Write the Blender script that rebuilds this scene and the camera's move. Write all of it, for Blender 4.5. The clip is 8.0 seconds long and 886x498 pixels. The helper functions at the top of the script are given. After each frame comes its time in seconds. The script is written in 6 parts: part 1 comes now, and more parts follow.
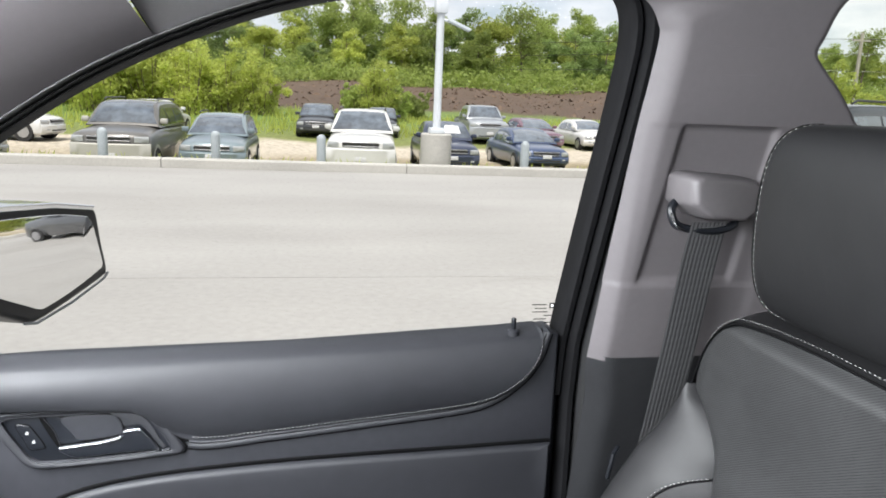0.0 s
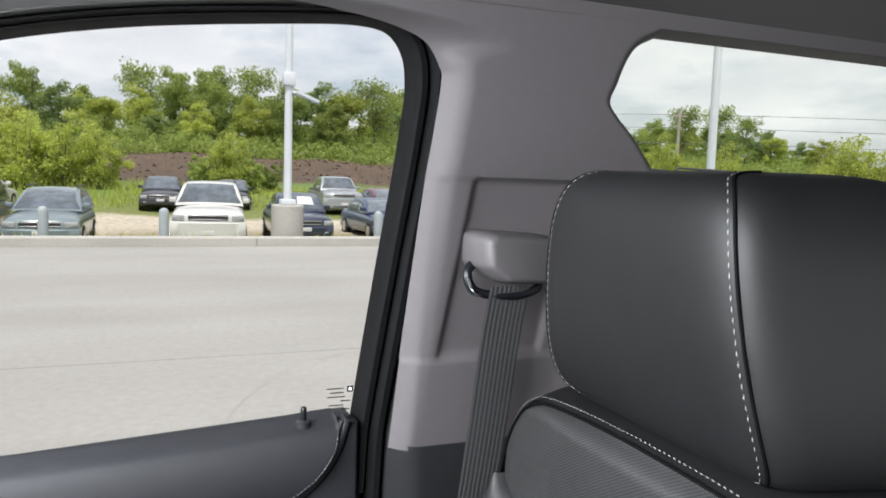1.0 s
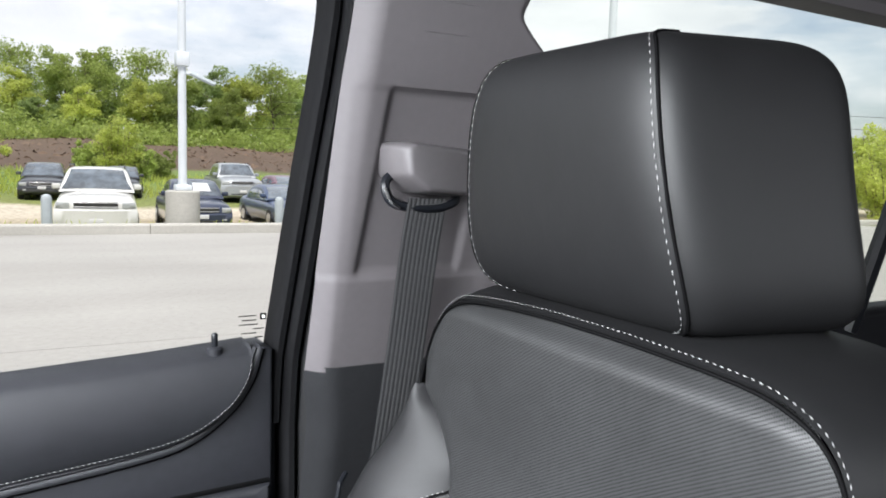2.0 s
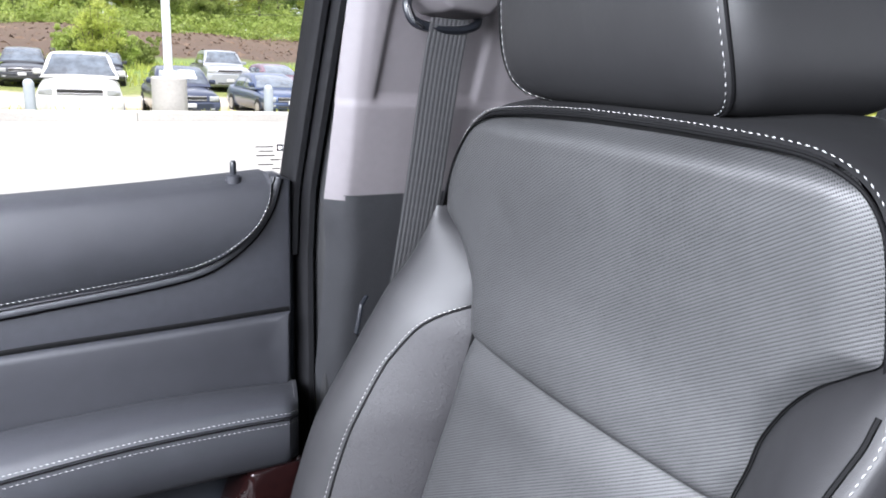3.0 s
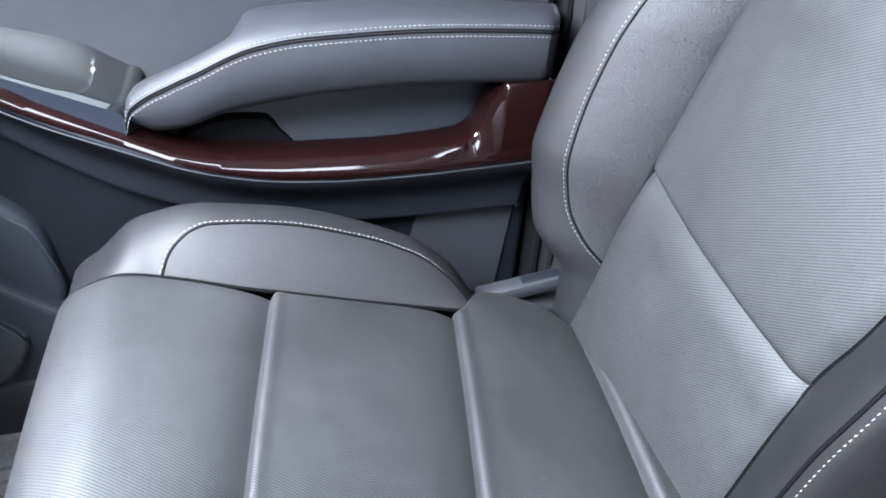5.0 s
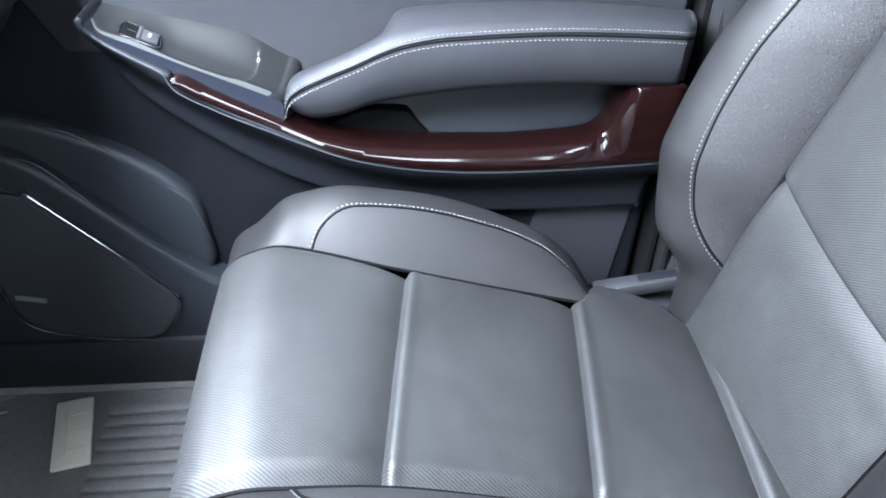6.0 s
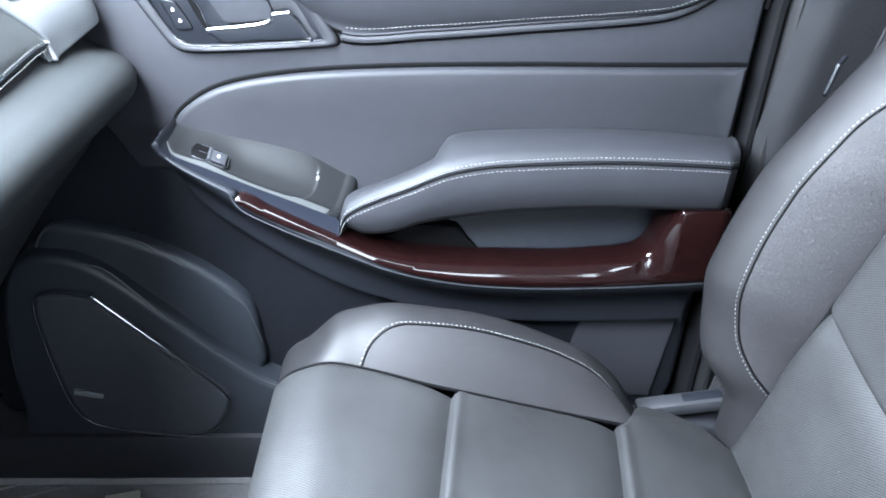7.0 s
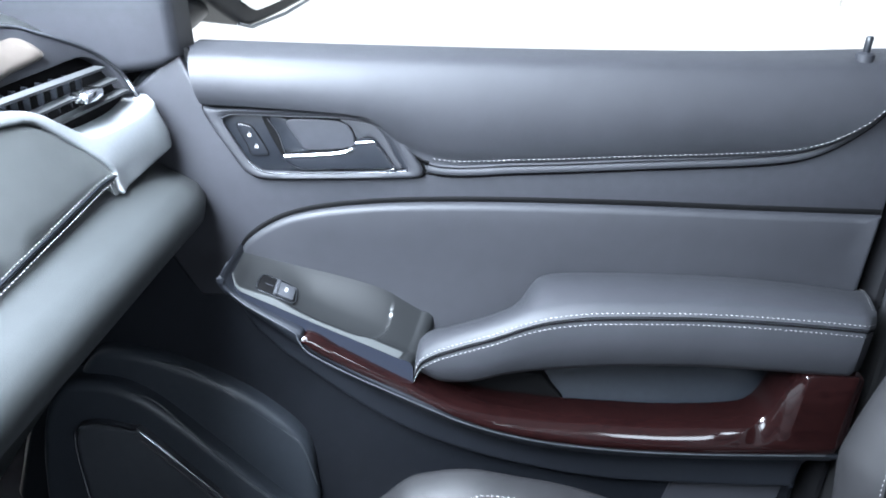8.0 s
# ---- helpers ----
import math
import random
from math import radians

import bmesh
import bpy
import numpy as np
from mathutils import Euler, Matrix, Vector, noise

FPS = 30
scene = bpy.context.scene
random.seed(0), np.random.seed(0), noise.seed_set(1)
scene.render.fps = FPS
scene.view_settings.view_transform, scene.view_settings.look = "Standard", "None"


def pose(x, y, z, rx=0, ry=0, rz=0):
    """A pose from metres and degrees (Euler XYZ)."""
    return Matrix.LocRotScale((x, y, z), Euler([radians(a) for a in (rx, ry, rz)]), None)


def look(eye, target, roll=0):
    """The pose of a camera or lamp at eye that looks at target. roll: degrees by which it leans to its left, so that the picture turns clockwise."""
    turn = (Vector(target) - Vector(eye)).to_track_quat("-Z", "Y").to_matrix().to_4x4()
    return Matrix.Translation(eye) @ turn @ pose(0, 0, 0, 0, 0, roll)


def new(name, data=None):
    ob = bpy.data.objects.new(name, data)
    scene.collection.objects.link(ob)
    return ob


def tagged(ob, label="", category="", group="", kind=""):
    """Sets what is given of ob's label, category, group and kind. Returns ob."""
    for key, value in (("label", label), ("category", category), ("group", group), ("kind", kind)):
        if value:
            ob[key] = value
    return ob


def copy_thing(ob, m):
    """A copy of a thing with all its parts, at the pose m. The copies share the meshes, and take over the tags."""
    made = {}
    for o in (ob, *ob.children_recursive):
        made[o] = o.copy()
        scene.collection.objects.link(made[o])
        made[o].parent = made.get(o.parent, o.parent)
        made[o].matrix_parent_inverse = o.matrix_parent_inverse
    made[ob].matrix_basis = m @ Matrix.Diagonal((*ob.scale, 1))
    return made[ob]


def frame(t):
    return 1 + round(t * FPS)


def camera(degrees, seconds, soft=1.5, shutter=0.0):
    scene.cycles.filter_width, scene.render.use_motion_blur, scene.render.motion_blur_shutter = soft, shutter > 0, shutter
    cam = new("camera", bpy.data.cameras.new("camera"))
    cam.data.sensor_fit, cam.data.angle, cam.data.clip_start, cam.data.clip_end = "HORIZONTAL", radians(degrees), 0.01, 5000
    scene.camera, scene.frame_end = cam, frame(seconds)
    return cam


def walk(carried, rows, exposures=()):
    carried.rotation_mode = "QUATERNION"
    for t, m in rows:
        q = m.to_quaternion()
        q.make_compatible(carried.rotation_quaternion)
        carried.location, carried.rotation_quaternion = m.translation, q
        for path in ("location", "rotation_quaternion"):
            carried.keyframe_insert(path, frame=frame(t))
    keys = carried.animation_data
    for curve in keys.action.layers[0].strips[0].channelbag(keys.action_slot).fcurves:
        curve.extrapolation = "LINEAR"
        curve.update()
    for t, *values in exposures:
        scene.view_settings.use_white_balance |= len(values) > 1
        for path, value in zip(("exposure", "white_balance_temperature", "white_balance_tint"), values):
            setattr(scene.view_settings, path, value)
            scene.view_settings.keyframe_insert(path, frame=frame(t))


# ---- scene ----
cam = camera(62.32, 8.0, soft=1.8)
# seconds, eye, tilt, lean, turn
PATH = [
    (0.0, 0.0103, -0.1787, 1.6010, 78.74, -2.34, -10.85),
    (0.5, 0.0868, -0.0950, 1.6000, 82.52, -1.96, -16.57),
    (1.0, 0.1301, -0.0810, 1.5855, 84.59, -1.79, -22.01),
    (1.2, 0.1380, -0.0762, 1.5685, 85.20, -1.90, -23.88),
    (2.3, 0.1080, -0.0756, 1.4784, 82.59, -1.78, -30.66),
    (2.5, 0.1022, -0.0737, 1.4592, 81.01, -2.00, -30.82),
    (3.0, 0.0866, -0.0729, 1.4318, 75.78, -2.47, -30.22),
    (3.5, 0.0694, -0.0868, 1.4125, 69.16, -2.83, -27.06),
    (4.0, 0.0525, -0.0873, 1.3740, 63.62, -3.32, -23.27),
    (4.5, 0.0304, -0.0891, 1.3319, 58.65, -3.67, -18.53),
    (5.0, 0.0008, -0.1000, 1.2949, 55.43, -3.70, -13.97),
    (5.2, -0.0101, -0.1028, 1.2859, 54.47, -3.63, -12.38),
    (6.3, -0.0471, -0.1396, 1.3366, 54.70, -2.33, -4.05),
    (6.5, -0.0476, -0.1347, 1.3477, 56.07, -2.24, -3.49),
    (7.0, -0.0547, -0.1236, 1.3778, 59.67, -2.30, -2.31),
    (7.5, -0.0720, -0.0752, 1.3925, 62.88, -2.49, -0.42),
    (8.0, -0.1027, -0.0033, 1.4079, 65.04, -3.01, 1.82),
]
walk(cam, [(t, pose(x, y, z, rx, ry, rz)) for t, x, y, z, rx, ry, rz in PATH],
     exposures=[(0.0, 0.68, 6500, 10), (1.0, 0.46, 6500, 10), (1.2, 0.45, 6480, 10), (2.5, 1.05, 6350, 12), (3.0, 1.44, 6180, 15), (3.5, 1.68, 6280, 14), (4.0, 1.74, 6180, 13), (5.0, 1.78, 5890, 11), (6.5, 1.96, 5750, 9), (8.0, 1.66, 5700, 8)])

# ---- world and light ----
world = bpy.data.worlds.new("sky")
scene.world = world
world.use_nodes = True
wn, wl = world.node_tree.nodes, world.node_tree.links
wn.clear()
SUN_EL, SUN_ROT = radians(64), radians(200)
sky = wn.new("ShaderNodeTexSky")
sky.sky_type = "NISHITA"
sky.sun_disc = False
sky.sun_elevation, sky.sun_rotation = SUN_EL, SUN_ROT
sky.air_density, sky.dust_density = 1.0, 2.5
tc = wn.new("ShaderNodeTexCoord")
mp = wn.new("ShaderNodeMapping")
mp.inputs["Scale"].default_value = (1.0, 1.0, 3.2)
cl = wn.new("ShaderNodeTexNoise")
cl.inputs["Scale"].default_value, cl.inputs["Detail"].default_value, cl.inputs["Roughness"].default_value = 3.2, 9, 0.58
rp = wn.new("ShaderNodeValToRGB")
rp.color_ramp.elements[0].position, rp.color_ramp.elements[1].position = 0.27, 0.54
shade = wn.new("ShaderNodeTexNoise")
shade.inputs["Scale"].default_value, shade.inputs["Detail"].default_value = 5.5, 6
tone = wn.new("ShaderNodeMixRGB")
tone.inputs[1].default_value, tone.inputs[2].default_value = (4.4, 4.7, 5.2, 1), (8.8, 8.8, 8.8, 1)
mix = wn.new("ShaderNodeMixRGB")
bg = wn.new("ShaderNodeBackground")
bg.inputs["Strength"].default_value = 0.095
wo = wn.new("ShaderNodeOutputWorld")
wl.new(tc.outputs["Generated"], mp.inputs["Vector"])
wl.new(mp.outputs[0], cl.inputs["Vector"])
wl.new(mp.outputs[0], shade.inputs["Vector"])
wl.new(cl.outputs["Fac"], rp.inputs["Fac"])
wl.new(shade.outputs["Fac"], tone.inputs[0])
wl.new(rp.outputs["Color"], mix.inputs[0])
wl.new(sky.outputs[0], mix.inputs[1])
wl.new(tone.outputs[0], mix.inputs[2])
wl.new(mix.outputs[0], bg.inputs["Color"])
wl.new(bg.outputs[0], wo.inputs["Surface"])
sun = new("sun", bpy.data.lights.new("sun", "SUN"))
sun.data.energy, sun.data.angle, sun.data.color = 3.0, radians(12), (1.0, 0.96, 0.9)
sun.matrix_world = look((0, 0, 0), (-math.sin(SUN_ROT) * math.cos(SUN_EL), -math.cos(SUN_ROT) * math.cos(SUN_EL), -math.sin(SUN_EL)))


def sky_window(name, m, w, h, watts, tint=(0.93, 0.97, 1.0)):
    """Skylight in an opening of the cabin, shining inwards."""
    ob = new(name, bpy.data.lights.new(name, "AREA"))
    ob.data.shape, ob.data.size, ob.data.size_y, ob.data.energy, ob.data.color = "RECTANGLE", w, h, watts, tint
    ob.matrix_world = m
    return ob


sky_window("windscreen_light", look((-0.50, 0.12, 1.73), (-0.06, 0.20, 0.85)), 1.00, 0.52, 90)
sky_window("driver_window_light", look((-0.05, -1.03, 1.42), (-0.05, 0.7, 0.75)), 0.8, 0.36, 6.0)
sky_window("driver_rear_window_light", look((0.98, -1.03, 1.48), (0.30, 0.7, 0.85)), 0.9, 0.36, 5.0)


# ---- materials ----


def mat(name, col, rough=0.5, metal=0.0, var=0.12, big=3.0, fine=60.0, bump=0.0, bump_scale=400.0, coat=0.0, kind="noise", col2=None, spec=0.5, wear=0.0, per=False):
    """Principled material with broad and fine variation and a fine relief."""
    m = bpy.data.materials.new(name)
    m.use_nodes = True
    n, l = m.node_tree.nodes, m.node_tree.links
    b = n["Principled BSDF"]
    b.inputs["Roughness"].default_value, b.inputs["Metallic"].default_value = rough, metal
    b.inputs["Coat Weight"].default_value, b.inputs["Specular IOR Level"].default_value = coat, spec
    b.inputs["Coat Roughness"].default_value = 0.06
    co = n.new("ShaderNodeTexCoord")
    a = n.new("ShaderNodeTexNoise")
    a.inputs["Scale"].default_value, a.inputs["Detail"].default_value = big, 6
    f = n.new("ShaderNodeTexNoise")
    f.inputs["Scale"].default_value, f.inputs["Detail"].default_value = fine, 4
    l.new(co.outputs["Object"], a.inputs["Vector"])
    l.new(co.outputs["Object"], f.inputs["Vector"])
    s = n.new("ShaderNodeMath")
    s.operation = "ADD"
    l.new(a.outputs["Fac"], s.inputs[0])
    l.new(f.outputs["Fac"], s.inputs[1])
    r = n.new("ShaderNodeValToRGB")
    r.color_ramp.elements[0].position, r.color_ramp.elements[1].position = 0.33, 0.67
    h = n.new("ShaderNodeMath")
    h.operation = "MULTIPLY"
    h.inputs[1].default_value = 0.5
    l.new(s.outputs[0], h.inputs[0])
    l.new(h.outputs[0], r.inputs["Fac"])
    lo = col2 or [c * (1 - var) for c in col]
    hi = col if col2 else [min(1, c * (1 + var)) for c in col]
    r.color_ramp.elements[0].color, r.color_ramp.elements[1].color = (*lo, 1), (*hi, 1)
    last = r.outputs["Color"]
    if per:
        oi = n.new("ShaderNodeObjectInfo")
        hs = n.new("ShaderNodeHueSaturation")
        mr = n.new("ShaderNodeMapRange")
        mr.inputs["To Min"].default_value, mr.inputs["To Max"].default_value = 0.82, 1.3
        l.new(oi.outputs["Random"], mr.inputs["Value"])
        l.new(mr.outputs[0], hs.inputs["Value"])
        l.new(last, hs.inputs["Color"])
        last = hs.outputs[0]
    l.new(last, b.inputs["Base Color"])
    mr2 = n.new("ShaderNodeMapRange")
    mr2.inputs["To Min"].default_value, mr2.inputs["To Max"].default_value = max(0.02, rough * 0.85), min(1, rough * 1.15)
    l.new(a.outputs["Fac"], mr2.inputs["Value"])
    l.new(mr2.outputs[0], b.inputs["Roughness"])
    if bump:
        bp = n.new("ShaderNodeBump")
        bp.inputs["Strength"].default_value, bp.inputs["Distance"].default_value = bump, 0.001
        if kind == "leather":
            v = n.new("ShaderNodeTexVoronoi")
            v.feature = "DISTANCE_TO_EDGE"
            v.inputs["Scale"].default_value = bump_scale
            wv = n.new("ShaderNodeTexNoise")
            wv.inputs["Scale"].default_value = 45
            ad = n.new("ShaderNodeVectorMath")
            ad.operation = "MULTIPLY_ADD"
            ad.inputs[1].default_value = (0.006, 0.006, 0.006)
            l.new(wv.outputs["Color"], ad.inputs[0])
            l.new(co.outputs["Object"], ad.inputs[2])
            l.new(ad.outputs[0], v.inputs["Vector"])
            cr = n.new("ShaderNodeMath")
            cr.operation = "MINIMUM"
            cr.inputs[1].default_value = 0.22
            l.new(v.outputs["Distance"], cr.inputs[0])
            l.new(cr.outputs[0], bp.inputs["Height"])
        elif kind == "holes":
            v = n.new("ShaderNodeTexVoronoi")
            v.voronoi_dimensions = "2D"
            v.inputs["Scale"].default_value, v.inputs["Randomness"].default_value = bump_scale, 0.0
            rt = n.new("ShaderNodeMapping")
            rt.inputs["Rotation"].default_value = (0, 0, radians(31))
            l.new(co.outputs["UV"], rt.inputs["Vector"])
            rows = n.new("ShaderNodeVectorMath")
            rows.operation = "MULTIPLY"
            rows.inputs[1].default_value = (1.75, 0.86, 1.0)
            l.new(rt.outputs[0], rows.inputs[0])
            l.new(rows.outputs[0], v.inputs["Vector"])
            lt = n.new("ShaderNodeMapRange")
            lt.inputs["From Min"].default_value, lt.inputs["From Max"].default_value = 0.15, 0.40
            l.new(v.outputs["Distance"], lt.inputs["Value"])
            # worn and stretched places where the rows hardly show
            worn = n.new("ShaderNodeMapRange")
            worn.inputs["From Min"].default_value, worn.inputs["From Max"].default_value, worn.inputs["To Max"].default_value = 0.50, 0.72, 0.7
            l.new(a.outputs["Fac"], worn.inputs["Value"])
            rim = n.new("ShaderNodeMath")
            rim.operation = "MAXIMUM"
            l.new(lt.outputs[0], rim.inputs[0])
            l.new(worn.outputs[0], rim.inputs[1])
            mx = n.new("ShaderNodeMixRGB")
            mx.inputs[1].default_value = (*[0.14 * c for c in col], 1)
            l.new(rim.outputs[0], mx.inputs[0])
            l.new(last, mx.inputs[2])
            l.new(mx.outputs[0], b.inputs["Base Color"])
            l.new(rim.outputs[0], bp.inputs["Height"])
            sp = n.new("ShaderNodeMath")
            sp.operation = "MULTIPLY"
            sp.inputs[1].default_value = spec
            lt.inputs["To Min"].default_value = 0.20
            l.new(rim.outputs[0], sp.inputs[0])
            l.new(sp.outputs[0], b.inputs["Specular IOR Level"])
        else:
            v = n.new("ShaderNodeTexNoise")
            v.inputs["Scale"].default_value, v.inputs["Detail"].default_value = bump_scale, 5
            l.new(co.outputs["Object"], v.inputs["Vector"])
            l.new(v.outputs["Fac"], bp.inputs["Height"])
        if kind in ("leather", "holes"):
            # soft creases and pulls in the hide
            sw1 = n.new("ShaderNodeTexNoise")
            sw1.inputs["Scale"].default_value, sw1.inputs["Detail"].default_value = 26, 3
            l.new(co.outputs["Object"], sw1.inputs["Vector"])
            b2 = n.new("ShaderNodeBump")
            b2.inputs["Strength"].default_value, b2.inputs["Distance"].default_value = 0.35, 0.002
            l.new(sw1.outputs["Fac"], b2.inputs["Height"])
            l.new(b2.outputs[0], bp.inputs["Normal"])
        l.new(bp.outputs[0], b.inputs["Normal"])
    return m


def glass_mat(name, tint=(1, 1, 1)):
    m = bpy.data.materials.new(name)
    m.use_nodes = True
    n, l = m.node_tree.nodes, m.node_tree.links
    n.clear()
    t, g, x, fr, o = (n.new("ShaderNode" + k) for k in ("BsdfTransparent", "BsdfGlossy", "MixShader", "Fresnel", "OutputMaterial"))
    t.inputs["Color"].default_value = (*tint, 1)
    g.inputs["Roughness"].default_value = 0.02
    fr.inputs["IOR"].default_value = 1.1
    l.new(fr.outputs[0], x.inputs[0])
    l.new(t.outputs[0], x.inputs[1])
    l.new(g.outputs[0], x.inputs[2])
    l.new(x.outputs[0], o.inputs["Surface"])
    return m


LEATHER = mat("leather", (0.0050, 0.0050, 0.0054), 0.52, var=0.12, big=6, fine=40, bump=0.1, bump_scale=620, kind="leather", spec=0.24)
LEATHER_BOLSTER = mat("leather_bolster", (0.0070, 0.0069, 0.0075), 0.50, var=0.15, big=8, fine=60, bump=0.14, bump_scale=560, kind="leather", spec=0.22)
LEATHER_GRAIN = mat("leather_grained", (0.0082, 0.0078, 0.0087), 0.60, var=0.12, big=14, fine=120, bump=0.5, bump_scale=330, kind="leather", spec=0.28)
PERF = mat("perforated_leather", (0.0116, 0.0118, 0.0124), 0.60, var=0.30, big=7, fine=70, bump=0.22, bump_scale=500, kind="holes", spec=0.54)
VINYL = mat("door_vinyl", (0.0104, 0.0108, 0.0132), 0.60, var=0.14, big=5, fine=50, bump=0.22, bump_scale=700, kind="leather", spec=0.30)
PLASTIC = mat("dark_plastic", (0.0120, 0.0124, 0.0150), 0.56, var=0.15, big=6, fine=90, bump=0.25, bump_scale=900, spec=0.20)
PLASTIC_LOW = mat("lower_plastic", (0.0125, 0.0148, 0.0188), 0.45, var=0.15, big=6, fine=90, bump=0.2, bump_scale=900, spec=0.28)
BLACK = mat("black_plastic", (0.0055, 0.0062, 0.0080), 0.36, var=0.2, big=9, fine=80, bump=0.1, bump_scale=900, spec=0.2)
RUBBER = mat("rubber_seal", (0.0040, 0.0040, 0.0045), 0.7, var=0.2, big=9, fine=120, bump=0.3, bump_scale=700, spec=0.08)
TRIM = mat("grey_pillar_trim", (0.072, 0.0655, 0.069), 0.6, var=0.05, big=4, fine=120, bump=0.22, bump_scale=1100, spec=0.3)
LINING = mat("grey_headliner", (0.085, 0.081, 0.083), 0.9, var=0.06, big=4, fine=240, bump=0.35, bump_scale=1500)
CHROME = mat("satin_chrome", (0.75, 0.76, 0.78), 0.16, 1.0, var=0.05)
SILVER = mat("silver_paint", (0.125, 0.132, 0.138), 0.42, 0.3, var=0.05, big=4, fine=300)
DARK_CHROME = mat("dark_chrome", (0.28, 0.29, 0.31), 0.22, 1.0, var=0.05)
DASH_SKIN = mat("dashboard_skin", (0.0150, 0.0166, 0.0172), 0.6, var=0.1, big=5, fine=60, bump=0.3, bump_scale=600, kind="leather", spec=0.25)
THREAD = mat("pale_thread", (0.19, 0.19, 0.187), 0.7, var=0.15, fine=600)
WEB = mat("belt_webbing", (0.025, 0.025, 0.0265), 0.75, var=0.2, fine=400, bump=0.4, bump_scale=1500)
CARPET = mat("carpet", (0.07, 0.07, 0.074), 0.95, var=0.3, fine=400, bump=0.8, bump_scale=900, spec=0.1)
MAT_RUBBER = mat("floor_mat_rubber", (0.125, 0.123, 0.125), 0.55, var=0.2, fine=200, bump=0.3, bump_scale=700, spec=0.2)
BADGE = mat("brushed_badge", (0.62, 0.58, 0.50), 0.45, 0.15, var=0.1, fine=300)
SIDE_GLASS = glass_mat("side_glass")
TINT_GLASS = glass_mat("tinted_glass", (0.92, 0.95, 0.9))
PRINT_SHADE_BLACK = mat("print_and_shade_black", (0.0018, 0.0018, 0.002), 0.7, var=0.1, spec=0.05)


def wood_mat():
    m = mat("glossy_burl_wood", (0.075, 0.019, 0.013), 0.25, var=0.3, coat=1.0, spec=0.05, col2=(0.022, 0.006, 0.005))
    n, l = m.node_tree.nodes, m.node_tree.links
    co = n.new("ShaderNodeTexCoord")
    mpn = n.new("ShaderNodeMapping")
    mpn.inputs["Scale"].default_value = (24, 50, 50)
    ns = n.new("ShaderNodeTexNoise")
    ns.inputs["Scale"].default_value, ns.inputs["Detail"].default_value, ns.inputs["Distortion"].default_value = 2.2, 8, 2.5
    cr = n.new("ShaderNodeValToRGB")
    e = cr.color_ramp.elements
    e[0].position, e[0].color = 0.30, (0.0024, 0.0009, 0.0010, 1)
    e[1].position, e[1].color = 0.78, (0.0068, 0.0023, 0.0022, 1)
    l.new(co.outputs["Object"], mpn.inputs["Vector"])
    l.new(mpn.outputs[0], ns.inputs["Vector"])
    l.new(ns.outputs["Fac"], cr.inputs["Fac"])
    l.new(cr.outputs[0], n["Principled BSDF"].inputs["Base Color"])
    return m


WOOD = wood_mat()


def concrete_mat():
    m = mat("pale_concrete", (0.325, 0.318, 0.301), 0.85, var=0.1, big=0.35, fine=14, bump=0.4, bump_scale=120)
    n, l = m.node_tree.nodes, m.node_tree.links
    b = n["Principled BSDF"]
    src = b.inputs["Base Color"].links[0].from_socket
    co = n.new("ShaderNodeTexCoord")
    mpn = n.new("ShaderNodeMapping")
    mpn.inputs["Scale"].default_value = (0.14, 0.5, 1)
    ns = n.new("ShaderNodeTexNoise")
    ns.inputs["Scale"].default_value, ns.inputs["Detail"].default_value = 1.0, 7
    cr = n.new("ShaderNodeValToRGB")
    cr.color_ramp.elements[0].position, cr.color_ramp.elements[0].color = 0.3, (0.84, 0.835, 0.83, 1)
    cr.color_ramp.elements[1].position, cr.color_ramp.elements[1].color = 0.6, (1, 1, 1, 1)
    mx = n.new("ShaderNodeMixRGB")
    mx.blend_type = "MULTIPLY"
    mx.inputs[0].default_value = 1
    l.new(co.outputs["Object"], mpn.inputs["Vector"])
    l.new(mpn.outputs[0], ns.inputs["Vector"])
    l.new(ns.outputs["Fac"], cr.inputs["Fac"])
    l.new(src, mx.inputs[1])
    l.new(cr.outputs[0], mx.inputs[2])
    l.new(mx.outputs[0], b.inputs["Base Color"])
    return m


CONCRETE = concrete_mat()
KERB = mat("kerb_concrete", (0.42, 0.41, 0.38), 0.85, var=0.12, big=1.2, fine=25, bump=0.4, bump_scale=150)
CRACK = mat("crack_filler", (0.30, 0.29, 0.27), 0.9, var=0.2)
POLE = mat("pole_paint", (0.62, 0.66, 0.70), 0.45, var=0.06, big=2, fine=30)
BOLLARD = mat("bollard_paint", (0.34, 0.38, 0.40), 0.6, var=0.1, big=3, fine=30)
BARK = mat("bark", (0.16, 0.13, 0.10), 0.9, var=0.3, big=2, fine=14, bump=0.6, bump_scale=30)

# ---- mesh helpers ----
from mathutils.geometry import delaunay_2d_cdt


def part(name, bm, material, parent=None, label="", smooth=True):
    """Links a bmesh as one mesh object, under a thing or a part where one is given."""
    bmesh.ops.recalc_face_normals(bm, faces=bm.faces)
    me = bpy.data.meshes.new(name)
    for f in bm.faces:
        f.smooth = smooth
    bm.to_mesh(me)
    bm.free()
    me.materials.append(material)
    if smooth:
        me.set_sharp_from_angle(angle=radians(42))
    ob = new(name, me)
    if parent is not None:
        ob.parent = parent
        up = parent
        total = Matrix()
        while up is not None:
            total = (up.matrix_parent_inverse @ up.matrix_basis) @ total
            up = up.parent
        ob.matrix_parent_inverse = total.inverted()
    if label:
        ob["label"] = label
    return ob


def thing(name, at, label, category, group="", kind=""):
    ob = new(name)
    ob.empty_display_size = 0.05
    ob.matrix_basis = Matrix.Translation(at)
    return tagged(ob, label, category, group, kind)


def curve(pts, n=8, closed=False):
    """A smooth line through a few points."""
    p = [Vector(q) for q in pts]
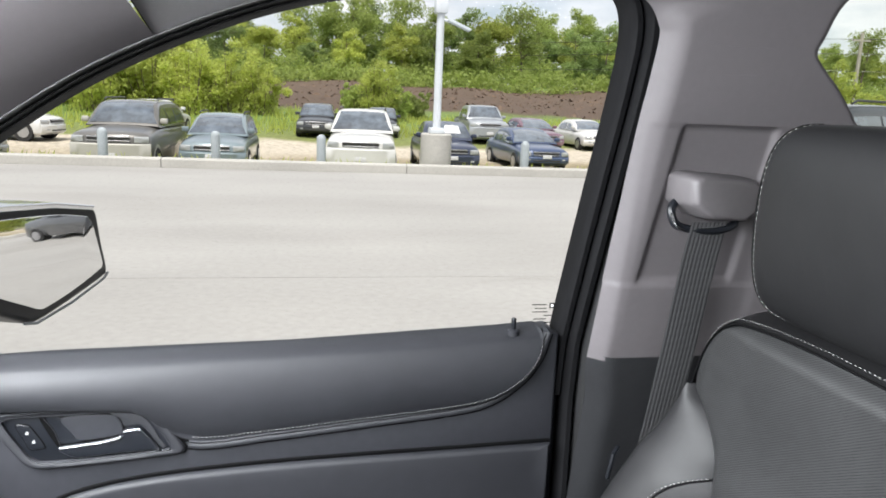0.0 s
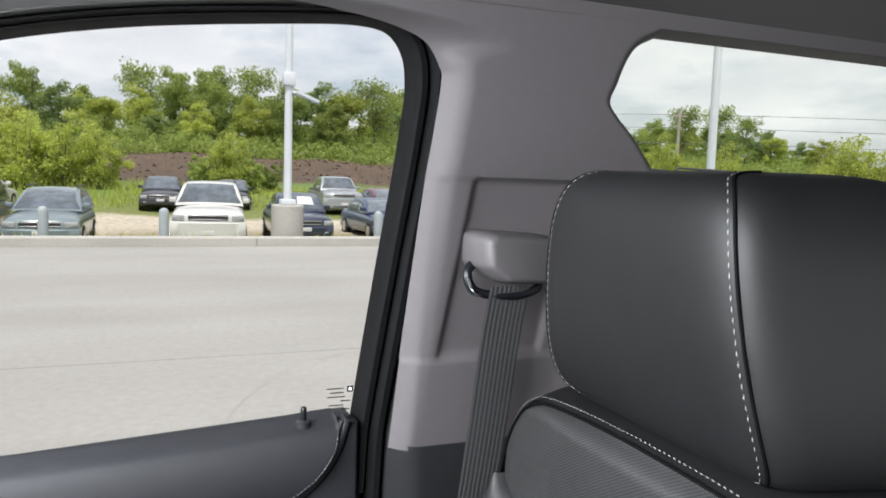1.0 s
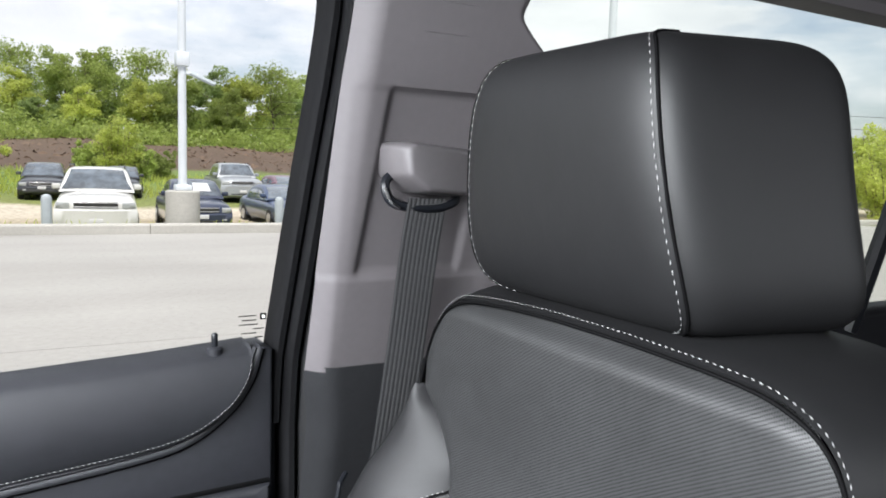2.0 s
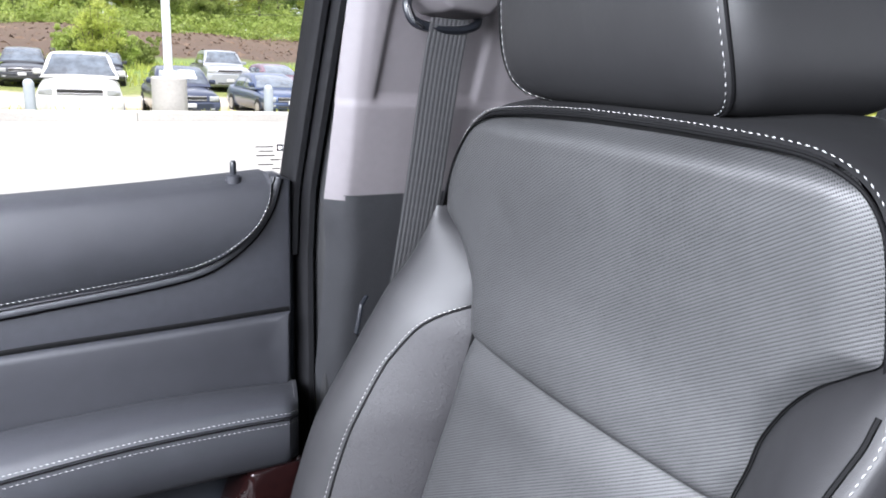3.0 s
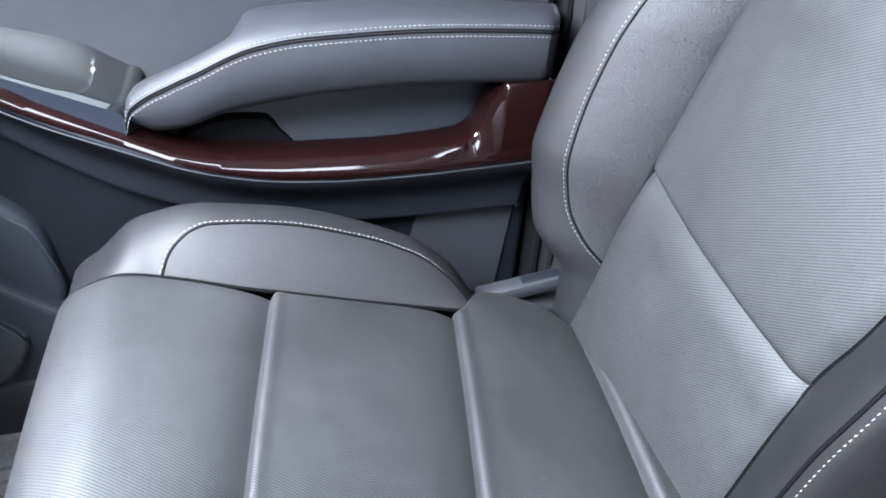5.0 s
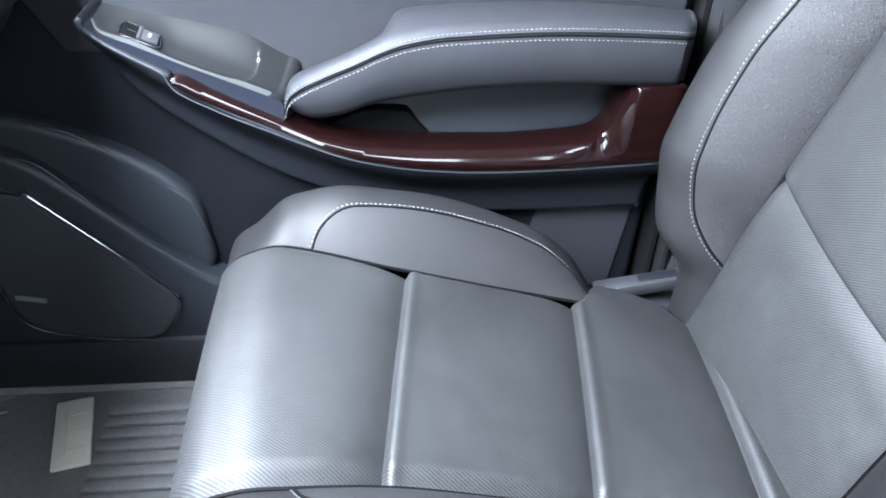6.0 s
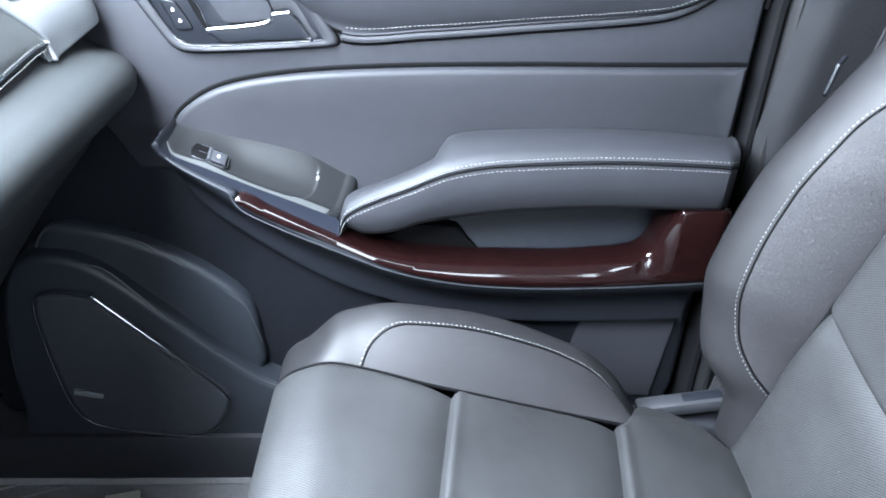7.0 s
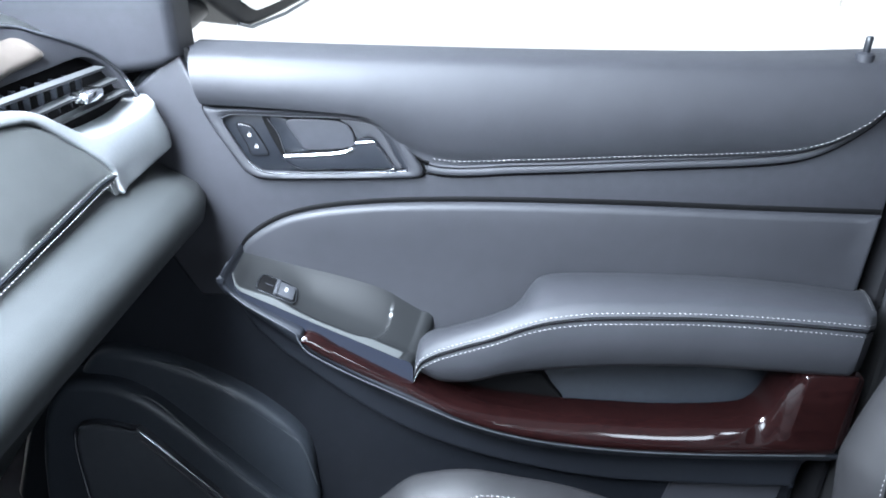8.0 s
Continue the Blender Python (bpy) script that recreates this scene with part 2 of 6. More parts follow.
    out = []
    c = len(p)
    for i in range(c if closed else c - 1):
        if closed:
            a, b, d, e = p[i - 1], p[i], p[(i + 1) % c], p[(i + 2) % c]
        else:
            b, d = p[i], p[i + 1]
            a = p[i - 1] if i else b * 2 - d
            e = p[i + 2] if i + 2 < c else d * 2 - b
        for k in range(n):
            t = k / n
            out.append(0.5 * ((2 * b) + (d - a) * t + (2 * a - 5 * b + 4 * d - e) * t * t + (3 * b - a - 3 * d + e) * t ** 3))
    if not closed:
        out.append(p[-1])
    return out


def along(pts, u):
    """The point at the share u of the way along a line."""
    seg = [(b - a).length for a, b in zip(pts, pts[1:])]
    d = u * sum(seg)
    for a, b, s in zip(pts, pts[1:], seg):
        if d <= s:
            return a.lerp(b, d / s if s else 0)
        d -= s
    return pts[-1].copy()


def sheet(fn, nu, nv, bm=None, scale=(1, 1), flat=None):
    """A grid of fn(u, v), with u and v from 0 to 1."""
    bm = bm or bmesh.new()
    uvl = bm.loops.layers.uv.verify()
    g = [[bm.verts.new(fn(i / nu, j / nv)) for j in range(nv + 1)] for i in range(nu + 1)]
    for i in range(nu):
        for j in range(nv):
            f = bm.faces.new((g[i][j], g[i + 1][j], g[i + 1][j + 1], g[i][j + 1]))
            for lp, (a, b) in zip(f.loops, ((i, j), (i + 1, j), (i + 1, j + 1), (i, j + 1))):
                p = lp.vert.co
                lp[uvl].uv = (p[flat[0]], p[flat[1]]) if flat else (a / nu * scale[0], b / nv * scale[1])
    return bm


def ring_mesh(rings, closed=True, caps=True, bm=None):
    """Joins rings of points into a skin."""
    bm = bm or bmesh.new()
    vs = [[bm.verts.new(p) for p in r] for r in rings]
    m = len(vs[0])
    for a, b in zip(vs, vs[1:]):
        for i in range(m if closed else m - 1):
            j = (i + 1) % m
            bm.faces.new((a[i], a[j], b[j], b[i]))
    if caps:
        bm.faces.new(vs[0][::-1])
        bm.faces.new(vs[-1])
    return bm


def slab(outline, face, back, r, steps=4, shape=None, net=26):
    """A panel in the plane of the door: an outline in x and z, its inner face at y = face, its rounded edge of radius r, its back at y = back.
    shape(x, z) is added to y."""
    p = [Vector((q[0], q[1])) for q in outline]
    if sum(a.x * b.y - b.x * a.y for a, b in zip(p, p[1:] + p[:1])) < 0:
        p.reverse()
    c = len(p)
    nrm = []
    for i in range(c):
        t = (p[(i + 1) % c] - p[i - 1]).normalized()
        nrm.append(Vector((-t.y, t.x)))
    def ring(off, y):
        q = [a + n * off for a, n in zip(p, nrm)]
        return [(a.x, y + (shape(a.x, a.y) if shape else 0), a.y) for a in q]
    rings = [ring(0, back)] + [ring(r * (1 - math.cos(k / steps * math.pi / 2)), face + r * (1 - math.sin(k / steps * math.pi / 2))) for k in range(steps + 1)]
    bm = ring_mesh(rings, True, False)
    # fill the face, with a net of inner points so that it can be shaped
    inner = [a + n * r for a, n in zip(p, nrm)]
    lo, hi = Vector((min(a.x for a in inner), min(a.y for a in inner))), Vector((max(a.x for a in inner), max(a.y for a in inner)))
    step = max(hi.x - lo.x, hi.y - lo.y) / (net if shape else 5)
    pts = list(inner)
    for i in range(1, int((hi.x - lo.x) / step) + 1):
        for j in range(1, int((hi.y - lo.y) / step) + 1):
            q = lo + Vector((i * step, j * step))
            odd = False
            for a, b in zip(inner, inner[1:] + inner[:1]):
                if (a.y > q.y) != (b.y > q.y) and q.x < (b.x - a.x) * (q.y - a.y) / (b.y - a.y) + a.x:
                    odd = not odd
            if odd and min((q - a).length for a in inner) > step * 0.4:
                pts.append(q)
    out = delaunay_2d_cdt(pts, [], [list(range(c))], 1, 1e-6)
    fv = [bm.verts.new((a.x, face + (shape(a.x, a.y) if shape else 0), a.y)) for a in out[0]]
    for tri in out[2]:
        if len(set(tri)) == 3:
            bm.faces.new([fv[k] for k in tri])
    bmesh.ops.remove_doubles(bm, verts=bm.verts[:], dist=2e-5)
    return bm


def frame_ring(outer, inner, heights, n=96):
    """A frame between two outlines in the plane of the door: heights are (share of the way inwards, y)."""
    def even(o):
        p = [Vector((x, z, 0)) for x, z in o]
        p.append(p[0].copy())
        return [along(p, k / n) for k in range(n)]
    a, b = even(outer), even(inner)
    rings = [[(q.x + (r.x - q.x) * s, y, q.y + (r.y - q.y) * s) for q, r in zip(a, b)] for s, y in heights]
    return ring_mesh(rings, True, False)


def slab_x(outline, face, back, r, steps=4, shape=None):
    """The same for a panel that faces the rear: an outline in y and z, its face at x = face."""
    bm = slab(outline, -face, -back, r, steps, shape)
    for v in bm.verts:
        v.co = Vector((-v.co.y, v.co.x, v.co.z))
    return bm


def tube(pts, r, n=8, caps=True, bm=None, flat=1.0):
    """A round bar along a line; r may be a function of the share of the way."""
    pts = [Vector(q) for q in pts]
    rings = []
    side = None
    for i, q in enumerate(pts):
        d = (pts[min(i + 1, len(pts) - 1)] - pts[max(i - 1, 0)]).normalized()
        if side is None:
            side = d.orthogonal().normalized()
        side = (side - d * side.dot(d)).normalized()
        up = d.cross(side)
        rr = r(i / (len(pts) - 1)) if callable(r) else r
        rings.append([q + side * math.cos(a) * rr + up * math.sin(a) * rr * flat for a in (2 * math.pi * k / n for k in range(n))])
    return ring_mesh(rings, True, caps, bm)


def box(lo, hi, bevel=0.0, seg=2, bm=None):
    made = bmesh.new()
    bmesh.ops.create_cube(made, size=1)
    for v in made.verts:
        v.co = Vector(((lo[i] + hi[i]) / 2 + v.co[i] * (hi[i] - lo[i]) for i in range(3)))
    if bevel:
        bmesh.ops.bevel(made, geom=made.edges[:], offset=bevel, segments=seg, affect="EDGES", profile=0.5)
    if bm is None:
        return made
    tmp = bpy.data.meshes.new("tmp")
    made.to_mesh(tmp)
    made.free()
    bm.from_mesh(tmp)
    bpy.data.meshes.remove(tmp)
    return bm


def stitches(pts, pitch=0.0052, size=0.00046, length=0.0035, normal=(0, -1, 0)):
    """A row of short thread stitches along a line."""
    pts = [Vector(q) for q in pts]
    total = sum((b - a).length for a, b in zip(pts, pts[1:]))
    bm = bmesh.new()
    k = max(2, int(total / pitch))
    for i in range(k):
        a = along(pts, min(1, (i + 0.1) / k))
        b = along(pts, min(1, (i + 0.1 + length / pitch) / k))
        d = (b - a)
        if d.length < 1e-6:
            continue
        d.normalize()
        n = Vector(normal)
        s = d.cross(n).normalized()
        n = s.cross(d)
        mid = (a + b) / 2 + n * size * 0.7
        lean = s * size * 0.5
        ends = [bm.verts.new(a - lean), bm.verts.new(b + lean)]
        ringv = [bm.verts.new(mid + s * size + n * 0), bm.verts.new(mid + n * size), bm.verts.new(mid - s * size), bm.verts.new(mid - n * size)]
        for q in range(4):
            bm.faces.new((ends[0], ringv[q], ringv[(q + 1) % 4]))
            bm.faces.new((ends[1], ringv[(q + 1) % 4], ringv[q]))
    return bm


def smooth01(t):
    t = max(0.0, min(1.0, t))
    return t * t * (3 - 2 * t)


def interp(x, table):
    """A soft line through (x, value) pairs, without overshoot."""
    if x <= table[0][0]:
        return table[0][1]
    for i in range(len(table) - 1):
        (a, u), (b, v) = table[i], table[i + 1]
        if x <= b:
            h, d = b - a, (v - u) / (b - a)
            d0 = (u - table[i - 1][1]) / (a - table[i - 1][0]) if i else d
            d1 = (table[i + 2][1] - v) / (table[i + 2][0] - b) if i + 2 < len(table) else d
            m0 = 2 * d0 * d / (d0 + d) if d0 * d > 0 else 0.0
            m1 = 2 * d1 * d / (d1 + d) if d1 * d > 0 else 0.0
            t = (x - a) / h
            return u * (1 + 2 * t) * (1 - t) ** 2 + m0 * h * t * (1 - t) ** 2 + v * t * t * (3 - 2 * t) + m1 * h * t * t * (t - 1)
    return table[-1][1]

# ---- outdoors: ground, lot, kerb ----
GROUND_PROFILE = [(-200, -0.06), (16.4, -0.06), (17.6, 0.1), (19.3, -0.60), (24, -0.66), (28, -0.52), (34, -0.32), (40, -0.05), (47, 0.4), (54, 0.9), (75, 3.2), (90, 4.0), (160, 5.0), (3000, 6.0)]


def ground_z(x, y):
    z = interp(y + 0.028 * x, GROUND_PROFILE)
    if y > 17.2:
        z += noise.noise((x * 0.11, y * 0.11, 3.0)) * min(0.5, (y - 17.2) * 0.012)
    return z


def ground_mat():
    m = mat("lot_ground", (0.2, 0.2, 0.1), 0.95, bump=0.8, bump_scale=30)
    n, l = m.node_tree.nodes, m.node_tree.links
    b = n["Principled BSDF"]
    co = n.new("ShaderNodeTexCoord")
    sp = n.new("ShaderNodeSeparateXYZ")
    l.new(co.outputs["Object"], sp.inputs[0])
    wob = n.new("ShaderNodeTexNoise")
    wob.inputs["Scale"].default_value, wob.inputs["Detail"].default_value = 0.25, 6
    l.new(co.outputs["Object"], wob.inputs["Vector"])
    ad = n.new("ShaderNodeMath")
    ad.operation = "MULTIPLY_ADD"
    ad.inputs[1].default_value = 7.0
    l.new(wob.outputs["Fac"], ad.inputs[0])
    l.new(sp.outputs["Y"], ad.inputs[2])
    sc = n.new("ShaderNodeMath")
    sc.operation = "MULTIPLY"
    sc.inputs[1].default_value = 0.01
    l.new(ad.outputs[0], sc.inputs[0])
    cr = n.new("ShaderNodeValToRGB")
    e = cr.color_ramp.elements
    stops = [(0.0, (0.12, 0.14, 0.04)), (0.27, (0.15, 0.15, 0.055)), (0.295, (0.22, 0.18, 0.10)), (0.325, (0.42, 0.37, 0.29)), (0.362, (0.45, 0.40, 0.32)),
             (0.378, (0.16, 0.18, 0.05)), (0.50, (0.12, 0.19, 0.035)), (0.565, (0.12, 0.17, 0.04)), (0.585, (0.080, 0.053, 0.036)), (0.77, (0.098, 0.066, 0.045)), (0.80, (0.13, 0.20, 0.04)), (1.0, (0.10, 0.17, 0.03))]
    e[0].position, e[0].color = stops[0][0], (*stops[0][1], 1)
    e[1].position, e[1].color = stops[-1][0], (*stops[-1][1], 1)
    for p, c in stops[1:-1]:
        q = e.new(p)
        q.color = (*c, 1)
    l.new(sc.outputs[0], cr.inputs["Fac"])
    fn = n.new("ShaderNodeTexNoise")
    fn.inputs["Scale"].default_value, fn.inputs["Detail"].default_value = 5.5, 10
    l.new(co.outputs["Object"], fn.inputs["Vector"])
    fr = n.new("ShaderNodeValToRGB")
    fr.color_ramp.elements[0].position, fr.color_ramp.elements[0].color = 0.3, (0.65, 0.65, 0.65, 1)
    fr.color_ramp.elements[1].position, fr.color_ramp.elements[1].color = 0.7, (1.3, 1.3, 1.3, 1)
    l.new(fn.outputs["Fac"], fr.inputs["Fac"])
    mx = n.new("ShaderNodeMixRGB")
    mx.blend_type = "MULTIPLY"
    mx.inputs[0].default_value = 1
    l.new(cr.outputs[0], mx.inputs[1])
    l.new(fr.outputs[0], mx.inputs[2])
    l.new(mx.outputs[0], b.inputs["Base Color"])
    return m


YS = [-2500, -300, -60, 0, 12, 16.2] + [16.4 + 0.6 * k for k in range(20)] + [29 + 1.5 * k for k in range(45)] + [100, 115, 135, 160, 220, 400, 900, 2500]
XS = [-2500, -600, -200, -110] + [-80 + 3 * k for k in range(70)] + [140, 190, 300, 700, 2500]
bm = bmesh.new()
gv = [[bm.verts.new((x, y, ground_z(x, y))) for y in YS] for x in XS]
for i in range(len(XS) - 1):
    for j in range(len(YS) - 1):
        bm.faces.new((gv[i][j], gv[i + 1][j], gv[i + 1][j + 1], gv[i][j + 1]))
tagged(part("ground", bm, ground_mat()), "grass, gravel lane and bare brown earth rising to trees", "ground", kind="structure")


def kerb_y(x):
    return 16.34 - 0.0285 * x


# the concrete lot: slabs with open joints between them
for k, (xa, xb) in enumerate([(-70, -30), (-30, -10.5), (-10.5, 9.5), (9.5, 30), (30, 80)]):
    for ya, yb in [(-60, -12), (-12, 6.4), (6.4, None)]:
        g = 0.006
        bm = bmesh.new()
        top = [(xa + g, ya + g), (xb - g, ya + g), (xb - g, (kerb_y(xb) if yb is None else yb) - g), (xa + g, (kerb_y(xa) if yb is None else yb) - g)]
        ring_mesh([[(x, y, -0.2) for x, y in top], [(x, y, 0) for x, y in top]], bm=bm)
        if k == 0 and ya == -60:
            lot = tagged(part("pavement", bm, CONCRETE, smooth=False), "pale sunlit concrete parking lot with fine cracks", "pavement", kind="structure")
        else:
            part("slab", bm, CONCRETE, lot, smooth=False)

# a meandering crack
for pts in ([(0.30, 4.0), (0.56, 4.58), (0.88, 5.31), (1.42, 6.01), (2.09, 6.30), (2.7, 6.2), (4.2, 6.6)],):
    line = curve([(x, y, 0) for x, y in pts], 14)
    bm = bmesh.new()
    prev = None
    for i, q in enumerate(line):
        w = 0.005 + 0.004 * noise.noise((i * 0.7, pts[0][0], 0))
        o = Vector((noise.noise((i * 0.9, 1, pts[0][1])) * 0.05, noise.noise((i * 0.9, 7, pts[0][0])) * 0.05, 0.004))
        pair = (bm.verts.new(q + o + Vector((w, w, 0))), bm.verts.new(q + o - Vector((w, w, 0))))
        if prev:
            bm.faces.new((prev[0], prev[1], pair[1], pair[0]))
        prev = pair
    part("crack", bm, CRACK, lot)

# kerb, in lengths with joints
kerb = None
for k in range(16):
    xa, xb = -40 + 5.3 * k, -40 + 5.3 * (k + 1) - 0.015
    prof = [(0.0, -0.15), (0.015, 0.17), (0.04, 0.2), (0.32, 0.2), (0.35, 0.17), (0.36, -0.15)]
    bm = ring_mesh([[(x, kerb_y(x) + a, b) for a, b in prof] for x in (xa, xb)])
    if kerb is None:
        kerb = tagged(part("kerb", bm, KERB, smooth=False), "weathered raised concrete kerb along the lot", "kerb", kind="structure")
    else:
        part("kerb_stone", bm, KERB, kerb, smooth=False)


def light_pole(x, y, label, head=True, top=9.0):
    t = thing("street_lamp", (x, y, 0), label, "street lamp", "lot lamps")
    r = 0.37
    base = [[(x + math.cos(a) * q, y + math.sin(a) * q, z) for a in (2 * math.pi * k / 28 for k in range(28))] for q, z in ((r, -0.5), (r, 0.86), (r - 0.03, 0.89))]
    part("concrete_base", ring_mesh(base), KERB, t, "round concrete footing")
    part("base_cover", box((x - 0.17, y - 0.17, 0.89), (x + 0.17, y + 0.17, 1.02), 0.02), POLE, t)
    part("shaft", tube([(x, y, 1.02 + k * (top - 1.02) / 6) for k in range(7)], lambda u: 0.095 - 0.02 * u, 16), POLE, t)
    if head:
        part("sensor_box", box((x - 0.14, y - 0.14, 3.62), (x + 0.14, y + 0.14, 3.92), 0.02), POLE, t)
        part("arm", tube([(x + 0.08, y - 0.05, 3.48), (x + 0.3, y - 0.2, 3.42)], 0.035, 8), POLE, t)
        h = box((-0.28, -0.13, -0.03), (0.28, 0.13, 0.03), 0.02)
        bmesh.ops.transform(h, matrix=pose(x + 0.40, y - 0.25, 3.36, 14, 24, -20), verts=h.verts)
        part("lamp_head", h, BOLLARD, t, "flat grey floodlight head")
    return t


light_pole(3.2, 17.15, "pale grey steel lamp post on a round concrete base")
light_pole(11.7, 12.8, "pale grey steel lamp post seen through the rear window", False)


def bollard(x, y):
    t = thing("bollard", (x, y, 0.05), "short pale grey round-topped bollard behind the kerb", "bollard", "bollards along the kerb")
    r = 0.105
    rings = [[(x + math.cos(a) * q, y + math.sin(a) * q, z) for a in (2 * math.pi * k / 18 for k in range(18))] for q, z in
             ((r, -0.2), (r, 0.66), (r * 0.94, 0.71), (r * 0.75, 0.75), (r * 0.4, 0.775), (0.01, 0.78))]
    part("post", ring_mesh(rings), BOLLARD, t)
    part("collar", tube([(x, y, 0.04), (x, y, 0.09)], 0.125, 18), KERB, t)


for bx in (-9.6, -7.3, -4.25, -1.85, 0.5, 5.35, 7.9, 10.6):
    bollard(bx, kerb_y(bx) + 0.75)

# ---- parked vehicles ----
TYRE = mat("tyre", (0.02, 0.02, 0.02), 0.8, var=0.2)
RIM = mat("wheel_rim", (0.5, 0.5, 0.52), 0.3, 0.8, var=0.1)
CAR_GLASS = mat("car_glass", (0.080, 0.098, 0.118), 0.05, var=0.7, big=1.2, fine=4, coat=1.0, spec=1.0)
LAMP_GLASS = mat("headlight_lens", (0.36, 0.375, 0.38), 0.12, var=0.2, fine=30, coat=1.0)
GRILLE_MAT = mat("car_grille", (0.03, 0.03, 0.03), 0.4, var=0.2, fine=40)
PLATE = mat("plate", (0.6, 0.6, 0.62), 0.5, var=0.1)


def vehicle(name, at, turn, paint, label, category, L=4.6, W=1.85, H=1.7, hood=0.98, hood_len=1.15, wind=0.75, roof0=None, roof1=None, deck=None, belt=1.0, bumper_mat=None, chrome=True, rails=False, bed=False, visor=False):
    """A parked car, its nose at y = 0 and its tail at y = L, wheels on z = 0."""
    root = new(name)
    tagged(root, label, category, "parked vehicles")
    w = W / 2
    roof0 = roof0 or hood_len + wind
    roof1 = roof1 or L - 0.55
    tail = deck if deck else belt
    def top(y):
        return interp(y, [(0, hood - 0.40), (0.03, hood - 0.24), (0.10, hood - 0.15), (0.25, hood - 0.09), (0.6, hood - 0.03), (hood_len, hood + 0.02), (hood_len + 0.3, belt), (L - 0.5, belt if not deck else tail), (L - 0.12, tail - 0.05), (L, tail - 0.3)])
    def nose(x):
        return 0.24 * abs(x / w) ** 3
    rings = []
    for y in [0.0, 0.01, 0.03, 0.07, 0.12, 0.18, 0.24, 0.34, 0.5] + [0.5 + (L - 0.62) * k / 18 for k in range(1, 19)] + [L - 0.05, L]:
        ww = w * max(0.5, min(1.0, (y / 0.24) ** (1 / 3))) * (1 - 0.08 * smooth01((y - L + 0.3) / 0.3))
        zt = top(y)
        zb = 0.24 + 0.12 * (1 - min(1, y / 0.3))
        h = zt - zb
        half_ring = [(0.90, zb), (0.965, zb + 0.05), (1.0, zb + h * 0.30), (1.005, zb + h * 0.52), (0.985, zb + h * 0.70), (0.955, zb + h * 0.84), (0.90, zt - 0.055), (0.80, zt - 0.015), (0.6, zt + 0.016), (0.3, zt + 0.034)]
        rings.append([(-ww * a, y, z) for a, z in half_ring] + [(ww * a, y, z) for a, z in half_ring[::-1]])
    body = part("body", ring_mesh(rings), paint, root)

    def strip(x0, x1, z0, z1, out, depth=0.12, n=8, taper=0.0):
        """A rounded strip that follows the curve of the nose."""
        rr = []
        for k in range(n + 1):
            x = x0 + (x1 - x0) * k / n
            yf = nose(x) - out
            r = min(0.03, (z1 - z0) * 0.3)
            up = z1 - taper * k / n
            rr.append([(x, yf + depth, z0), (x, yf + r, z0), (x, yf, z0 + r), (x, yf, up - r), (x, yf + r, up), (x, yf + depth, up)])
        return ring_mesh(rr)
    y0, y1 = hood_len + 0.04, roof1 + (0.34 if not bed else 0.08)
    b, t = w * 0.945, w * 0.72
    low = belt - 0.04
    zr = H
    def roof_z(y):
        return interp(y, [(y0, low + 0.03), (y0 + (roof0 - y0) * 0.45, low + (zr - low) * 0.52), (roof0, zr - 0.075), (roof0 + 0.22, zr - 0.022), ((roof0 + roof1) / 2, zr), (roof1 - 0.15, zr - 0.03), (roof1, zr - 0.07), (roof1 + (y1 - roof1) * 0.6, low + (zr - low) * 0.5), (y1, low + 0.04)])
    def side_x(z):
        return b - (b - t) * max(0.0, (z - low) / (zr - low)) ** 1.15
    def shell(q, y, out=0.0):
        """The cabin's skin: q runs from one sill (-1) over the roof to the other (1)."""
        z1 = roof_z(y)
        r = min(0.13, (z1 - low) * 0.45)
        k, sg = abs(q), (1 if q > 0 else -1)
        edge_x = side_x(z1 - r)
        if k > 0.62:
            z = low + (z1 - r - low) * (1 - k) / 0.38
            return (sg * (side_x(z) + out), y, z)
        if k > 0.46:
            a = (0.62 - k) / 0.16 * math.pi / 2
            return (sg * (edge_x - r * (1 - math.cos(a)) + out * math.cos(a)), y, z1 - r + r * math.sin(a) + out * math.sin(a))
        fl = (edge_x - r) * k / 0.46
        return (sg * fl, y - out * 0.6, z1 + out * 0.8 + 0.025 * (1 - (k / 0.46) ** 2))
    def span(lo, hi, n):
        return [lo + (hi - lo) * k / n for k in range(n + 1)]
    ys = span(y0, roof0, 8) + span(roof0, roof1, 8)[1:] + span(roof1, y1, 6)[1:]
    part("cabin", ring_mesh([[shell(q, y) for q in span(-1, 1, 40)] for y in ys], False, False), paint, root)
    def pane_on(qa, qb, ya, yb, out=0.010, nq=10, ny=6):
        return sheet(lambda u, v: shell(qa + (qb - qa) * u, ya + (yb - ya) * v, out), nq, ny)
    shield = part("windscreen", pane_on(-0.455, 0.455, y0 + 0.06, roof0 - 0.01, nq=16, ny=8), CAR_GLASS, root)
    if visor:
        part("sunshade", pane_on(-0.05, 0.30, y0 + 0.16, roof0 - 0.12, 0.02), PLATE, shield)
    n = 2 if bed or deck else 3
    for side in (-1, 1):
        wa, wb = y0 + (roof0 - y0) * 0.42, roof1 + (0.10 if not bed else -0.05)
        for k in range(n):
            ya, yb = wa + (wb - wa) * k / n + 0.035, wa + (wb - wa) * (k + 1) / n - 0.035
            part("side_window", pane_on(side * 0.955, side * 0.655, ya, yb, 0.008, 5, 6), CAR_GLASS, root)
        mz = belt + 0.06
        mb = box((side * (w + 0.02) - 0.10, y0 + 0.18, mz), (side * (w + 0.02) + 0.10, y0 + 0.32, mz + 0.15), 0.04)
        part("door_mirror", mb, bumper_mat or paint, root)
        hl = strip(side * w * 0.62, side * w * 0.94, hood - 0.345, hood - 0.175, 0.012, 0.2)
        part("headlight", hl, LAMP_GLASS, root)
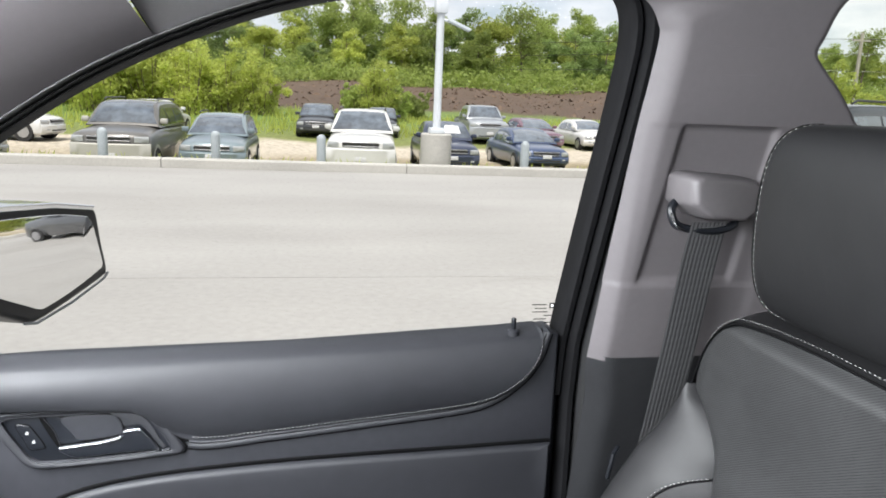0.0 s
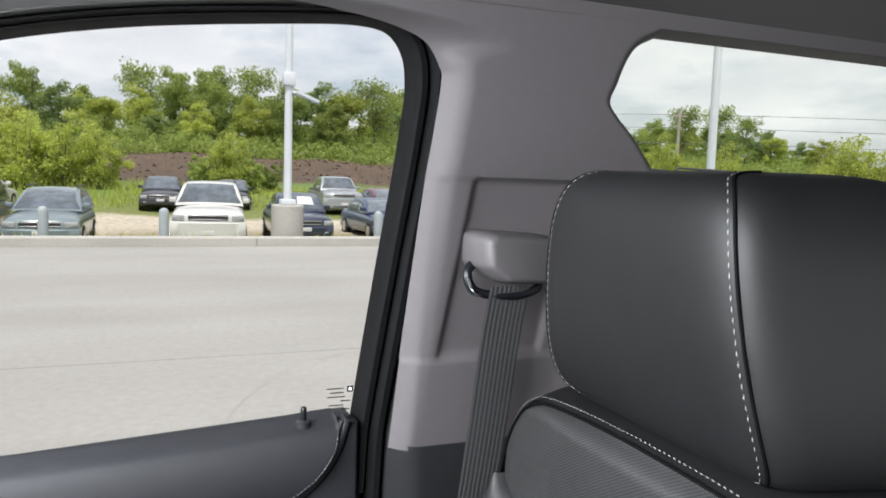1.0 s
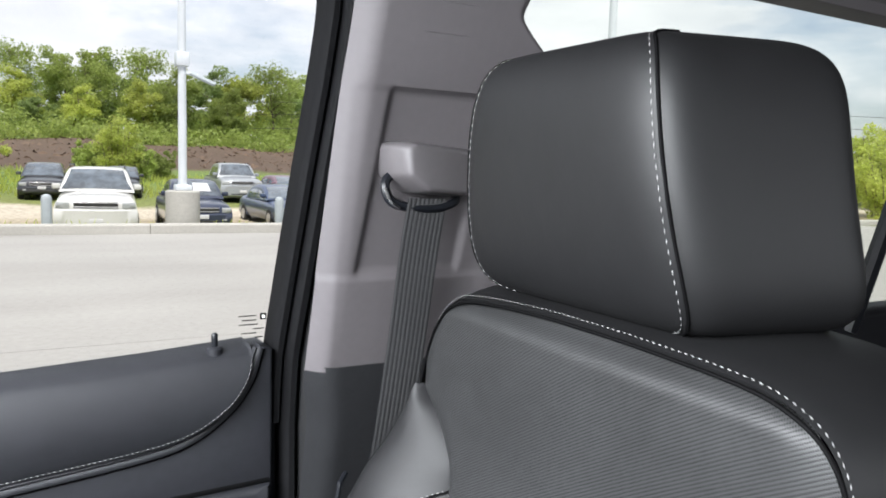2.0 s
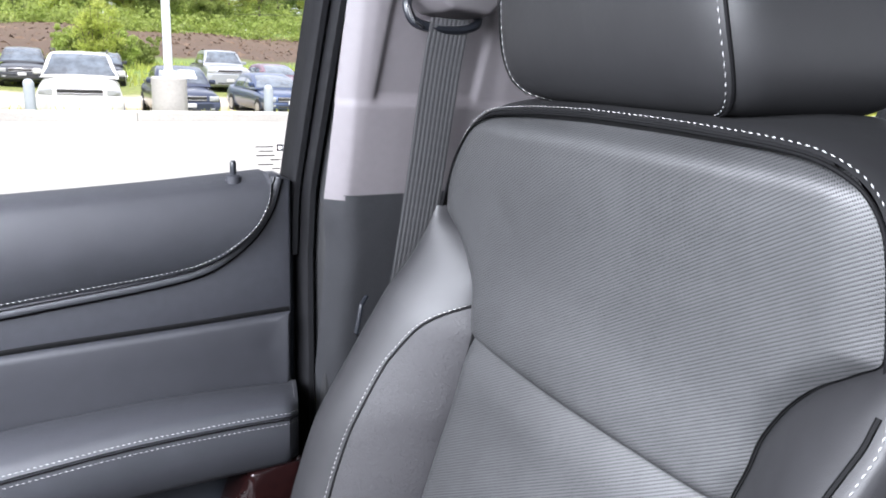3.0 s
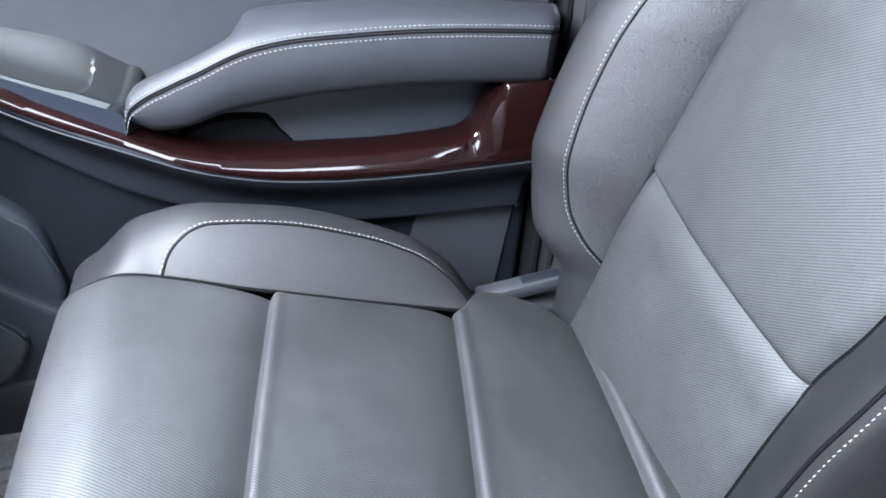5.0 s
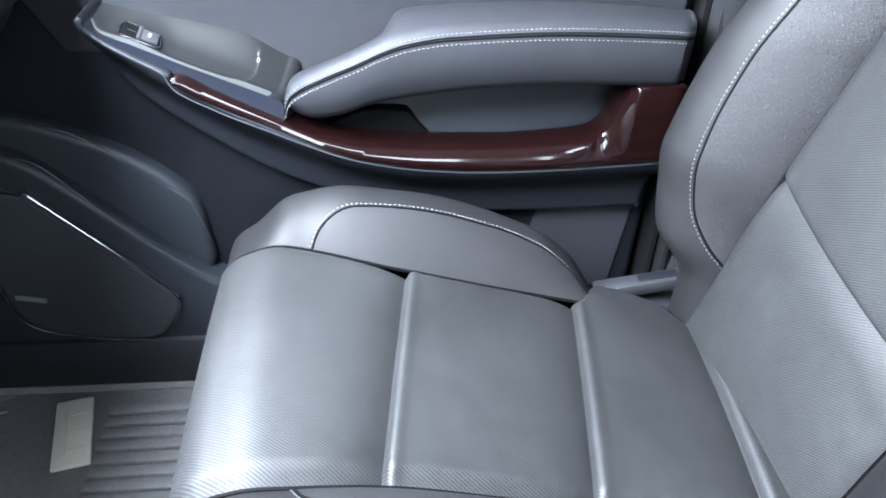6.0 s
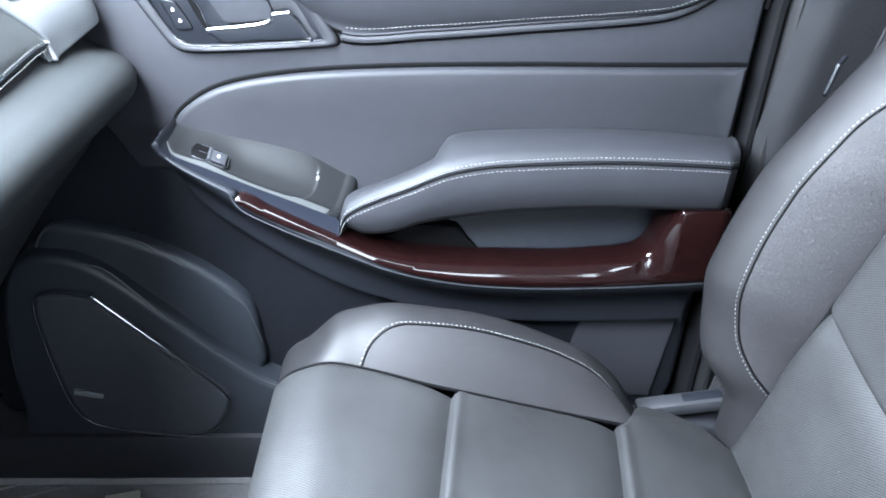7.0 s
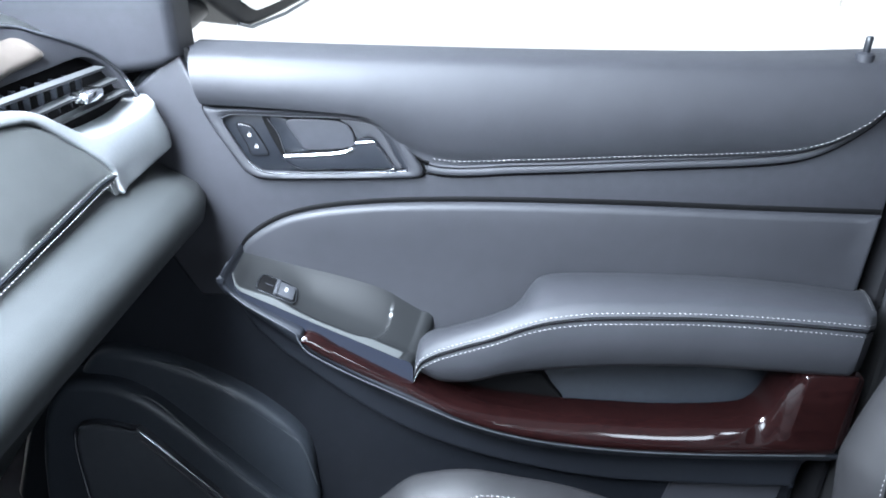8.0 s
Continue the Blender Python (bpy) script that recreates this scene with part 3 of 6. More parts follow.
        for yy in (0.85, L - 0.9):
            wr = 0.36 if H > 1.6 else 0.32
            wx = side * (w - 0.075)
            well = [[(side * (w + 0.002), yy + r * math.cos(a), wr + r * math.sin(a)) for a in (math.pi * k / 14 for k in range(15))] for r in (0.02, wr + 0.055)]
            part("wheel_well_shade", ring_mesh(well, False, False), TYRE, root)
            wheel = part("wheel", tube([(wx - 0.1, yy, wr), (wx + 0.1, yy, wr)], wr, 22), TYRE, root)
            part("rim", tube([(wx + side * 0.085, yy, wr), (wx + side * 0.115, yy, wr)], wr * 0.62, 16), RIM, wheel)
            arch = [[(side * (w + o), yy + r * math.cos(a), wr + r * math.sin(a)) for a in (math.pi * k / 14 for k in range(15))] for r, o in ((wr + 0.0, 0.004), (wr + 0.08, 0.006), (wr + 0.10, 0.0))]
            part("wheel_arch", ring_mesh(arch, False, False), bumper_mat or paint, root)
        if rails:
            part("roof_rail", tube([(side * (t - 0.02), roof0 + 0.2, zr + 0.01), (side * (t - 0.02), roof0 + 0.35, zr + 0.06), (side * (t - 0.02), roof1 - 0.3, zr + 0.06), (side * (t - 0.02), roof1 - 0.15, zr)], 0.022, 8), GRILLE_MAT, root)
    gw = w * 0.52
    gr = part("grille", strip(-gw, gw, hood - 0.33, hood - 0.165, 0.012, 0.1), GRILLE_MAT, root)
    for k in range(2 if chrome else 1):
        zz = hood - 0.19 - 0.10 * k
        part("grille_bar", strip(-gw, gw, zz - 0.012, zz + 0.012, 0.024, 0.03), RIM if chrome else paint, gr)
    part("bumper", strip(-w * 0.985, w * 0.985, 0.34, hood - 0.36, 0.055, 0.22, 14), bumper_mat or paint, root)
    part("lower_intake", strip(-w * 0.55, w * 0.55, 0.38, 0.47, 0.065, 0.06), GRILLE_MAT, root)
    for side in (-1, 1):
        part("fog_lamp", strip(side * w * 0.64, side * w * 0.78, 0.42, 0.49, 0.066, 0.05, 3), LAMP_GLASS, root)
    part("number_plate", box((-0.16, -0.075, 0.50), (0.16, -0.05, 0.62), 0.004), PLATE, root)
    part("underbody", box((-w * 0.8, 0.4, 0.22), (w * 0.8, L - 0.4, 0.34)), TYRE, root, smooth=False)
    if bed:
        part("truck_bed", box((-w * 0.86, y1 + 0.15, belt - 0.02), (w * 0.86, L - 0.08, belt + 0.02), 0.01), TYRE, root)
    root.matrix_basis = pose(at[0], at[1], ground_z(*at), 0, 0, turn)
    return root


def paint(name, c, metal=0.25):
    return mat(name, c, 0.3, metal, var=0.06, big=2, fine=80, coat=0.8)


P_GREY, P_STEEL, P_WHITE, P_NAVY = paint("paint_grey", (0.13, 0.125, 0.115)), paint("paint_steel_blue", (0.20, 0.25, 0.27)), paint("paint_white", (0.60, 0.60, 0.58), 0), paint("paint_navy", (0.03, 0.04, 0.075))
P_SILVER, P_BLUE, P_PLUM, P_DARK = paint("paint_silver", (0.32, 0.34, 0.36)), paint("paint_blue", (0.045, 0.07, 0.14)), paint("paint_plum", (0.17, 0.09, 0.12)), paint("paint_dark", (0.035, 0.038, 0.045))
P_TAN = mat("paint_tan_bumper", (0.42, 0.41, 0.37), 0.5, 0.1, var=0.08)
SUV = dict(L=5.1, W=2.0, H=1.93, hood=1.22, hood_len=1.3, wind=0.75, belt=1.27, rails=True)
SEDAN = dict(L=4.7, W=1.8, H=1.45, hood=0.90, hood_len=1.2, wind=0.95, roof1=3.4, deck=1.0, belt=0.95)
vehicle("suv", (-4.75, 19.8), -3, P_GREY, "dusty dark grey SUV with tan bumpers, parked beyond the kerb", "car", bumper_mat=P_TAN, **SUV)
vehicle("crossover", (-2.33, 20.6), -2, P_STEEL, "steel blue crossover with roof rails and a sunshade", "car", L=4.5, W=1.8, H=1.66, hood=1.02, hood_len=1.15, wind=0.9, belt=1.07, rails=True)
vehicle("suv", (1.70, 20.7), -6, P_WHITE, "white full-size SUV parked beyond the kerb", "car", **SUV)
vehicle("compact_suv", (0.75, 35.4), -4, P_DARK, "dark grey compact SUV on the grass", "car", L=4.6, W=1.85, H=1.62, hood=0.95, hood_len=1.05, wind=0.85, belt=1.0)
vehicle("hatchback", (3.9, 36.5), -9, P_DARK, "dark hatchback partly hidden behind the white SUV", "car", L=4.3, W=1.75, H=1.5, hood=0.9, hood_len=1.0, wind=0.8, belt=0.95)
vehicle("pickup_truck", (4.72, 22.4), -3, P_NAVY, "dark blue pickup truck behind the lamp base", "truck", L=5.0, W=1.8, H=1.62, hood=1.0, hood_len=1.3, wind=0.6, roof1=3.1, belt=1.05, bed=True, visor=True)
vehicle("pickup_truck", (9.1, 34.8), -3, P_SILVER, "silver grey full-size pickup truck on the gravel", "truck", L=5.8, W=2.0, H=1.88, hood=1.2, hood_len=1.45, wind=0.6, roof1=3.9, belt=1.2, bed=True)
vehicle("sedan", (8.35, 24.0), 2, P_BLUE, "blue sedan parked just beyond the kerb", "car", **SEDAN)
vehicle("sedan", (11.3, 32.5), 4, P_PLUM, "plum coloured sedan in the second row", "car", **SEDAN)
vehicle("sedan", (14.2, 33.0), 3, P_WHITE, "white sedan in the second row", "car", **SEDAN)
vehicle("sedan", (-5.9, 37.0), 172, P_WHITE, "white sedan parked on the grass edge", "car", **SEDAN)
vehicle("sedan", (-8.6, 22.5), 60, P_SILVER, "silver sedan parked across the row", "car", **SEDAN)
vehicle("minivan", (-9.2, 31.0), 80, P_WHITE, "white van parked on the grass", "van", L=4.9, W=1.9, H=1.75, hood=1.0, hood_len=0.9, wind=0.9, belt=1.05)
vehicle("pickup_truck", (52, 44), 70, P_WHITE, "white pickup truck far off by the road", "truck", L=5.6, W=2.0, H=1.85, hood=1.15, hood_len=1.4, wind=0.6, roof1=3.7, belt=1.15, bed=True)

# ---- trees and shrubs ----
def leaf_mat(name, a, b):
    m = mat(name, a, 0.6, var=0.2, big=0.35, fine=2.5, col2=b, per=True)
    n, l = m.node_tree.nodes, m.node_tree.links
    bs = n["Principled BSDF"]
    geo = n.new("ShaderNodeNewGeometry")
    hs = n.new("ShaderNodeHueSaturation")
    mr = n.new("ShaderNodeMapRange")
    mr.inputs["To Min"].default_value, mr.inputs["To Max"].default_value = 0.88, 1.32
    src = bs.inputs["Base Color"].links[0].from_socket
    l.new(geo.outputs["Random Per Island"], mr.inputs["Value"])
    l.new(mr.outputs[0], hs.inputs["Value"])
    l.new(src, hs.inputs["Color"])
    l.new(hs.outputs[0], bs.inputs["Base Color"])
    tr = n.new("ShaderNodeBsdfTranslucent")
    ms = n.new("ShaderNodeMixShader")
    ms.inputs[0].default_value = 0.60
    l.new(hs.outputs[0], tr.inputs["Color"])
    l.new(bs.outputs[0], ms.inputs[1])
    l.new(tr.outputs[0], ms.inputs[2])
    l.new(ms.outputs[0], n["Material Output"].inputs["Surface"])
    return m


LEAF = [leaf_mat("leaves_green", (0.33, 0.39, 0.11), (0.235, 0.30, 0.085)), leaf_mat("leaves_light", (0.47, 0.50, 0.13), (0.34, 0.40, 0.095)), leaf_mat("leaves_dark_hazed", (0.26, 0.33, 0.12), (0.19, 0.26, 0.09))]


def leaves(name, clumps, per, size, material, parent, rng, label=""):
    """Many small leaf blades round the clump centres, as one crown."""
    c = np.array([q[:3] for q in clumps])
    r = np.array([q[3] for q in clumps])
    k = np.repeat(np.arange(len(c)), per)
    d = rng.normal(size=(len(k), 3))
    d /= np.linalg.norm(d, axis=1)[:, None]
    p = c[k] + d * (r[k] * rng.random(len(k)) ** 0.45)[:, None] * np.array([1, 1, 0.8])
    a = rng.normal(size=(len(k), 3))
    a /= np.linalg.norm(a, axis=1)[:, None]
    b = np.cross(a, rng.normal(size=(len(k), 3)))
    b /= np.linalg.norm(b, axis=1)[:, None]
    s = size * (0.6 + 0.8 * rng.random(len(k)))[:, None]
    v = np.stack([p - a * s, p + b * s * 0.55, p + a * s, p - b * s * 0.55], 1).reshape(-1, 3)
    me = bpy.data.meshes.new(name)
    me.from_pydata(v.tolist(), [], np.arange(len(v)).reshape(-1, 4).tolist())
    me.materials.append(material)
    ob = new(name, me)
    ob.parent = parent
    if label:
        ob["label"] = label
    return ob


def tree(height, spread, material, seed, label, lean=0.0, low=0.14, per=150, size=0.165):
    rng = np.random.default_rng(seed)
    root = new("tree")
    tagged(root, label, "tree", "trees behind the lot")
    bm = bmesh.new()
    trunk = curve([(0, 0, -0.4), (lean * 0.2, 0.1, height * 0.3), (lean * 0.6, -0.1, height * 0.6), (lean, 0, height * 0.9)], 5)
    tube(trunk, lambda u: 0.02 + height * 0.017 * (1 - u), 9, True, bm)
    clumps = []
    for k in range(int(10 + height)):
        u = low + (0.98 - low) * rng.random()
        p = along(trunk, u)
        ang = rng.random() * 2 * math.pi
        prof = math.sin(min(1, (u - low * 0.6) / (1 - low * 0.6)) * math.pi * 0.86) ** 0.7
        reach = spread * prof * (0.45 + 0.6 * rng.random())
        end = p + Vector((math.cos(ang) * reach, math.sin(ang) * reach, height * 0.06 * (0.5 + rng.random() * 1.5)))
        mid = (p + end) / 2 + Vector((0, 0, height * 0.02))
        tube([p, mid, end], lambda q: 0.012 + height * 0.005 * (1 - q), 5, True, bm)
        for s in (0.45, 0.75, 1.0):
            c = p.lerp(end, s) + Vector(rng.normal(size=3)) * height * 0.03
            clumps.append((*c, height * (0.08 + 0.055 * rng.random())))
    clumps.append((*trunk[-1], height * 0.07))
    part("trunk", bm, BARK, root)
    leaves("crown", clumps, per, size, material, root, rng)
    return root


protos = [tree(11.5, 4.2, LEAF[0], 1, "tall leafy green broadleaf tree", 0.6), tree(10.0, 3.6, LEAF[2], 2, "dark green broadleaf tree with a full crown", -0.4),
          tree(12.5, 3.6, LEAF[0], 3, "tall open-crowned tree with bare limbs showing", 0.9, 0.34, 80), tree(8.5, 3.5, LEAF[1], 4, "young light green leafy tree", 0.2, 0.2),
          tree(9.5, 3.8, LEAF[1], 5, "yellow-green spreading broadleaf tree", -0.3, 0.22), tree(8.0, 4.0, LEAF[2], 6, "low spreading dark green tree", 0.3, 0.15)]
rng = random.Random(7)
spots = []
for row, (y0, step) in enumerate(((80, 4.6), (88, 4.2), (97, 4.8))):
    x = -62.0
    while x < 95:
        spots.append((x + rng.uniform(-1.6, 1.6), y0 + rng.uniform(-3, 3), row))
        x += step + rng.uniform(-0.8, 0.8)
for i, (x, y, row) in enumerate(spots):
    k = (0, 1, 3, 4, 0, 2, 1, 5, 4)[(i * 5 + row) % 9]
    s = rng.uniform(0.6, 0.86) * (1.0 + 0.08 * row) * (0.85 if x > 40 else 1) * (0.5 if x < -13 else 0.85 if x < 2 else 0.97)
    m = pose(x, y, ground_z(x, y) - 0.2, 0, 0, rng.uniform(0, 360)) @ Matrix.Diagonal((s, s, s * rng.uniform(0.9, 1.1), 1))
    ob = copy_thing(protos[k], Matrix())
    ob.matrix_basis = m
for k, ob in enumerate(protos):
    x = -70 + 3 * k
    ob.matrix_basis = pose(x, 104, ground_z(x, 104), 0, 0, 0)

# light willowy shrubs nearer the lot
def shrub(h, w, material, seed, label):
    rg = np.random.default_rng(seed)
    root = new("shrub")
    tagged(root, label, "shrub", "shrubs behind the lot")
    bm = bmesh.new()
    clumps = []
    for k in range(16):
        a = rg.random() * 2 * math.pi
        r = w * 0.5 * rg.random() ** 0.6
        hh = h * (1 - 0.35 * (r / (w * 0.5)) ** 2) * (0.7 + 0.35 * rg.random())
        tip = Vector((math.cos(a) * r, math.sin(a) * r, hh))
        base = Vector((math.cos(a) * r * 0.35, math.sin(a) * r * 0.35, -0.2))
        tube([base, base.lerp(tip, 0.5) + Vector((0, 0, 0.1)), tip], lambda q: 0.015 + 0.03 * (1 - q), 5, True, bm)
        for s in (0.25, 0.45, 0.65, 0.82, 0.97):
            c = base.lerp(tip, s) + Vector(rg.normal(size=3)) * 0.25
            clumps.append((*c, h * (0.10 + 0.06 * (1 - s)) * (0.8 + 0.5 * rg.random())))
    part("stems", bm, BARK, root)
    leaves("foliage", clumps, 110, 0.092, material, root, rg)
    return root


sh = [shrub(5.2, 5.0, LEAF[1], 11, "bushy yellow-green willow shrub"), shrub(4.4, 4.6, LEAF[1], 12, "rounded light green willow shrub"), shrub(3.0, 3.4, LEAF[0], 13, "low rounded dark green bush")]
places = [(-17.5, 47, 0, 1.05), (-14.2, 49, 1, 1.2), (-11.5, 46, 0, 0.95), (-8.8, 48, 1, 1.1), (-6.4, 46.5, 0, 0.85), (-4.2, 47.5, 1, 0.95), (-2.4, 47, 1, 0.75), (-20.5, 48, 1, 1.2), (-24, 49, 0, 1.1), (-28, 50, 1, 1.2),
          (4.6, 46, 0, 0.72), (5.8, 47, 2, 0.8), (3.6, 47, 2, 0.8), (7.6, 49, 2, 0.6), (-9.5, 53, 0, 1.25), (-13, 55, 1, 1.3), (-18, 56, 0, 1.3),
          (38, 30, 0, 1.0), (44, 36, 1, 1.1), (50, 34, 0, 1.0), (34, 37, 1, 1.0), (41, 28, 1, 0.9), (30, 44, 0, 1.0), (36, 46, 1, 1.1), (55, 30, 0, 1.2), (47, 26, 1, 1.1), (60, 36, 0, 1.3), (52, 22, 1, 1.0), (62, 26, 0, 1.2)]
for x, y, k, s in places:
    ob = copy_thing(sh[k], Matrix())
    ob.matrix_basis = pose(x, y, ground_z(x, y) - 0.1, 0, 0, rng.uniform(0, 360)) @ Matrix.Diagonal((s, s, s, 1))
for k, ob in enumerate(sh):
    ob.matrix_basis = pose(-34 - 4 * k, 54, ground_z(-34 - 4 * k, 54), 0, 0, 0)

# undergrowth along the wood's edge, and tall grass tufts
ng = np.random.default_rng(21)
clumps = []
for k in range(2300):
    x, y = ng.uniform(-60, 95), ng.uniform(72.5, 88)
    clumps.append((x, y, ground_z(x, y) + ng.uniform(0.0, 0.6 + 0.2 * (y - 72)), ng.uniform(0.6, 1.4)))
und = leaves("undergrowth", clumps, 60, 0.16, LEAF[0], None, ng)
tagged(und, "tangled green undergrowth along the edge of the wood", "undergrowth", kind="stuff")
bm = bmesh.new()
for k in range(9000):
    x = ng.uniform(-26, 22)
    y = ng.uniform(36.5, 53) if k % 3 else ng.uniform(17.4, 20)
    if y > 36 and not (y < 50 or x < 0):
        continue
    z = ground_z(x, y)
    h = ng.uniform(0.25, 0.6) if y > 36 else ng.uniform(0.06, 0.16)
    a = ng.uniform(0, 6.28)
    w = 0.05 if y > 36 else 0.02
    dx, dy = math.cos(a) * w, math.sin(a) * w
    bm.faces.new((bm.verts.new((x - dx, y - dy, z - 0.02)), bm.verts.new((x + dx, y + dy, z - 0.02)), bm.verts.new((x + dx * 3, y + dy * 2, z + h))))
tagged(part("grass", bm, LEAF[1], smooth=False), "uneven green and yellow grass", "grass", kind="stuff")

# clods of the ploughed brown earth
EARTH = mat("earth_clods", (0.135, 0.092, 0.064), 0.95, var=0.3, big=1, fine=8)
bm = bmesh.new()
for k in range(1500):
    x, y = ng.uniform(-16, 40), ng.uniform(54, 74)
    z = ground_z(x, y)
    s = ng.uniform(0.08, 0.22)
    vs = [bm.verts.new((x + ng.normal() * s, y + ng.normal() * s, z + q)) for q in (-0.05, -0.05, -0.05, s * 0.8)]
    for f in ((0, 1, 3), (1, 2, 3), (2, 0, 3)):
        bm.faces.new([vs[q] for q in f])
tagged(part("earth_clods", bm, EARTH, smooth=False), "rough clods of bare brown earth", "earth", kind="stuff")

# utility pole and wires, far off
WOODPOLE = mat("weathered_pole", (0.36, 0.33, 0.29), 0.9, var=0.2, big=2, fine=20)
up_pole = thing("utility_pole", (45.6, 55, 1), "grey weathered wooden utility pole", "utility pole")
part("shaft", tube([(45.6, 55, 0.5), (45.6, 55, 8.7)], 0.15, 10), WOODPOLE, up_pole)
part("crossarm", box((44.8, 54.9, 8.0), (46.4, 55.1, 8.15)), WOODPOLE, up_pole)
for k, z in enumerate((8.2, 7.0, 5.6)):
    w = thing("overhead_wire", (45.6, 55, z), "thin dark overhead wire beyond the trees", "wire", "overhead wires")
    part("strand", tube(curve([(20, 75, z - 0.4), (45.6, 55, z), (90, 31, z - 0.6)], 6), 0.02, 5), GRILLE_MAT, w)

# ---- the cabin shell ----


def wall_y(z):
    """The inward lean of the glass and pillars above the belt line."""
    return 0.785 - 0.2 * (z - 1.28) if z > 1.28 else 0.785


def pillar_y(z):
    return 0.673 - 0.2115 * (z - 1.279)


# headliner, curved down to the rails
def lining(u, v):
    x = -0.42 + u * 3.1
    s = v * 2 - 1
    y = -0.16 + s * 0.815
    edge = max(0.0, abs(s) - 0.62) / 0.38
    rise = 0.05 * (1 - smooth01((x + 0.42) / 0.5)) if x < 0.08 else 0
    return (x, y, 1.845 - 0.02 * abs(s) - (0.075 - 0.04 * smooth01((x - 0.50) / 0.15)) * edge ** 2.2 - rise * 0.6)


bm = sheet(lining, 30, 28)
up = bmesh.ops.extrude_face_region(bm, geom=bm.faces[:])
for v in up["geom"]:
    if isinstance(v, bmesh.types.BMVert):
        v.co.z += 0.03
tagged(part("ceiling", bm, LINING), "grey fabric headliner of the cabin", "ceiling", kind="structure")

# window opening of the front door: points of the inner edge, from the sail panel over the top to the belt line
WIN = curve([(x, z, 0) for x, z in [(-0.60, 1.30), (-0.50, 1.395), (-0.41, 1.472), (-0.321, 1.539), (-0.194, 1.620), (-0.04, 1.687), (0.10, 1.721), (0.263, 1.742), (0.352, 1.748),
                                    (0.388, 1.735), (0.404, 1.695), (0.401, 1.616), (0.388, 1.485), (0.371, 1.295), (0.366, 1.20)]], 8)


def strip(pts, w0, w1, y_off, depth, r=0.006, up_to=1e9):
    """A rounded moulding beside the window line, from w0 to w1 outwards."""
    rings = []
    for i, q in enumerate(pts):
        d = (pts[min(i + 1, len(pts) - 1)] - pts[max(i - 1, 0)]).normalized()
        n = Vector((-d.y, d.x, 0))
        k = 0.24 + 0.76 * max(0.0, n.x) ** 1.5
        a, b = q + n * (w0 * k), q + n * (w1 * k)
        prof = [(0, 1), (0, 0.35), (0.12, 0.08), (0.3, 0), (0.7, 0), (0.88, 0.08), (1, 0.35), (1, 1)]
        ring = []
        for s, e in prof:
            c = a.lerp(b, s)
            ring.append((c.x, wall_y(c.y) + y_off + depth * e, c.y))
        rings.append(ring)
    return ring_mesh(rings, True, True)


frame_thing = thing("window_frame", (0.0, 0.74, 1.28), "black rubber sealed frame round the front passenger window", "window frame", kind="structure")
DOWN = WIN[:-1] + curve([(0.366, 1.20, 0), (0.368, 1.0, 0), (0.374, 0.80, 0), (0.378, 0.55, 0)], 6)
part("glass_run", strip(WIN, -0.002, 0.014, -0.030, 0.045), RUBBER, frame_thing)
part("door_frame", strip(DOWN, 0.013, 0.030, -0.042, 0.06), RUBBER, frame_thing)
part("body_seal", strip(DOWN, 0.031, 0.046, -0.055, 0.09), mat("grey_seal", (0.0045, 0.0045, 0.005), 0.6, var=0.15, fine=200, bump=0.3, bump_scale=900), frame_thing, "thick rubber door seal")

# glass of the front door
pane = bmesh.new()
loop = [(q.x, wall_y(q.y) + 0.004, q.y) for q in WIN] + [(-0.60, 0.789, 1.20)]
pane.faces.new([pane.verts.new(p) for p in loop])
bmesh.ops.triangulate(pane, faces=pane.faces[:])
g = part("pane", pane, SIDE_GLASS, frame_thing, "clear side window glass", smooth=False)
g.visible_shadow = False

# grey A pillar trim along the front of the window
def a_pillar(u, v):
    q = along(A_LINE, u)
    i = max(0.001, min(0.999, u))
    d = (along(A_LINE, i + 0.001) - along(A_LINE, i - 0.001)).normalized()
    n = Vector((-d.y, d.x, 0))
    w = 0.046 * (0.24 + 0.76 * max(0.0, n.x) ** 1.5) + v * (0.13 + 0.1 * (1 - u))
    c = q + n * w
    return (c.x, wall_y(q.y) - 0.022 - 0.036 * smooth01((q.x - 0.25) / 0.1) - 0.13 * math.sin(v * math.pi / 2) ** 0.8 - 0.012 * math.sin(v * math.pi), c.y)


A_LINE = [q for q in WIN if q.x < 0.36 and q.y > 1.29][:-1]
A_LINE = [q for i, q in enumerate(A_LINE) if i == 0 or q.x > A_LINE[i - 1].x]
A_FRONT = [q for q in A_LINE if q.x < -0.13]
A_REST = [q for q in A_LINE if q.x >= -0.15]
A_LINE = A_FRONT
tagged(part("a_pillar", sheet(a_pillar, 24, 10), TRIM), "grey plastic windscreen pillar trim", "pillar", kind="structure")
A_LINE = A_REST
tagged(part("roof_rail", sheet(a_pillar, 24, 10), LINING), "grey fabric covered roof rail above the door", "roof rail", kind="structure")

tagged(part("pillar_joint", tube([Vector(a_pillar(0.004, k / 12)) + Vector((0, 0.010, 0)) for k in range(13)], 0.0045, 8), RUBBER), "dark joint between pillar trim and roof rail", "trim", kind="structure")

# B pillar: upper grey cover with a rounded front edge
LEFT = curve([(0.385, 1.279, 0), (0.389, 1.40, 0), (0.3935, 1.50, 0), (0.3975, 1.585, 0), (0.4017, 1.6355, 0), (0.4042, 1.6826, 0), (0.4008, 1.6958, 0), (0.3899, 1.7123, 0), (0.3784, 1.7211, 0), (0.3633, 1.7268, 0), (0.343, 1.7319, 0), (0.3217, 1.7351, 0), (0.29, 1.739, 0), (0.20, 1.746, 0)], 6)
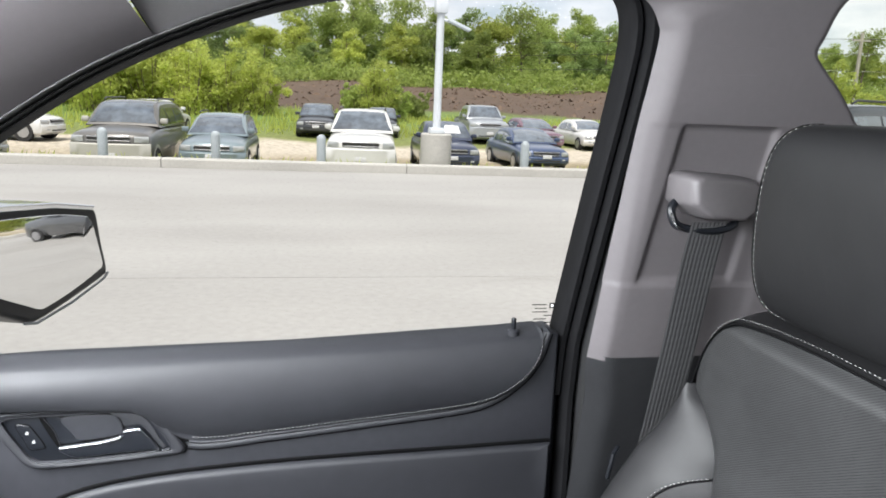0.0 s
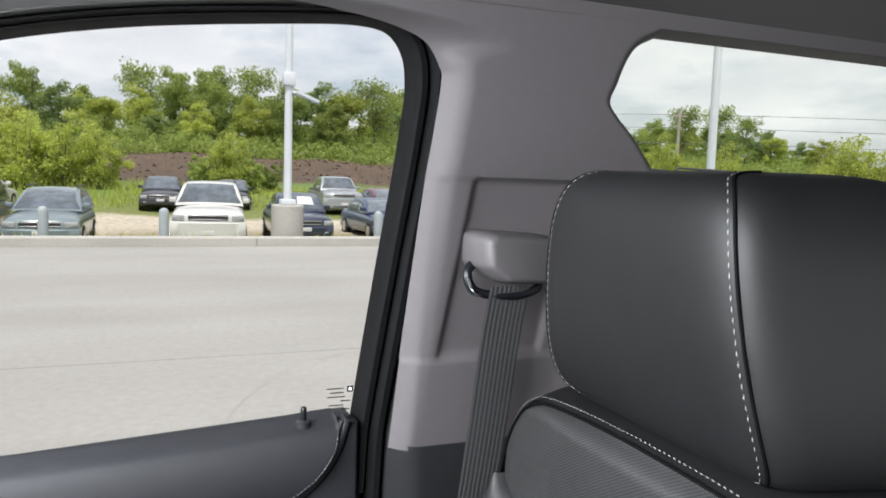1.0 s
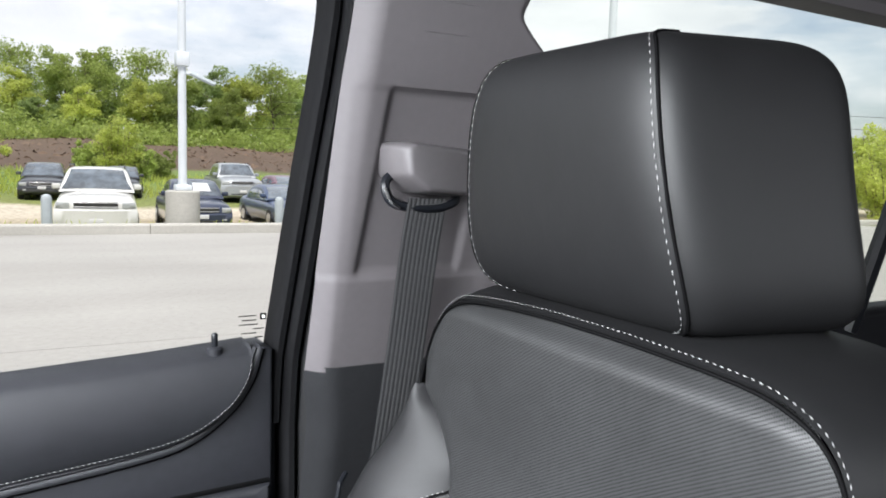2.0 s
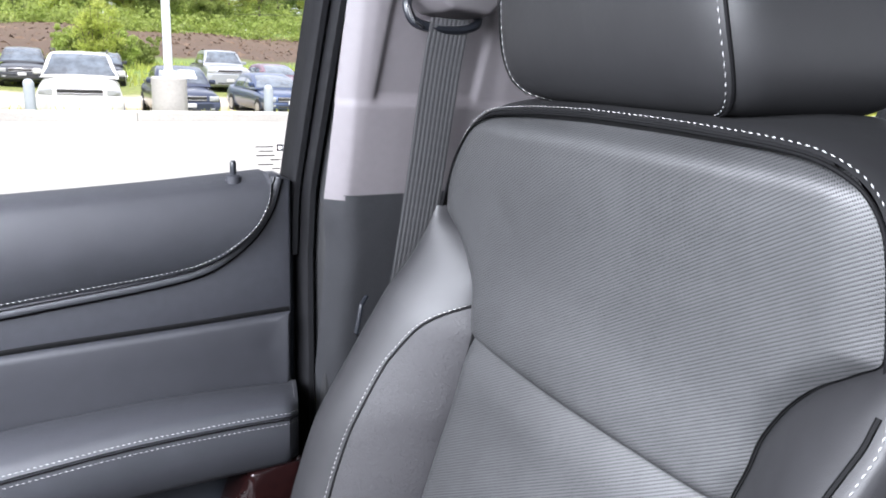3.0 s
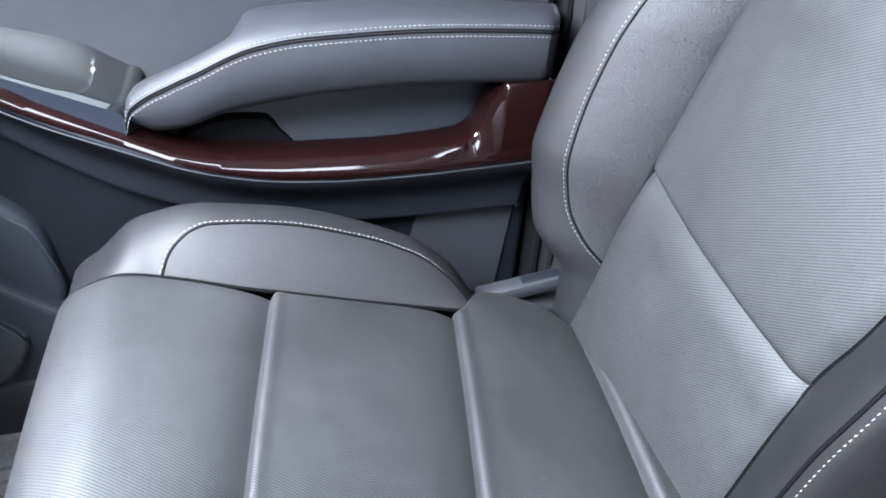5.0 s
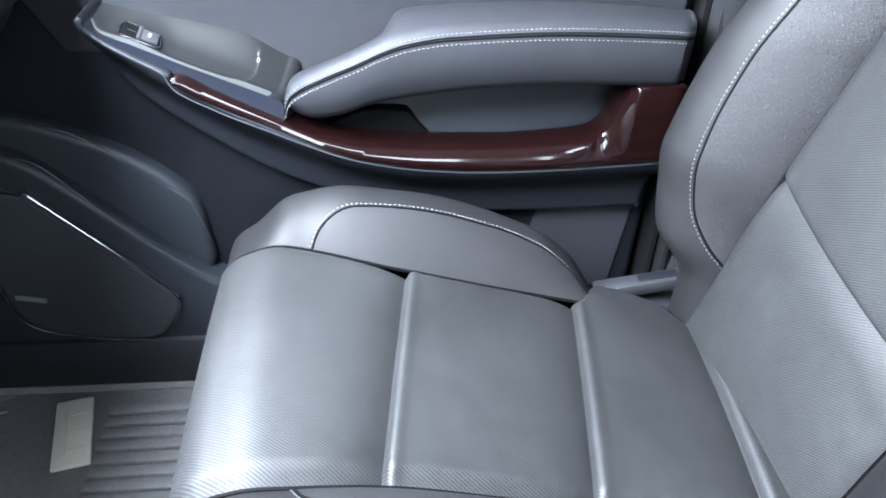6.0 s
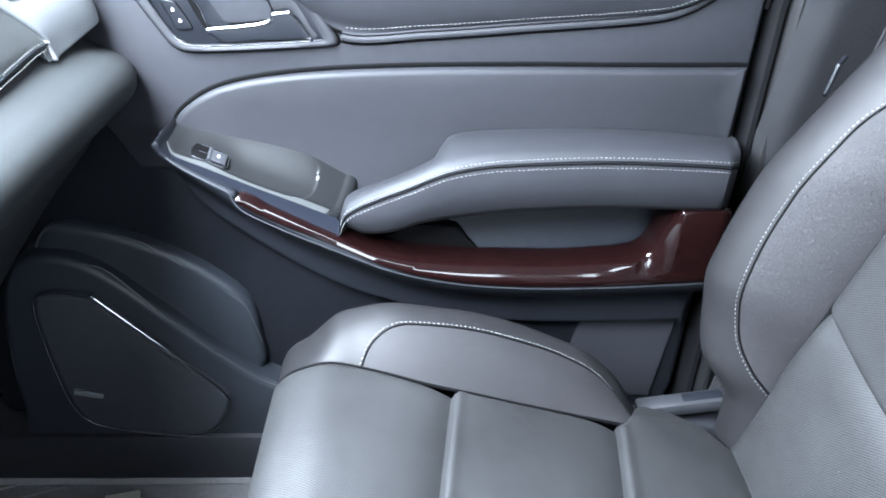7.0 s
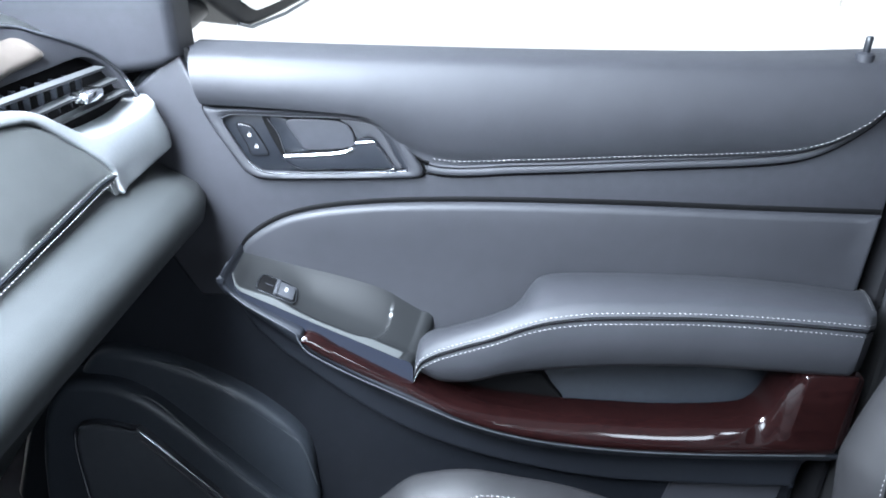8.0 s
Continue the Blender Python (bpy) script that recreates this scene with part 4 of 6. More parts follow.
RIGHT = curve([(0.70, 1.279, 0), (0.70, 1.40, 0), (0.70, 1.575, 0), (0.690, 1.599, 0), (0.655, 1.636, 0), (0.630, 1.657, 0), (0.6145, 1.674, 0), (0.619, 1.693, 0), (0.627, 1.720, 0), (0.640, 1.738, 0), (0.668, 1.7530, 0)], 6)


def pick(line, z):
    for a, b in zip(line, line[1:]):
        if a.y <= z <= b.y:
            return a.x + (b.x - a.x) * (z - a.y) / max(1e-6, b.y - a.y)
    return line[-1].x if z > line[-1].y else line[0].x


def recess(x, z):
    """The sunken bay behind the belt guide."""
    a = smooth01((x - 0.4235 - 0.1 * (z - 1.4)) / 0.009) * (1 - smooth01((x - 0.5477 - 0.08 * (z - 1.395)) / 0.010))
    b = smooth01((z - 1.384) / 0.016) * (1 - smooth01((z - 1.584) / 0.006))
    ledge = smooth01((1.589 - z) / 0.005) * smooth01((x - 0.402) / 0.012) * (1 - smooth01((x - 0.575) / 0.02))
    return 0.0055 * a * b + 0.0022 * ledge - 0.0025 * smooth01((1.391 - z) / 0.008)


def b_pillar(u, v):
    z = 1.279 + v * 0.49
    x0, x1 = pick(LEFT, z), (pick(RIGHT, z) if z < 1.753 else 2.3)
    x = x0 + (x1 - x0) * u
    edge = (x - x0) * (1 - 0.7 * smooth01((z - 1.69) / 0.03))
    roll = 0.022 * (1 - min(1, edge / 0.03)) ** 2.0
    back = 0.05 * (1 - min(1, (x1 - x) / 0.03)) ** 2 if z > 1.56 else 0.0
    return (x, pillar_y(z) + roll + back + recess(x, z), z)


pillar = tagged(part("b_pillar", sheet(b_pillar, 110, 150), TRIM), "light grey plastic B pillar cover with a belt guide bay", "pillar", kind="structure")


def b_low(u, v):
    z = 0.50 + v * 0.785
    x0 = 0.386 + 0.008 * smooth01((1.27 - z) / 0.06)
    x = x0 + u * 0.31
    roll = 0.026 * (1 - min(1, (x - x0) / 0.03)) ** 2.0
    return (x, pillar_y(z) + roll - 0.004 - 0.13 * max(0, 0.9 - z) ** 1.2 + 0.1 * max(0, 0.85 - z), z)


part("lower_cover", sheet(b_low, 40, 40), mat("pillar_leatherette", (0.0135, 0.0138, 0.0150), 0.44, var=0.12, big=5, fine=60, bump=0.3, bump_scale=500, kind="leather", spec=0.25), pillar, "dark grey lower pillar cover")
# embossed airbag mark, too faint to read
for zz, w in ((1.676, 0.06), (1.645, 0.05)):
    part("mark", box((0.475, pillar_y(zz) - 0.0008, zz), (0.475 + w, pillar_y(zz) + 0.003, zz + 0.0012)), TRIM, pillar)

# rear side: window opening behind the pillar
REAR = curve([(x, z, 0) for x, z in [(0.58, 1.20), (0.57, 1.5), (0.565, 1.66), (0.575, 1.76), (0.64, 1.785), (0.75, 1.79), (1.2, 1.792), (1.62, 1.79), (1.72, 1.74), (1.76, 1.3), (1.75, 1.20)]], 6)
rear_frame = thing("rear_window_frame", (1.2, 0.74, 1.28), "black sealed frame of the rear side window", "window frame", kind="structure")
part("glass_run", strip(REAR, -0.01, 0.012, -0.03, 0.045), RUBBER, rear_frame)
part("divider", tube([(1.50, 0.745, 1.22), (1.66, 0.70, 1.75)], 0.016, 8), BLACK, rear_frame)
bm = bmesh.new()
bm.faces.new([bm.verts.new((q.x, wall_y(q.y) + 0.004, q.y)) for q in REAR])
bmesh.ops.triangulate(bm, faces=bm.faces[:])
g = part("pane", bm, TINT_GLASS, rear_frame, "lightly tinted rear side glass", smooth=False)
g.visible_shadow = False
tagged(part("rear_roof_rail", sheet(lambda u, v: (0.58 + u * 2.0, 0.695 - 0.09 * v - 0.01 * math.sin(v * 3.14), 1.788 + 0.02 * v ** 1.5), 20, 6), LINING), "grey fabric roof rail above the rear door", "roof rail", kind="structure")
tagged(part("rear_door_trim", slab([(0.66, 0.5), (2.4, 0.5), (2.4, 1.26), (0.66, 1.26)], 0.745, 0.80, 0.02), VINYL), "black rear door trim panel", "door trim", kind="structure")
tagged(part("quarter_panel", slab([(1.74, 1.25), (2.7, 1.25), (2.7, 1.8), (1.66, 1.8), (1.74, 1.7)], 0.70, 0.76, 0.02), TRIM), "grey rear quarter trim", "pillar", kind="structure")

# the closing sides of the cabin: floor, bulkhead, far side with its windows, tail
tagged(part("floor", box((-1.25, -1.12, 0.38), (2.7, 0.80, 0.45)), CARPET, smooth=False), "black carpeted cabin floor", "floor", kind="structure")
tagged(part("bulkhead", box((-1.30, -1.12, 0.40), (-1.24, 0.80, 1.12)), PLASTIC_LOW, smooth=False), "dark bulkhead under the dashboard", "bulkhead", kind="structure")
tagged(part("far_sill", box((-1.25, -1.14, 0.40), (2.7, -1.08, 0.52)), PLASTIC, smooth=False), "dark sill on the driver's side", "sill", kind="structure")
tagged(part("far_doors", box((-1.25, -1.14, 0.52), (2.7, -1.08, 1.28)), VINYL, smooth=False), "black door trim on the driver's side", "door trim", kind="structure")
for xa, xb in ((0.38, 0.50), (1.55, 1.68), (2.58, 2.7)):
    tagged(part("far_pillar", box((xa, -1.12, 0.5), (xb, -1.04, 1.80)), TRIM, smooth=False), "grey pillar on the driver's side", "pillar", kind="structure")
tagged(part("tail_wall", box((2.70, -1.12, 0.40), (2.76, 0.80, 1.25)), PLASTIC, smooth=False), "dark tailgate trim", "wall", kind="structure")
tagged(part("tail_header", box((2.66, -1.12, 1.70), (2.76, 0.80, 1.86)), LINING, smooth=False), "grey header above the tailgate glass", "wall", kind="structure")
# an unseen wall, added to keep sky light off the driver's side
tagged(part("unseen_shade_wall", box((-16, -3.6, -0.1), (18, -3.3, 4.6)), mat("shade_wall_grey", (0.22, 0.21, 0.20), 0.85, var=0.1, big=0.6, fine=12, bump=0.3, bump_scale=60), smooth=False), "plain grey wall added out of view to block light from the driver's side", "wall", kind="structure")
# outer skin under the windows and the roof panel, so that the light comes in by the glass alone
PAINT_OUT = mat("body_paint", (0.03, 0.03, 0.035), 0.25, 0.3, var=0.05, coat=1.0)
tagged(part("outer_side", box((-1.30, 0.83, 0.35), (2.76, 0.86, 1.24), 0.01), PAINT_OUT), "dark painted door skin", "body", kind="structure")
tagged(part("roof_panel", box((-0.45, -1.06, 1.89), (2.76, 0.70, 1.92), 0.01), PAINT_OUT), "dark painted roof", "roof", kind="structure")

# ---- the front passenger door trim ----
door = thing("door_trim", (0.0, 0.76, 0.5), "black leather-trimmed front passenger door with wood and chrome", "car door")
back_outline = [(-0.41, 1.262), (-0.30, 1.268), (0.0, 1.276), (0.36, 1.296), (0.375, 1.24), (0.378, 0.62), (0.36, 0.56), (0.2, 0.53), (-0.5, 0.53), (-0.66, 0.56), (-0.68, 0.64), (-0.58, 0.98), (-0.47, 1.20)]
part("carrier", slab(back_outline, 0.757, 0.80, 0.012), BLACK, door, "dark moulded door carrier")

PAD_LOW = curve([(x, z, 0) for x, z in [(-0.366, 1.212), (-0.30, 1.213), (-0.215, 1.212), (-0.185, 1.205), (-0.128, 1.163), (-0.03, 1.168), (0.10, 1.181), (0.216, 1.193), (0.268, 1.205), (0.308, 1.232), (0.330, 1.262), (0.339, 1.290)]], 10)
PAD_TOP = curve([(x, z, 0) for x, z in [(-0.380, 1.268), (-0.2, 1.273), (0.0, 1.280), (0.2, 1.290), (0.345, 1.301)]], 8)


def pad_base(x):
    return interp(x, [(-0.38, 1.208), (-0.2, 1.190), (-0.10, 1.166), (0.10, 1.180), (0.36, 1.200)])


def upper_pad(u, v):
    """Upright columns from the stitched line to the glass: a face that bulges a little and rolls over at the top."""
    a = along(PAD_LOW, u)
    top_z = interp(a.x, [(q.x, q.y) for q in PAD_TOP[::8]])
    lean_x = -0.013 * (1 - smooth01((a.x + 0.366) / 0.12))
    if v < 0.72:
        z = a.y + (top_z - 0.013 - a.y) * v / 0.72
        s = max(0.0, min(1.0, (z - pad_base(a.x)) / (top_z - 0.013 - pad_base(a.x))))
        return (a.x + lean_x * v, 0.741 - 0.012 * math.sin(s * math.pi) ** 0.7 - 0.004 * s, z)
    s = (v - 0.72) / 0.28 * math.pi / 2
    z = max(a.y, top_z - 0.013) + 0.013 * math.sin(s)
    return (a.x + lean_x * v, 0.737 + 0.05 * (1 - math.cos(s)), min(z, top_z))


part("upper_pad", sheet(upper_pad, 90, 26), VINYL, door, "black stitched leather upper pad")
part("pad_seam", tube([(PAD_TOP[0].x - 0.001, 0.750, PAD_TOP[0].y - 0.002)] + [(q.x, 0.7445, q.y - 0.001) for q in PAD_LOW if q.x < -0.12], 0.0032, 8), PRINT_SHADE_BLACK, door)
UNDER = [q for q in PAD_LOW if q.x > -0.13] + [Vector((0.3415, 1.2985, 0))]
part("stitching", stitches([Vector(upper_pad(0.335 + 0.655 * k / 200, 0.035)) + Vector((0, -0.0012, 0)) for k in range(201)]), THREAD, door, "pale contrast stitching")


def below(q, i, pts, w):
    d = (pts[min(i + 1, len(pts) - 1)] - pts[max(i - 1, 0)]).normalized()
    return q + Vector((d.y, -d.x, 0)) * w


rings = []
for i, q in enumerate(UNDER):
    rings.append([(c.x, y, c.y) for c, y in ((below(q, i, UNDER, w), y) for w, y in ((-0.0005, 0.7440), (0.0006, 0.7402), (0.0018, 0.7392), (0.0032, 0.7398), (0.0042, 0.7412), (0.0054, 0.7398), (0.0085, 0.7390), (0.0112, 0.7402), (0.0132, 0.7480)))])
part("pad_border", ring_mesh(rings, False, False), VINYL, door, "rolled border below the stitching")
part("border_groove", tube([(below(q, i, UNDER, 0.0138).x, 0.7462, below(q, i, UNDER, 0.0138).y) for i, q in enumerate(UNDER)], 0.0019, 8), PRINT_SHADE_BLACK, door)

# the mid band of the trim, between the pad and the insert
RIDGE = curve([(x, z, 0) for x, z in [(-0.345, 1.036), (-0.325, 1.066), (-0.275, 1.096), (-0.19, 1.114), (-0.071, 1.124), (0.08, 1.130), (0.22, 1.133), (0.362, 1.137)]], 8)
MID = [(-0.39, 1.262), (-0.366, 1.209)] + [(q.x, q.y - 0.006) for q in PAD_LOW[6:]] + [(0.350, 1.298), (0.366, 1.292), (0.366, 1.115), (0.10, 1.105), (-0.20, 1.085), (-0.30, 0.98), (-0.39, 0.98), (-0.46, 1.10), (-0.44, 1.22)]
part("mid_panel", slab(MID, 0.7465, 0.775, 0.006, 3), PLASTIC, door)
INSERT = [(q.x, q.y - 0.005) for q in RIDGE] + [(0.364, 0.99), (0.30, 0.955), (0.0, 0.95), (-0.2, 0.93), (-0.335, 0.985)]
part("insert", slab(INSERT, 0.737, 0.77, 0.008, 5, shape=lambda x, z: 0.006 * smooth01((1.12 - z) / 0.1)), VINYL, door)
part("groove", ring_mesh([[(q.x, 0.7464, q.y - 0.006), (q.x, 0.7455, q.y - 0.002), (q.x, 0.7456, q.y), (q.x, 0.7464, q.y + 0.0012)] for q in RIDGE], False, False), PRINT_SHADE_BLACK, door)

# handle bezel, cup, pull and lock buttons

def flat_curve(pts, n=6, closed=True):
    return [(q.x, q.y) for q in curve([(a, b, 0) for a, b in pts], n, closed)]


BEZ = flat_curve([(-0.366, 1.2035), (-0.352, 1.207), (-0.282, 1.211), (-0.212, 1.2123), (-0.177, 1.206), (-0.160, 1.191), (-0.1355, 1.156), (-0.134, 1.1475), (-0.145, 1.144), (-0.212, 1.1382), (-0.298, 1.1327), (-0.322, 1.1376), (-0.335, 1.153)], 6)
BEZ_IN = flat_curve([(-0.3458, 1.192), (-0.343, 1.199), (-0.330, 1.2022), (-0.283, 1.203), (-0.212, 1.2052), (-0.188, 1.2015), (-0.170, 1.1866), (-0.1515, 1.1555), (-0.1535, 1.1518), (-0.166, 1.1505), (-0.224, 1.1455), (-0.297, 1.1411), (-0.3123, 1.1446), (-0.3245, 1.156)], 6)
bezel = part("handle_bezel", frame_ring(BEZ, BEZ_IN, [(0.0, 0.750), (0.0, 0.742), (0.12, 0.7392), (0.3, 0.7382), (0.75, 0.7388), (0.95, 0.7405), (1.0, 0.750)]), VINYL, door, "dark moulded handle surround")
part("bezel_rim", tube([(x, 0.7405, z) for x, z in BEZ_IN + BEZ_IN[:1]], 0.0008, 8, False), PLASTIC, bezel, "thin chrome rim")
part("backing", slab(BEZ_IN, 0.7452, 0.76, 0.001, 2), BLACK, bezel)
part("outer_gap", tube([(x, 0.7462, z) for x, z in BEZ + BEZ[:1]], 0.0022, 8, False), PRINT_SHADE_BLACK, bezel)
part("bright_lip", tube([(q.x, 0.7390, q.y) for q in curve([(x, z, 0) for x, z in [(-0.322, 1.153), (-0.311, 1.1435), (-0.297, 1.1405), (-0.26, 1.1425), (-0.205, 1.1465), (-0.156, 1.1510), (-0.152, 1.1535)]], 6)], lambda u: 0.0003 + 0.0005 * math.sin(u * math.pi) ** 0.5, 8), DARK_CHROME, bezel, "bright lower chrome lip")
CUP = flat_curve([(-0.3055, 1.2015), (-0.295, 1.2025), (-0.235, 1.2035), (-0.216, 1.200), (-0.207, 1.185), (-0.205, 1.168), (-0.230, 1.150), (-0.262, 1.1465), (-0.279, 1.1515), (-0.289, 1.164), (-0.301, 1.188)], 6)
part("handle_cup_shade", slab(CUP, 0.7443, 0.752, 0.001, 2), PRINT_SHADE_BLACK, bezel, "flat black piece painted as the shade in the finger cup")
part("cup_edge", tube([(q.x, 0.7430, q.y) for q in curve([(-0.2995, 1.199, 0), (-0.289, 1.183, 0), (-0.2835, 1.166, 0), (-0.277, 1.1545, 0), (-0.264, 1.1475, 0), (-0.22, 1.1475, 0)], 6)], 0.0007, 6), DARK_CHROME, bezel)
part("cup_wall", slab(flat_curve([(-0.297, 1.1995), (-0.281, 1.1990), (-0.268, 1.1770), (-0.256, 1.1665), (-0.281, 1.1640), (-0.288, 1.180)], 5), 0.7438, 0.75, 0.001, 2), BLACK, bezel)
CUP2 = flat_curve([(-0.279, 1.1985), (-0.227, 1.2007), (-0.213, 1.1943), (-0.2078, 1.1812), (-0.212, 1.1723), (-0.257, 1.1668), (-0.2685, 1.1774)], 6)
part("cup_lining", slab(CUP2, 0.7434, 0.75, 0.002), PLASTIC, bezel)
part("lever_seat", slab(flat_curve([(-0.223, 1.2027), (-0.191, 1.2000), (-0.1755, 1.1863), (-0.164, 1.165), (-0.157, 1.1545), (-0.164, 1.1535), (-0.186, 1.184), (-0.205, 1.1835), (-0.211, 1.1944)], 4), 0.7434, 0.75, 0.001, 2), VINYL, bezel)
PULL = flat_curve([(-0.2813, 1.1605), (-0.236, 1.1658), (-0.217, 1.1695), (-0.2084, 1.1738), (-0.2055, 1.1805), (-0.187, 1.1820), (-0.1655, 1.1555), (-0.168, 1.1525), (-0.224, 1.1490), (-0.2606, 1.1460), (-0.276, 1.1518)], 5)
part("handle_pull", slab(PULL, 0.7375, 0.746, 0.003), BLACK, bezel, "dark glossy pull lever")
part("pull_edge", tube([(q.x, 0.7372, q.y) for q in curve([(x, z, 0) for x, z in [(-0.2815, 1.1608), (-0.236, 1.1660), (-0.217, 1.1697), (-0.2090, 1.1735)]], 6)], lambda u: 0.0016 + 0.0008 * u, 8), CHROME, bezel, "bright chrome edge")
part("pull_edge", tube([(q.x, 0.7372, q.y) for q in curve([(x, z, 0) for x, z in [(-0.2060, 1.1800), (-0.1885, 1.1822), (-0.1850, 1.1800), (-0.1650, 1.1560), (-0.1690, 1.1532)]], 6)], lambda u: 0.0018 - 0.0016 * u ** 0.6, 8), CHROME, bezel, "bright chrome edge")
LOCK = flat_curve([(-0.3325, 1.1905), (-0.319, 1.190), (-0.3132, 1.1842), (-0.3005, 1.1617), (-0.306, 1.1578), (-0.318, 1.1582), (-0.323, 1.170)], 5)
lock = part("lock_button", slab(LOCK, 0.7435, 0.75, 0.002), BLACK, bezel, "twin lock buttons")
part("button_gap", tube([(x, 0.7448, z) for x, z in LOCK + LOCK[:1]], 0.0009, 6, False), PRINT_SHADE_BLACK, lock)
for zz, xx in ((1.1800, -0.3195), (1.1680, -0.3125)):
    part("symbol", box((xx - 0.0018, 0.7429, zz - 0.0018), (xx + 0.0018, 0.7438, zz + 0.0008)), THREAD, lock)
    part("symbol", tube([(xx + 0.0012 * math.cos(a), 0.7432, zz + 0.001 + 0.0016 * math.sin(a)) for a in (0, 0.8, 1.57, 2.4, 3.14)], 0.0003, 5), THREAD, lock)

# window switch pod

POD_IN = [(-0.3420, 1.0440), (-0.3282, 1.0370), (-0.3187, 1.0305), (-0.2864, 1.0165), (-0.2386, 0.9955), (-0.1898, 0.9755), (-0.1526, 0.9600), (-0.130, 0.950)]
POD_OUT = [(-0.3420, 1.0440), (-0.2899, 1.0323), (-0.2254, 1.0187), (-0.1731, 1.0039), (-0.1397, 0.9850), (-0.120, 0.974)]
DISH = [(-0.30, 0.684), (-0.2765, 0.6812), (-0.2397, 0.6779), (-0.2032, 0.6792), (-0.1824, 0.6863), (-0.1684, 0.7017), (-0.1635, 0.7153), (-0.1615, 0.76)]


def pod_z(x, y):
    """Height of the pod's top, with its shallow dish."""
    s = max(0.0, ((y - 0.672) / 0.070 - 0.3) / 0.7) ** 1.4
    zi, zo = interp(x, POD_IN), interp(x, POD_OUT)
    dip = 0.0060 * smooth01((y - interp(x, DISH)) / 0.010) * smooth01((x + 0.30) / 0.05) * (1 - smooth01((y - 0.712) / 0.03))
    return zi + (zo - zi) * s - dip


def pod_top(u, v):
    # v: up the side, over the crest, then out to the trim; u: front to rear, rolling down at the end
    w = max(0.0, (v - 0.28) / 0.72)
    k = min(1.0, u / 0.86)
    corner = 0.026 * (1 - smooth01(k / 0.10)) ** 1.6
    yc = 0.672 + corner
    y = yc + (0.747 - yc) * w
    x0, x1 = -0.337 - 0.002 * w, -0.147 + 0.020 * w
    x = x0 + (x1 - x0) * k
    z = pod_z(x, y)
    if v < 0.28:
        q = v / 0.28
        drop = interp(x, [(-0.335, 0.013), (-0.28, 0.016), (-0.19, 0.022), (-0.147, 0.028)])
        if q < 0.6:
            z -= drop - (drop - 0.0035) * q / 0.6
            y += 0.0030 - 0.0025 * q / 0.6
        else:
            a = (q - 0.6) / 0.4 * math.pi / 2
            z -= 0.0035 * (1 - math.sin(a))
            y += 0.0005 - 0.0005 * math.sin(a) + 0.0 * a
    if u > 0.86:
        a = (u - 0.86) / 0.14
        x += 0.014 * math.sin(min(1, a * 1.6) * math.pi / 2)
        z -= 0.012 * (1 - math.cos(min(1, a * 1.6) * math.pi / 2)) + 0.05 * max(0, a - 0.55)
    return (x, y, z)


pod = part("switch_pod", sheet(lambda u, v: pod_top(u, 0.28 + 0.72 * v), 120, 50), mat("shaded_pod_silver", (0.0062, 0.0066, 0.0070), 0.36, 0.0, var=0.06, big=5, fine=300, spec=0.35), door, "satin silver switch pod, coloured dark as if in shade")
part("pod_highlight", sheet(lambda u, v: Vector(pod_top(0.02 + 0.83 * u, 0.28 + (0.05 + 0.09 * smooth01(u / 0.3)) * v)) + Vector((0, 0, 0.0005)), 100, 10), mat("lit_pod_silver", (0.060, 0.063, 0.063), 0.38, 0.3, var=0.05, fine=300), pod, "bright strip painted as the highlight along the pod's inner edge")
part("pod_side", sheet(lambda u, v: pod_top(u, 0.28 * v), 120, 12), mat("navy_plastic", (0.0095, 0.0110, 0.0165), 0.40, var=0.1, big=6, fine=90, spec=0.3), pod)
SW = Matrix.Translation((-0.2875, 0.7045, pod_z(-0.2875, 0.7045))) @ Vector((-(pod_z(-0.2675, 0.7045) - pod_z(-0.3075, 0.7045)) / 0.04, -(pod_z(-0.2875, 0.714) - pod_z(-0.2875, 0.695)) / 0.019, 1)).to_track_quat("Z", "X").to_matrix().to_4x4()
turn = Vector((1, 0, 0)) - SW.col[2].xyz * SW.col[2].x
turn.normalize()
side_v = SW.col[2].xyz.cross(turn)
SW = Matrix(((turn.x, side_v.x, SW.col[2].x, SW.col[3].x), (turn.y, side_v.y, SW.col[2].y, SW.col[3].y), (turn.z, side_v.z, SW.col[2].z, SW.col[3].z), (0, 0, 0, 1)))


def on_pod(bm):
    bmesh.ops.transform(bm, matrix=SW, verts=bm.verts)
    return bm


switch = part("window_switch", on_pod(box((-0.0215, -0.0125, -0.004), (0.0215, 0.0125, 0.0012), 0.0010)), PRINT_SHADE_BLACK, door, "black window switch")
part("switch_rim", on_pod(tube([(x, y, 0.0012) for x, y in flat_curve([(-0.0215, -0.011), (-0.0195, 0.0115), (-0.004, 0.0138), (0.018, 0.012), (0.0215, 0.0), (0.0205, -0.012), (0.0, -0.0132)], 6)], 0.0009, 6)), DARK_CHROME, switch)
rk = on_pod(box((-0.001, -0.0105, 0.0005), (0.0195, 0.0100, 0.0042), 0.0018))
SLATE = mat("grey_key", (0.022, 0.023, 0.026), 0.35)
part("rocker", rk, SLATE, switch)
part("key_bar", on_pod(box((-0.0035, -0.0115, 0.0005), (0.0012, 0.0110, 0.0052), 0.0015)), SLATE, switch)
part("symbol", on_pod(box((0.0075, -0.003, 0.0036), (0.0105, 0.003, 0.0045))), THREAD, switch)
part("recess_line", on_pod(box((-0.014, 0.000, 0.0010), (-0.0045, 0.0012, 0.0016))), PLASTIC, switch)


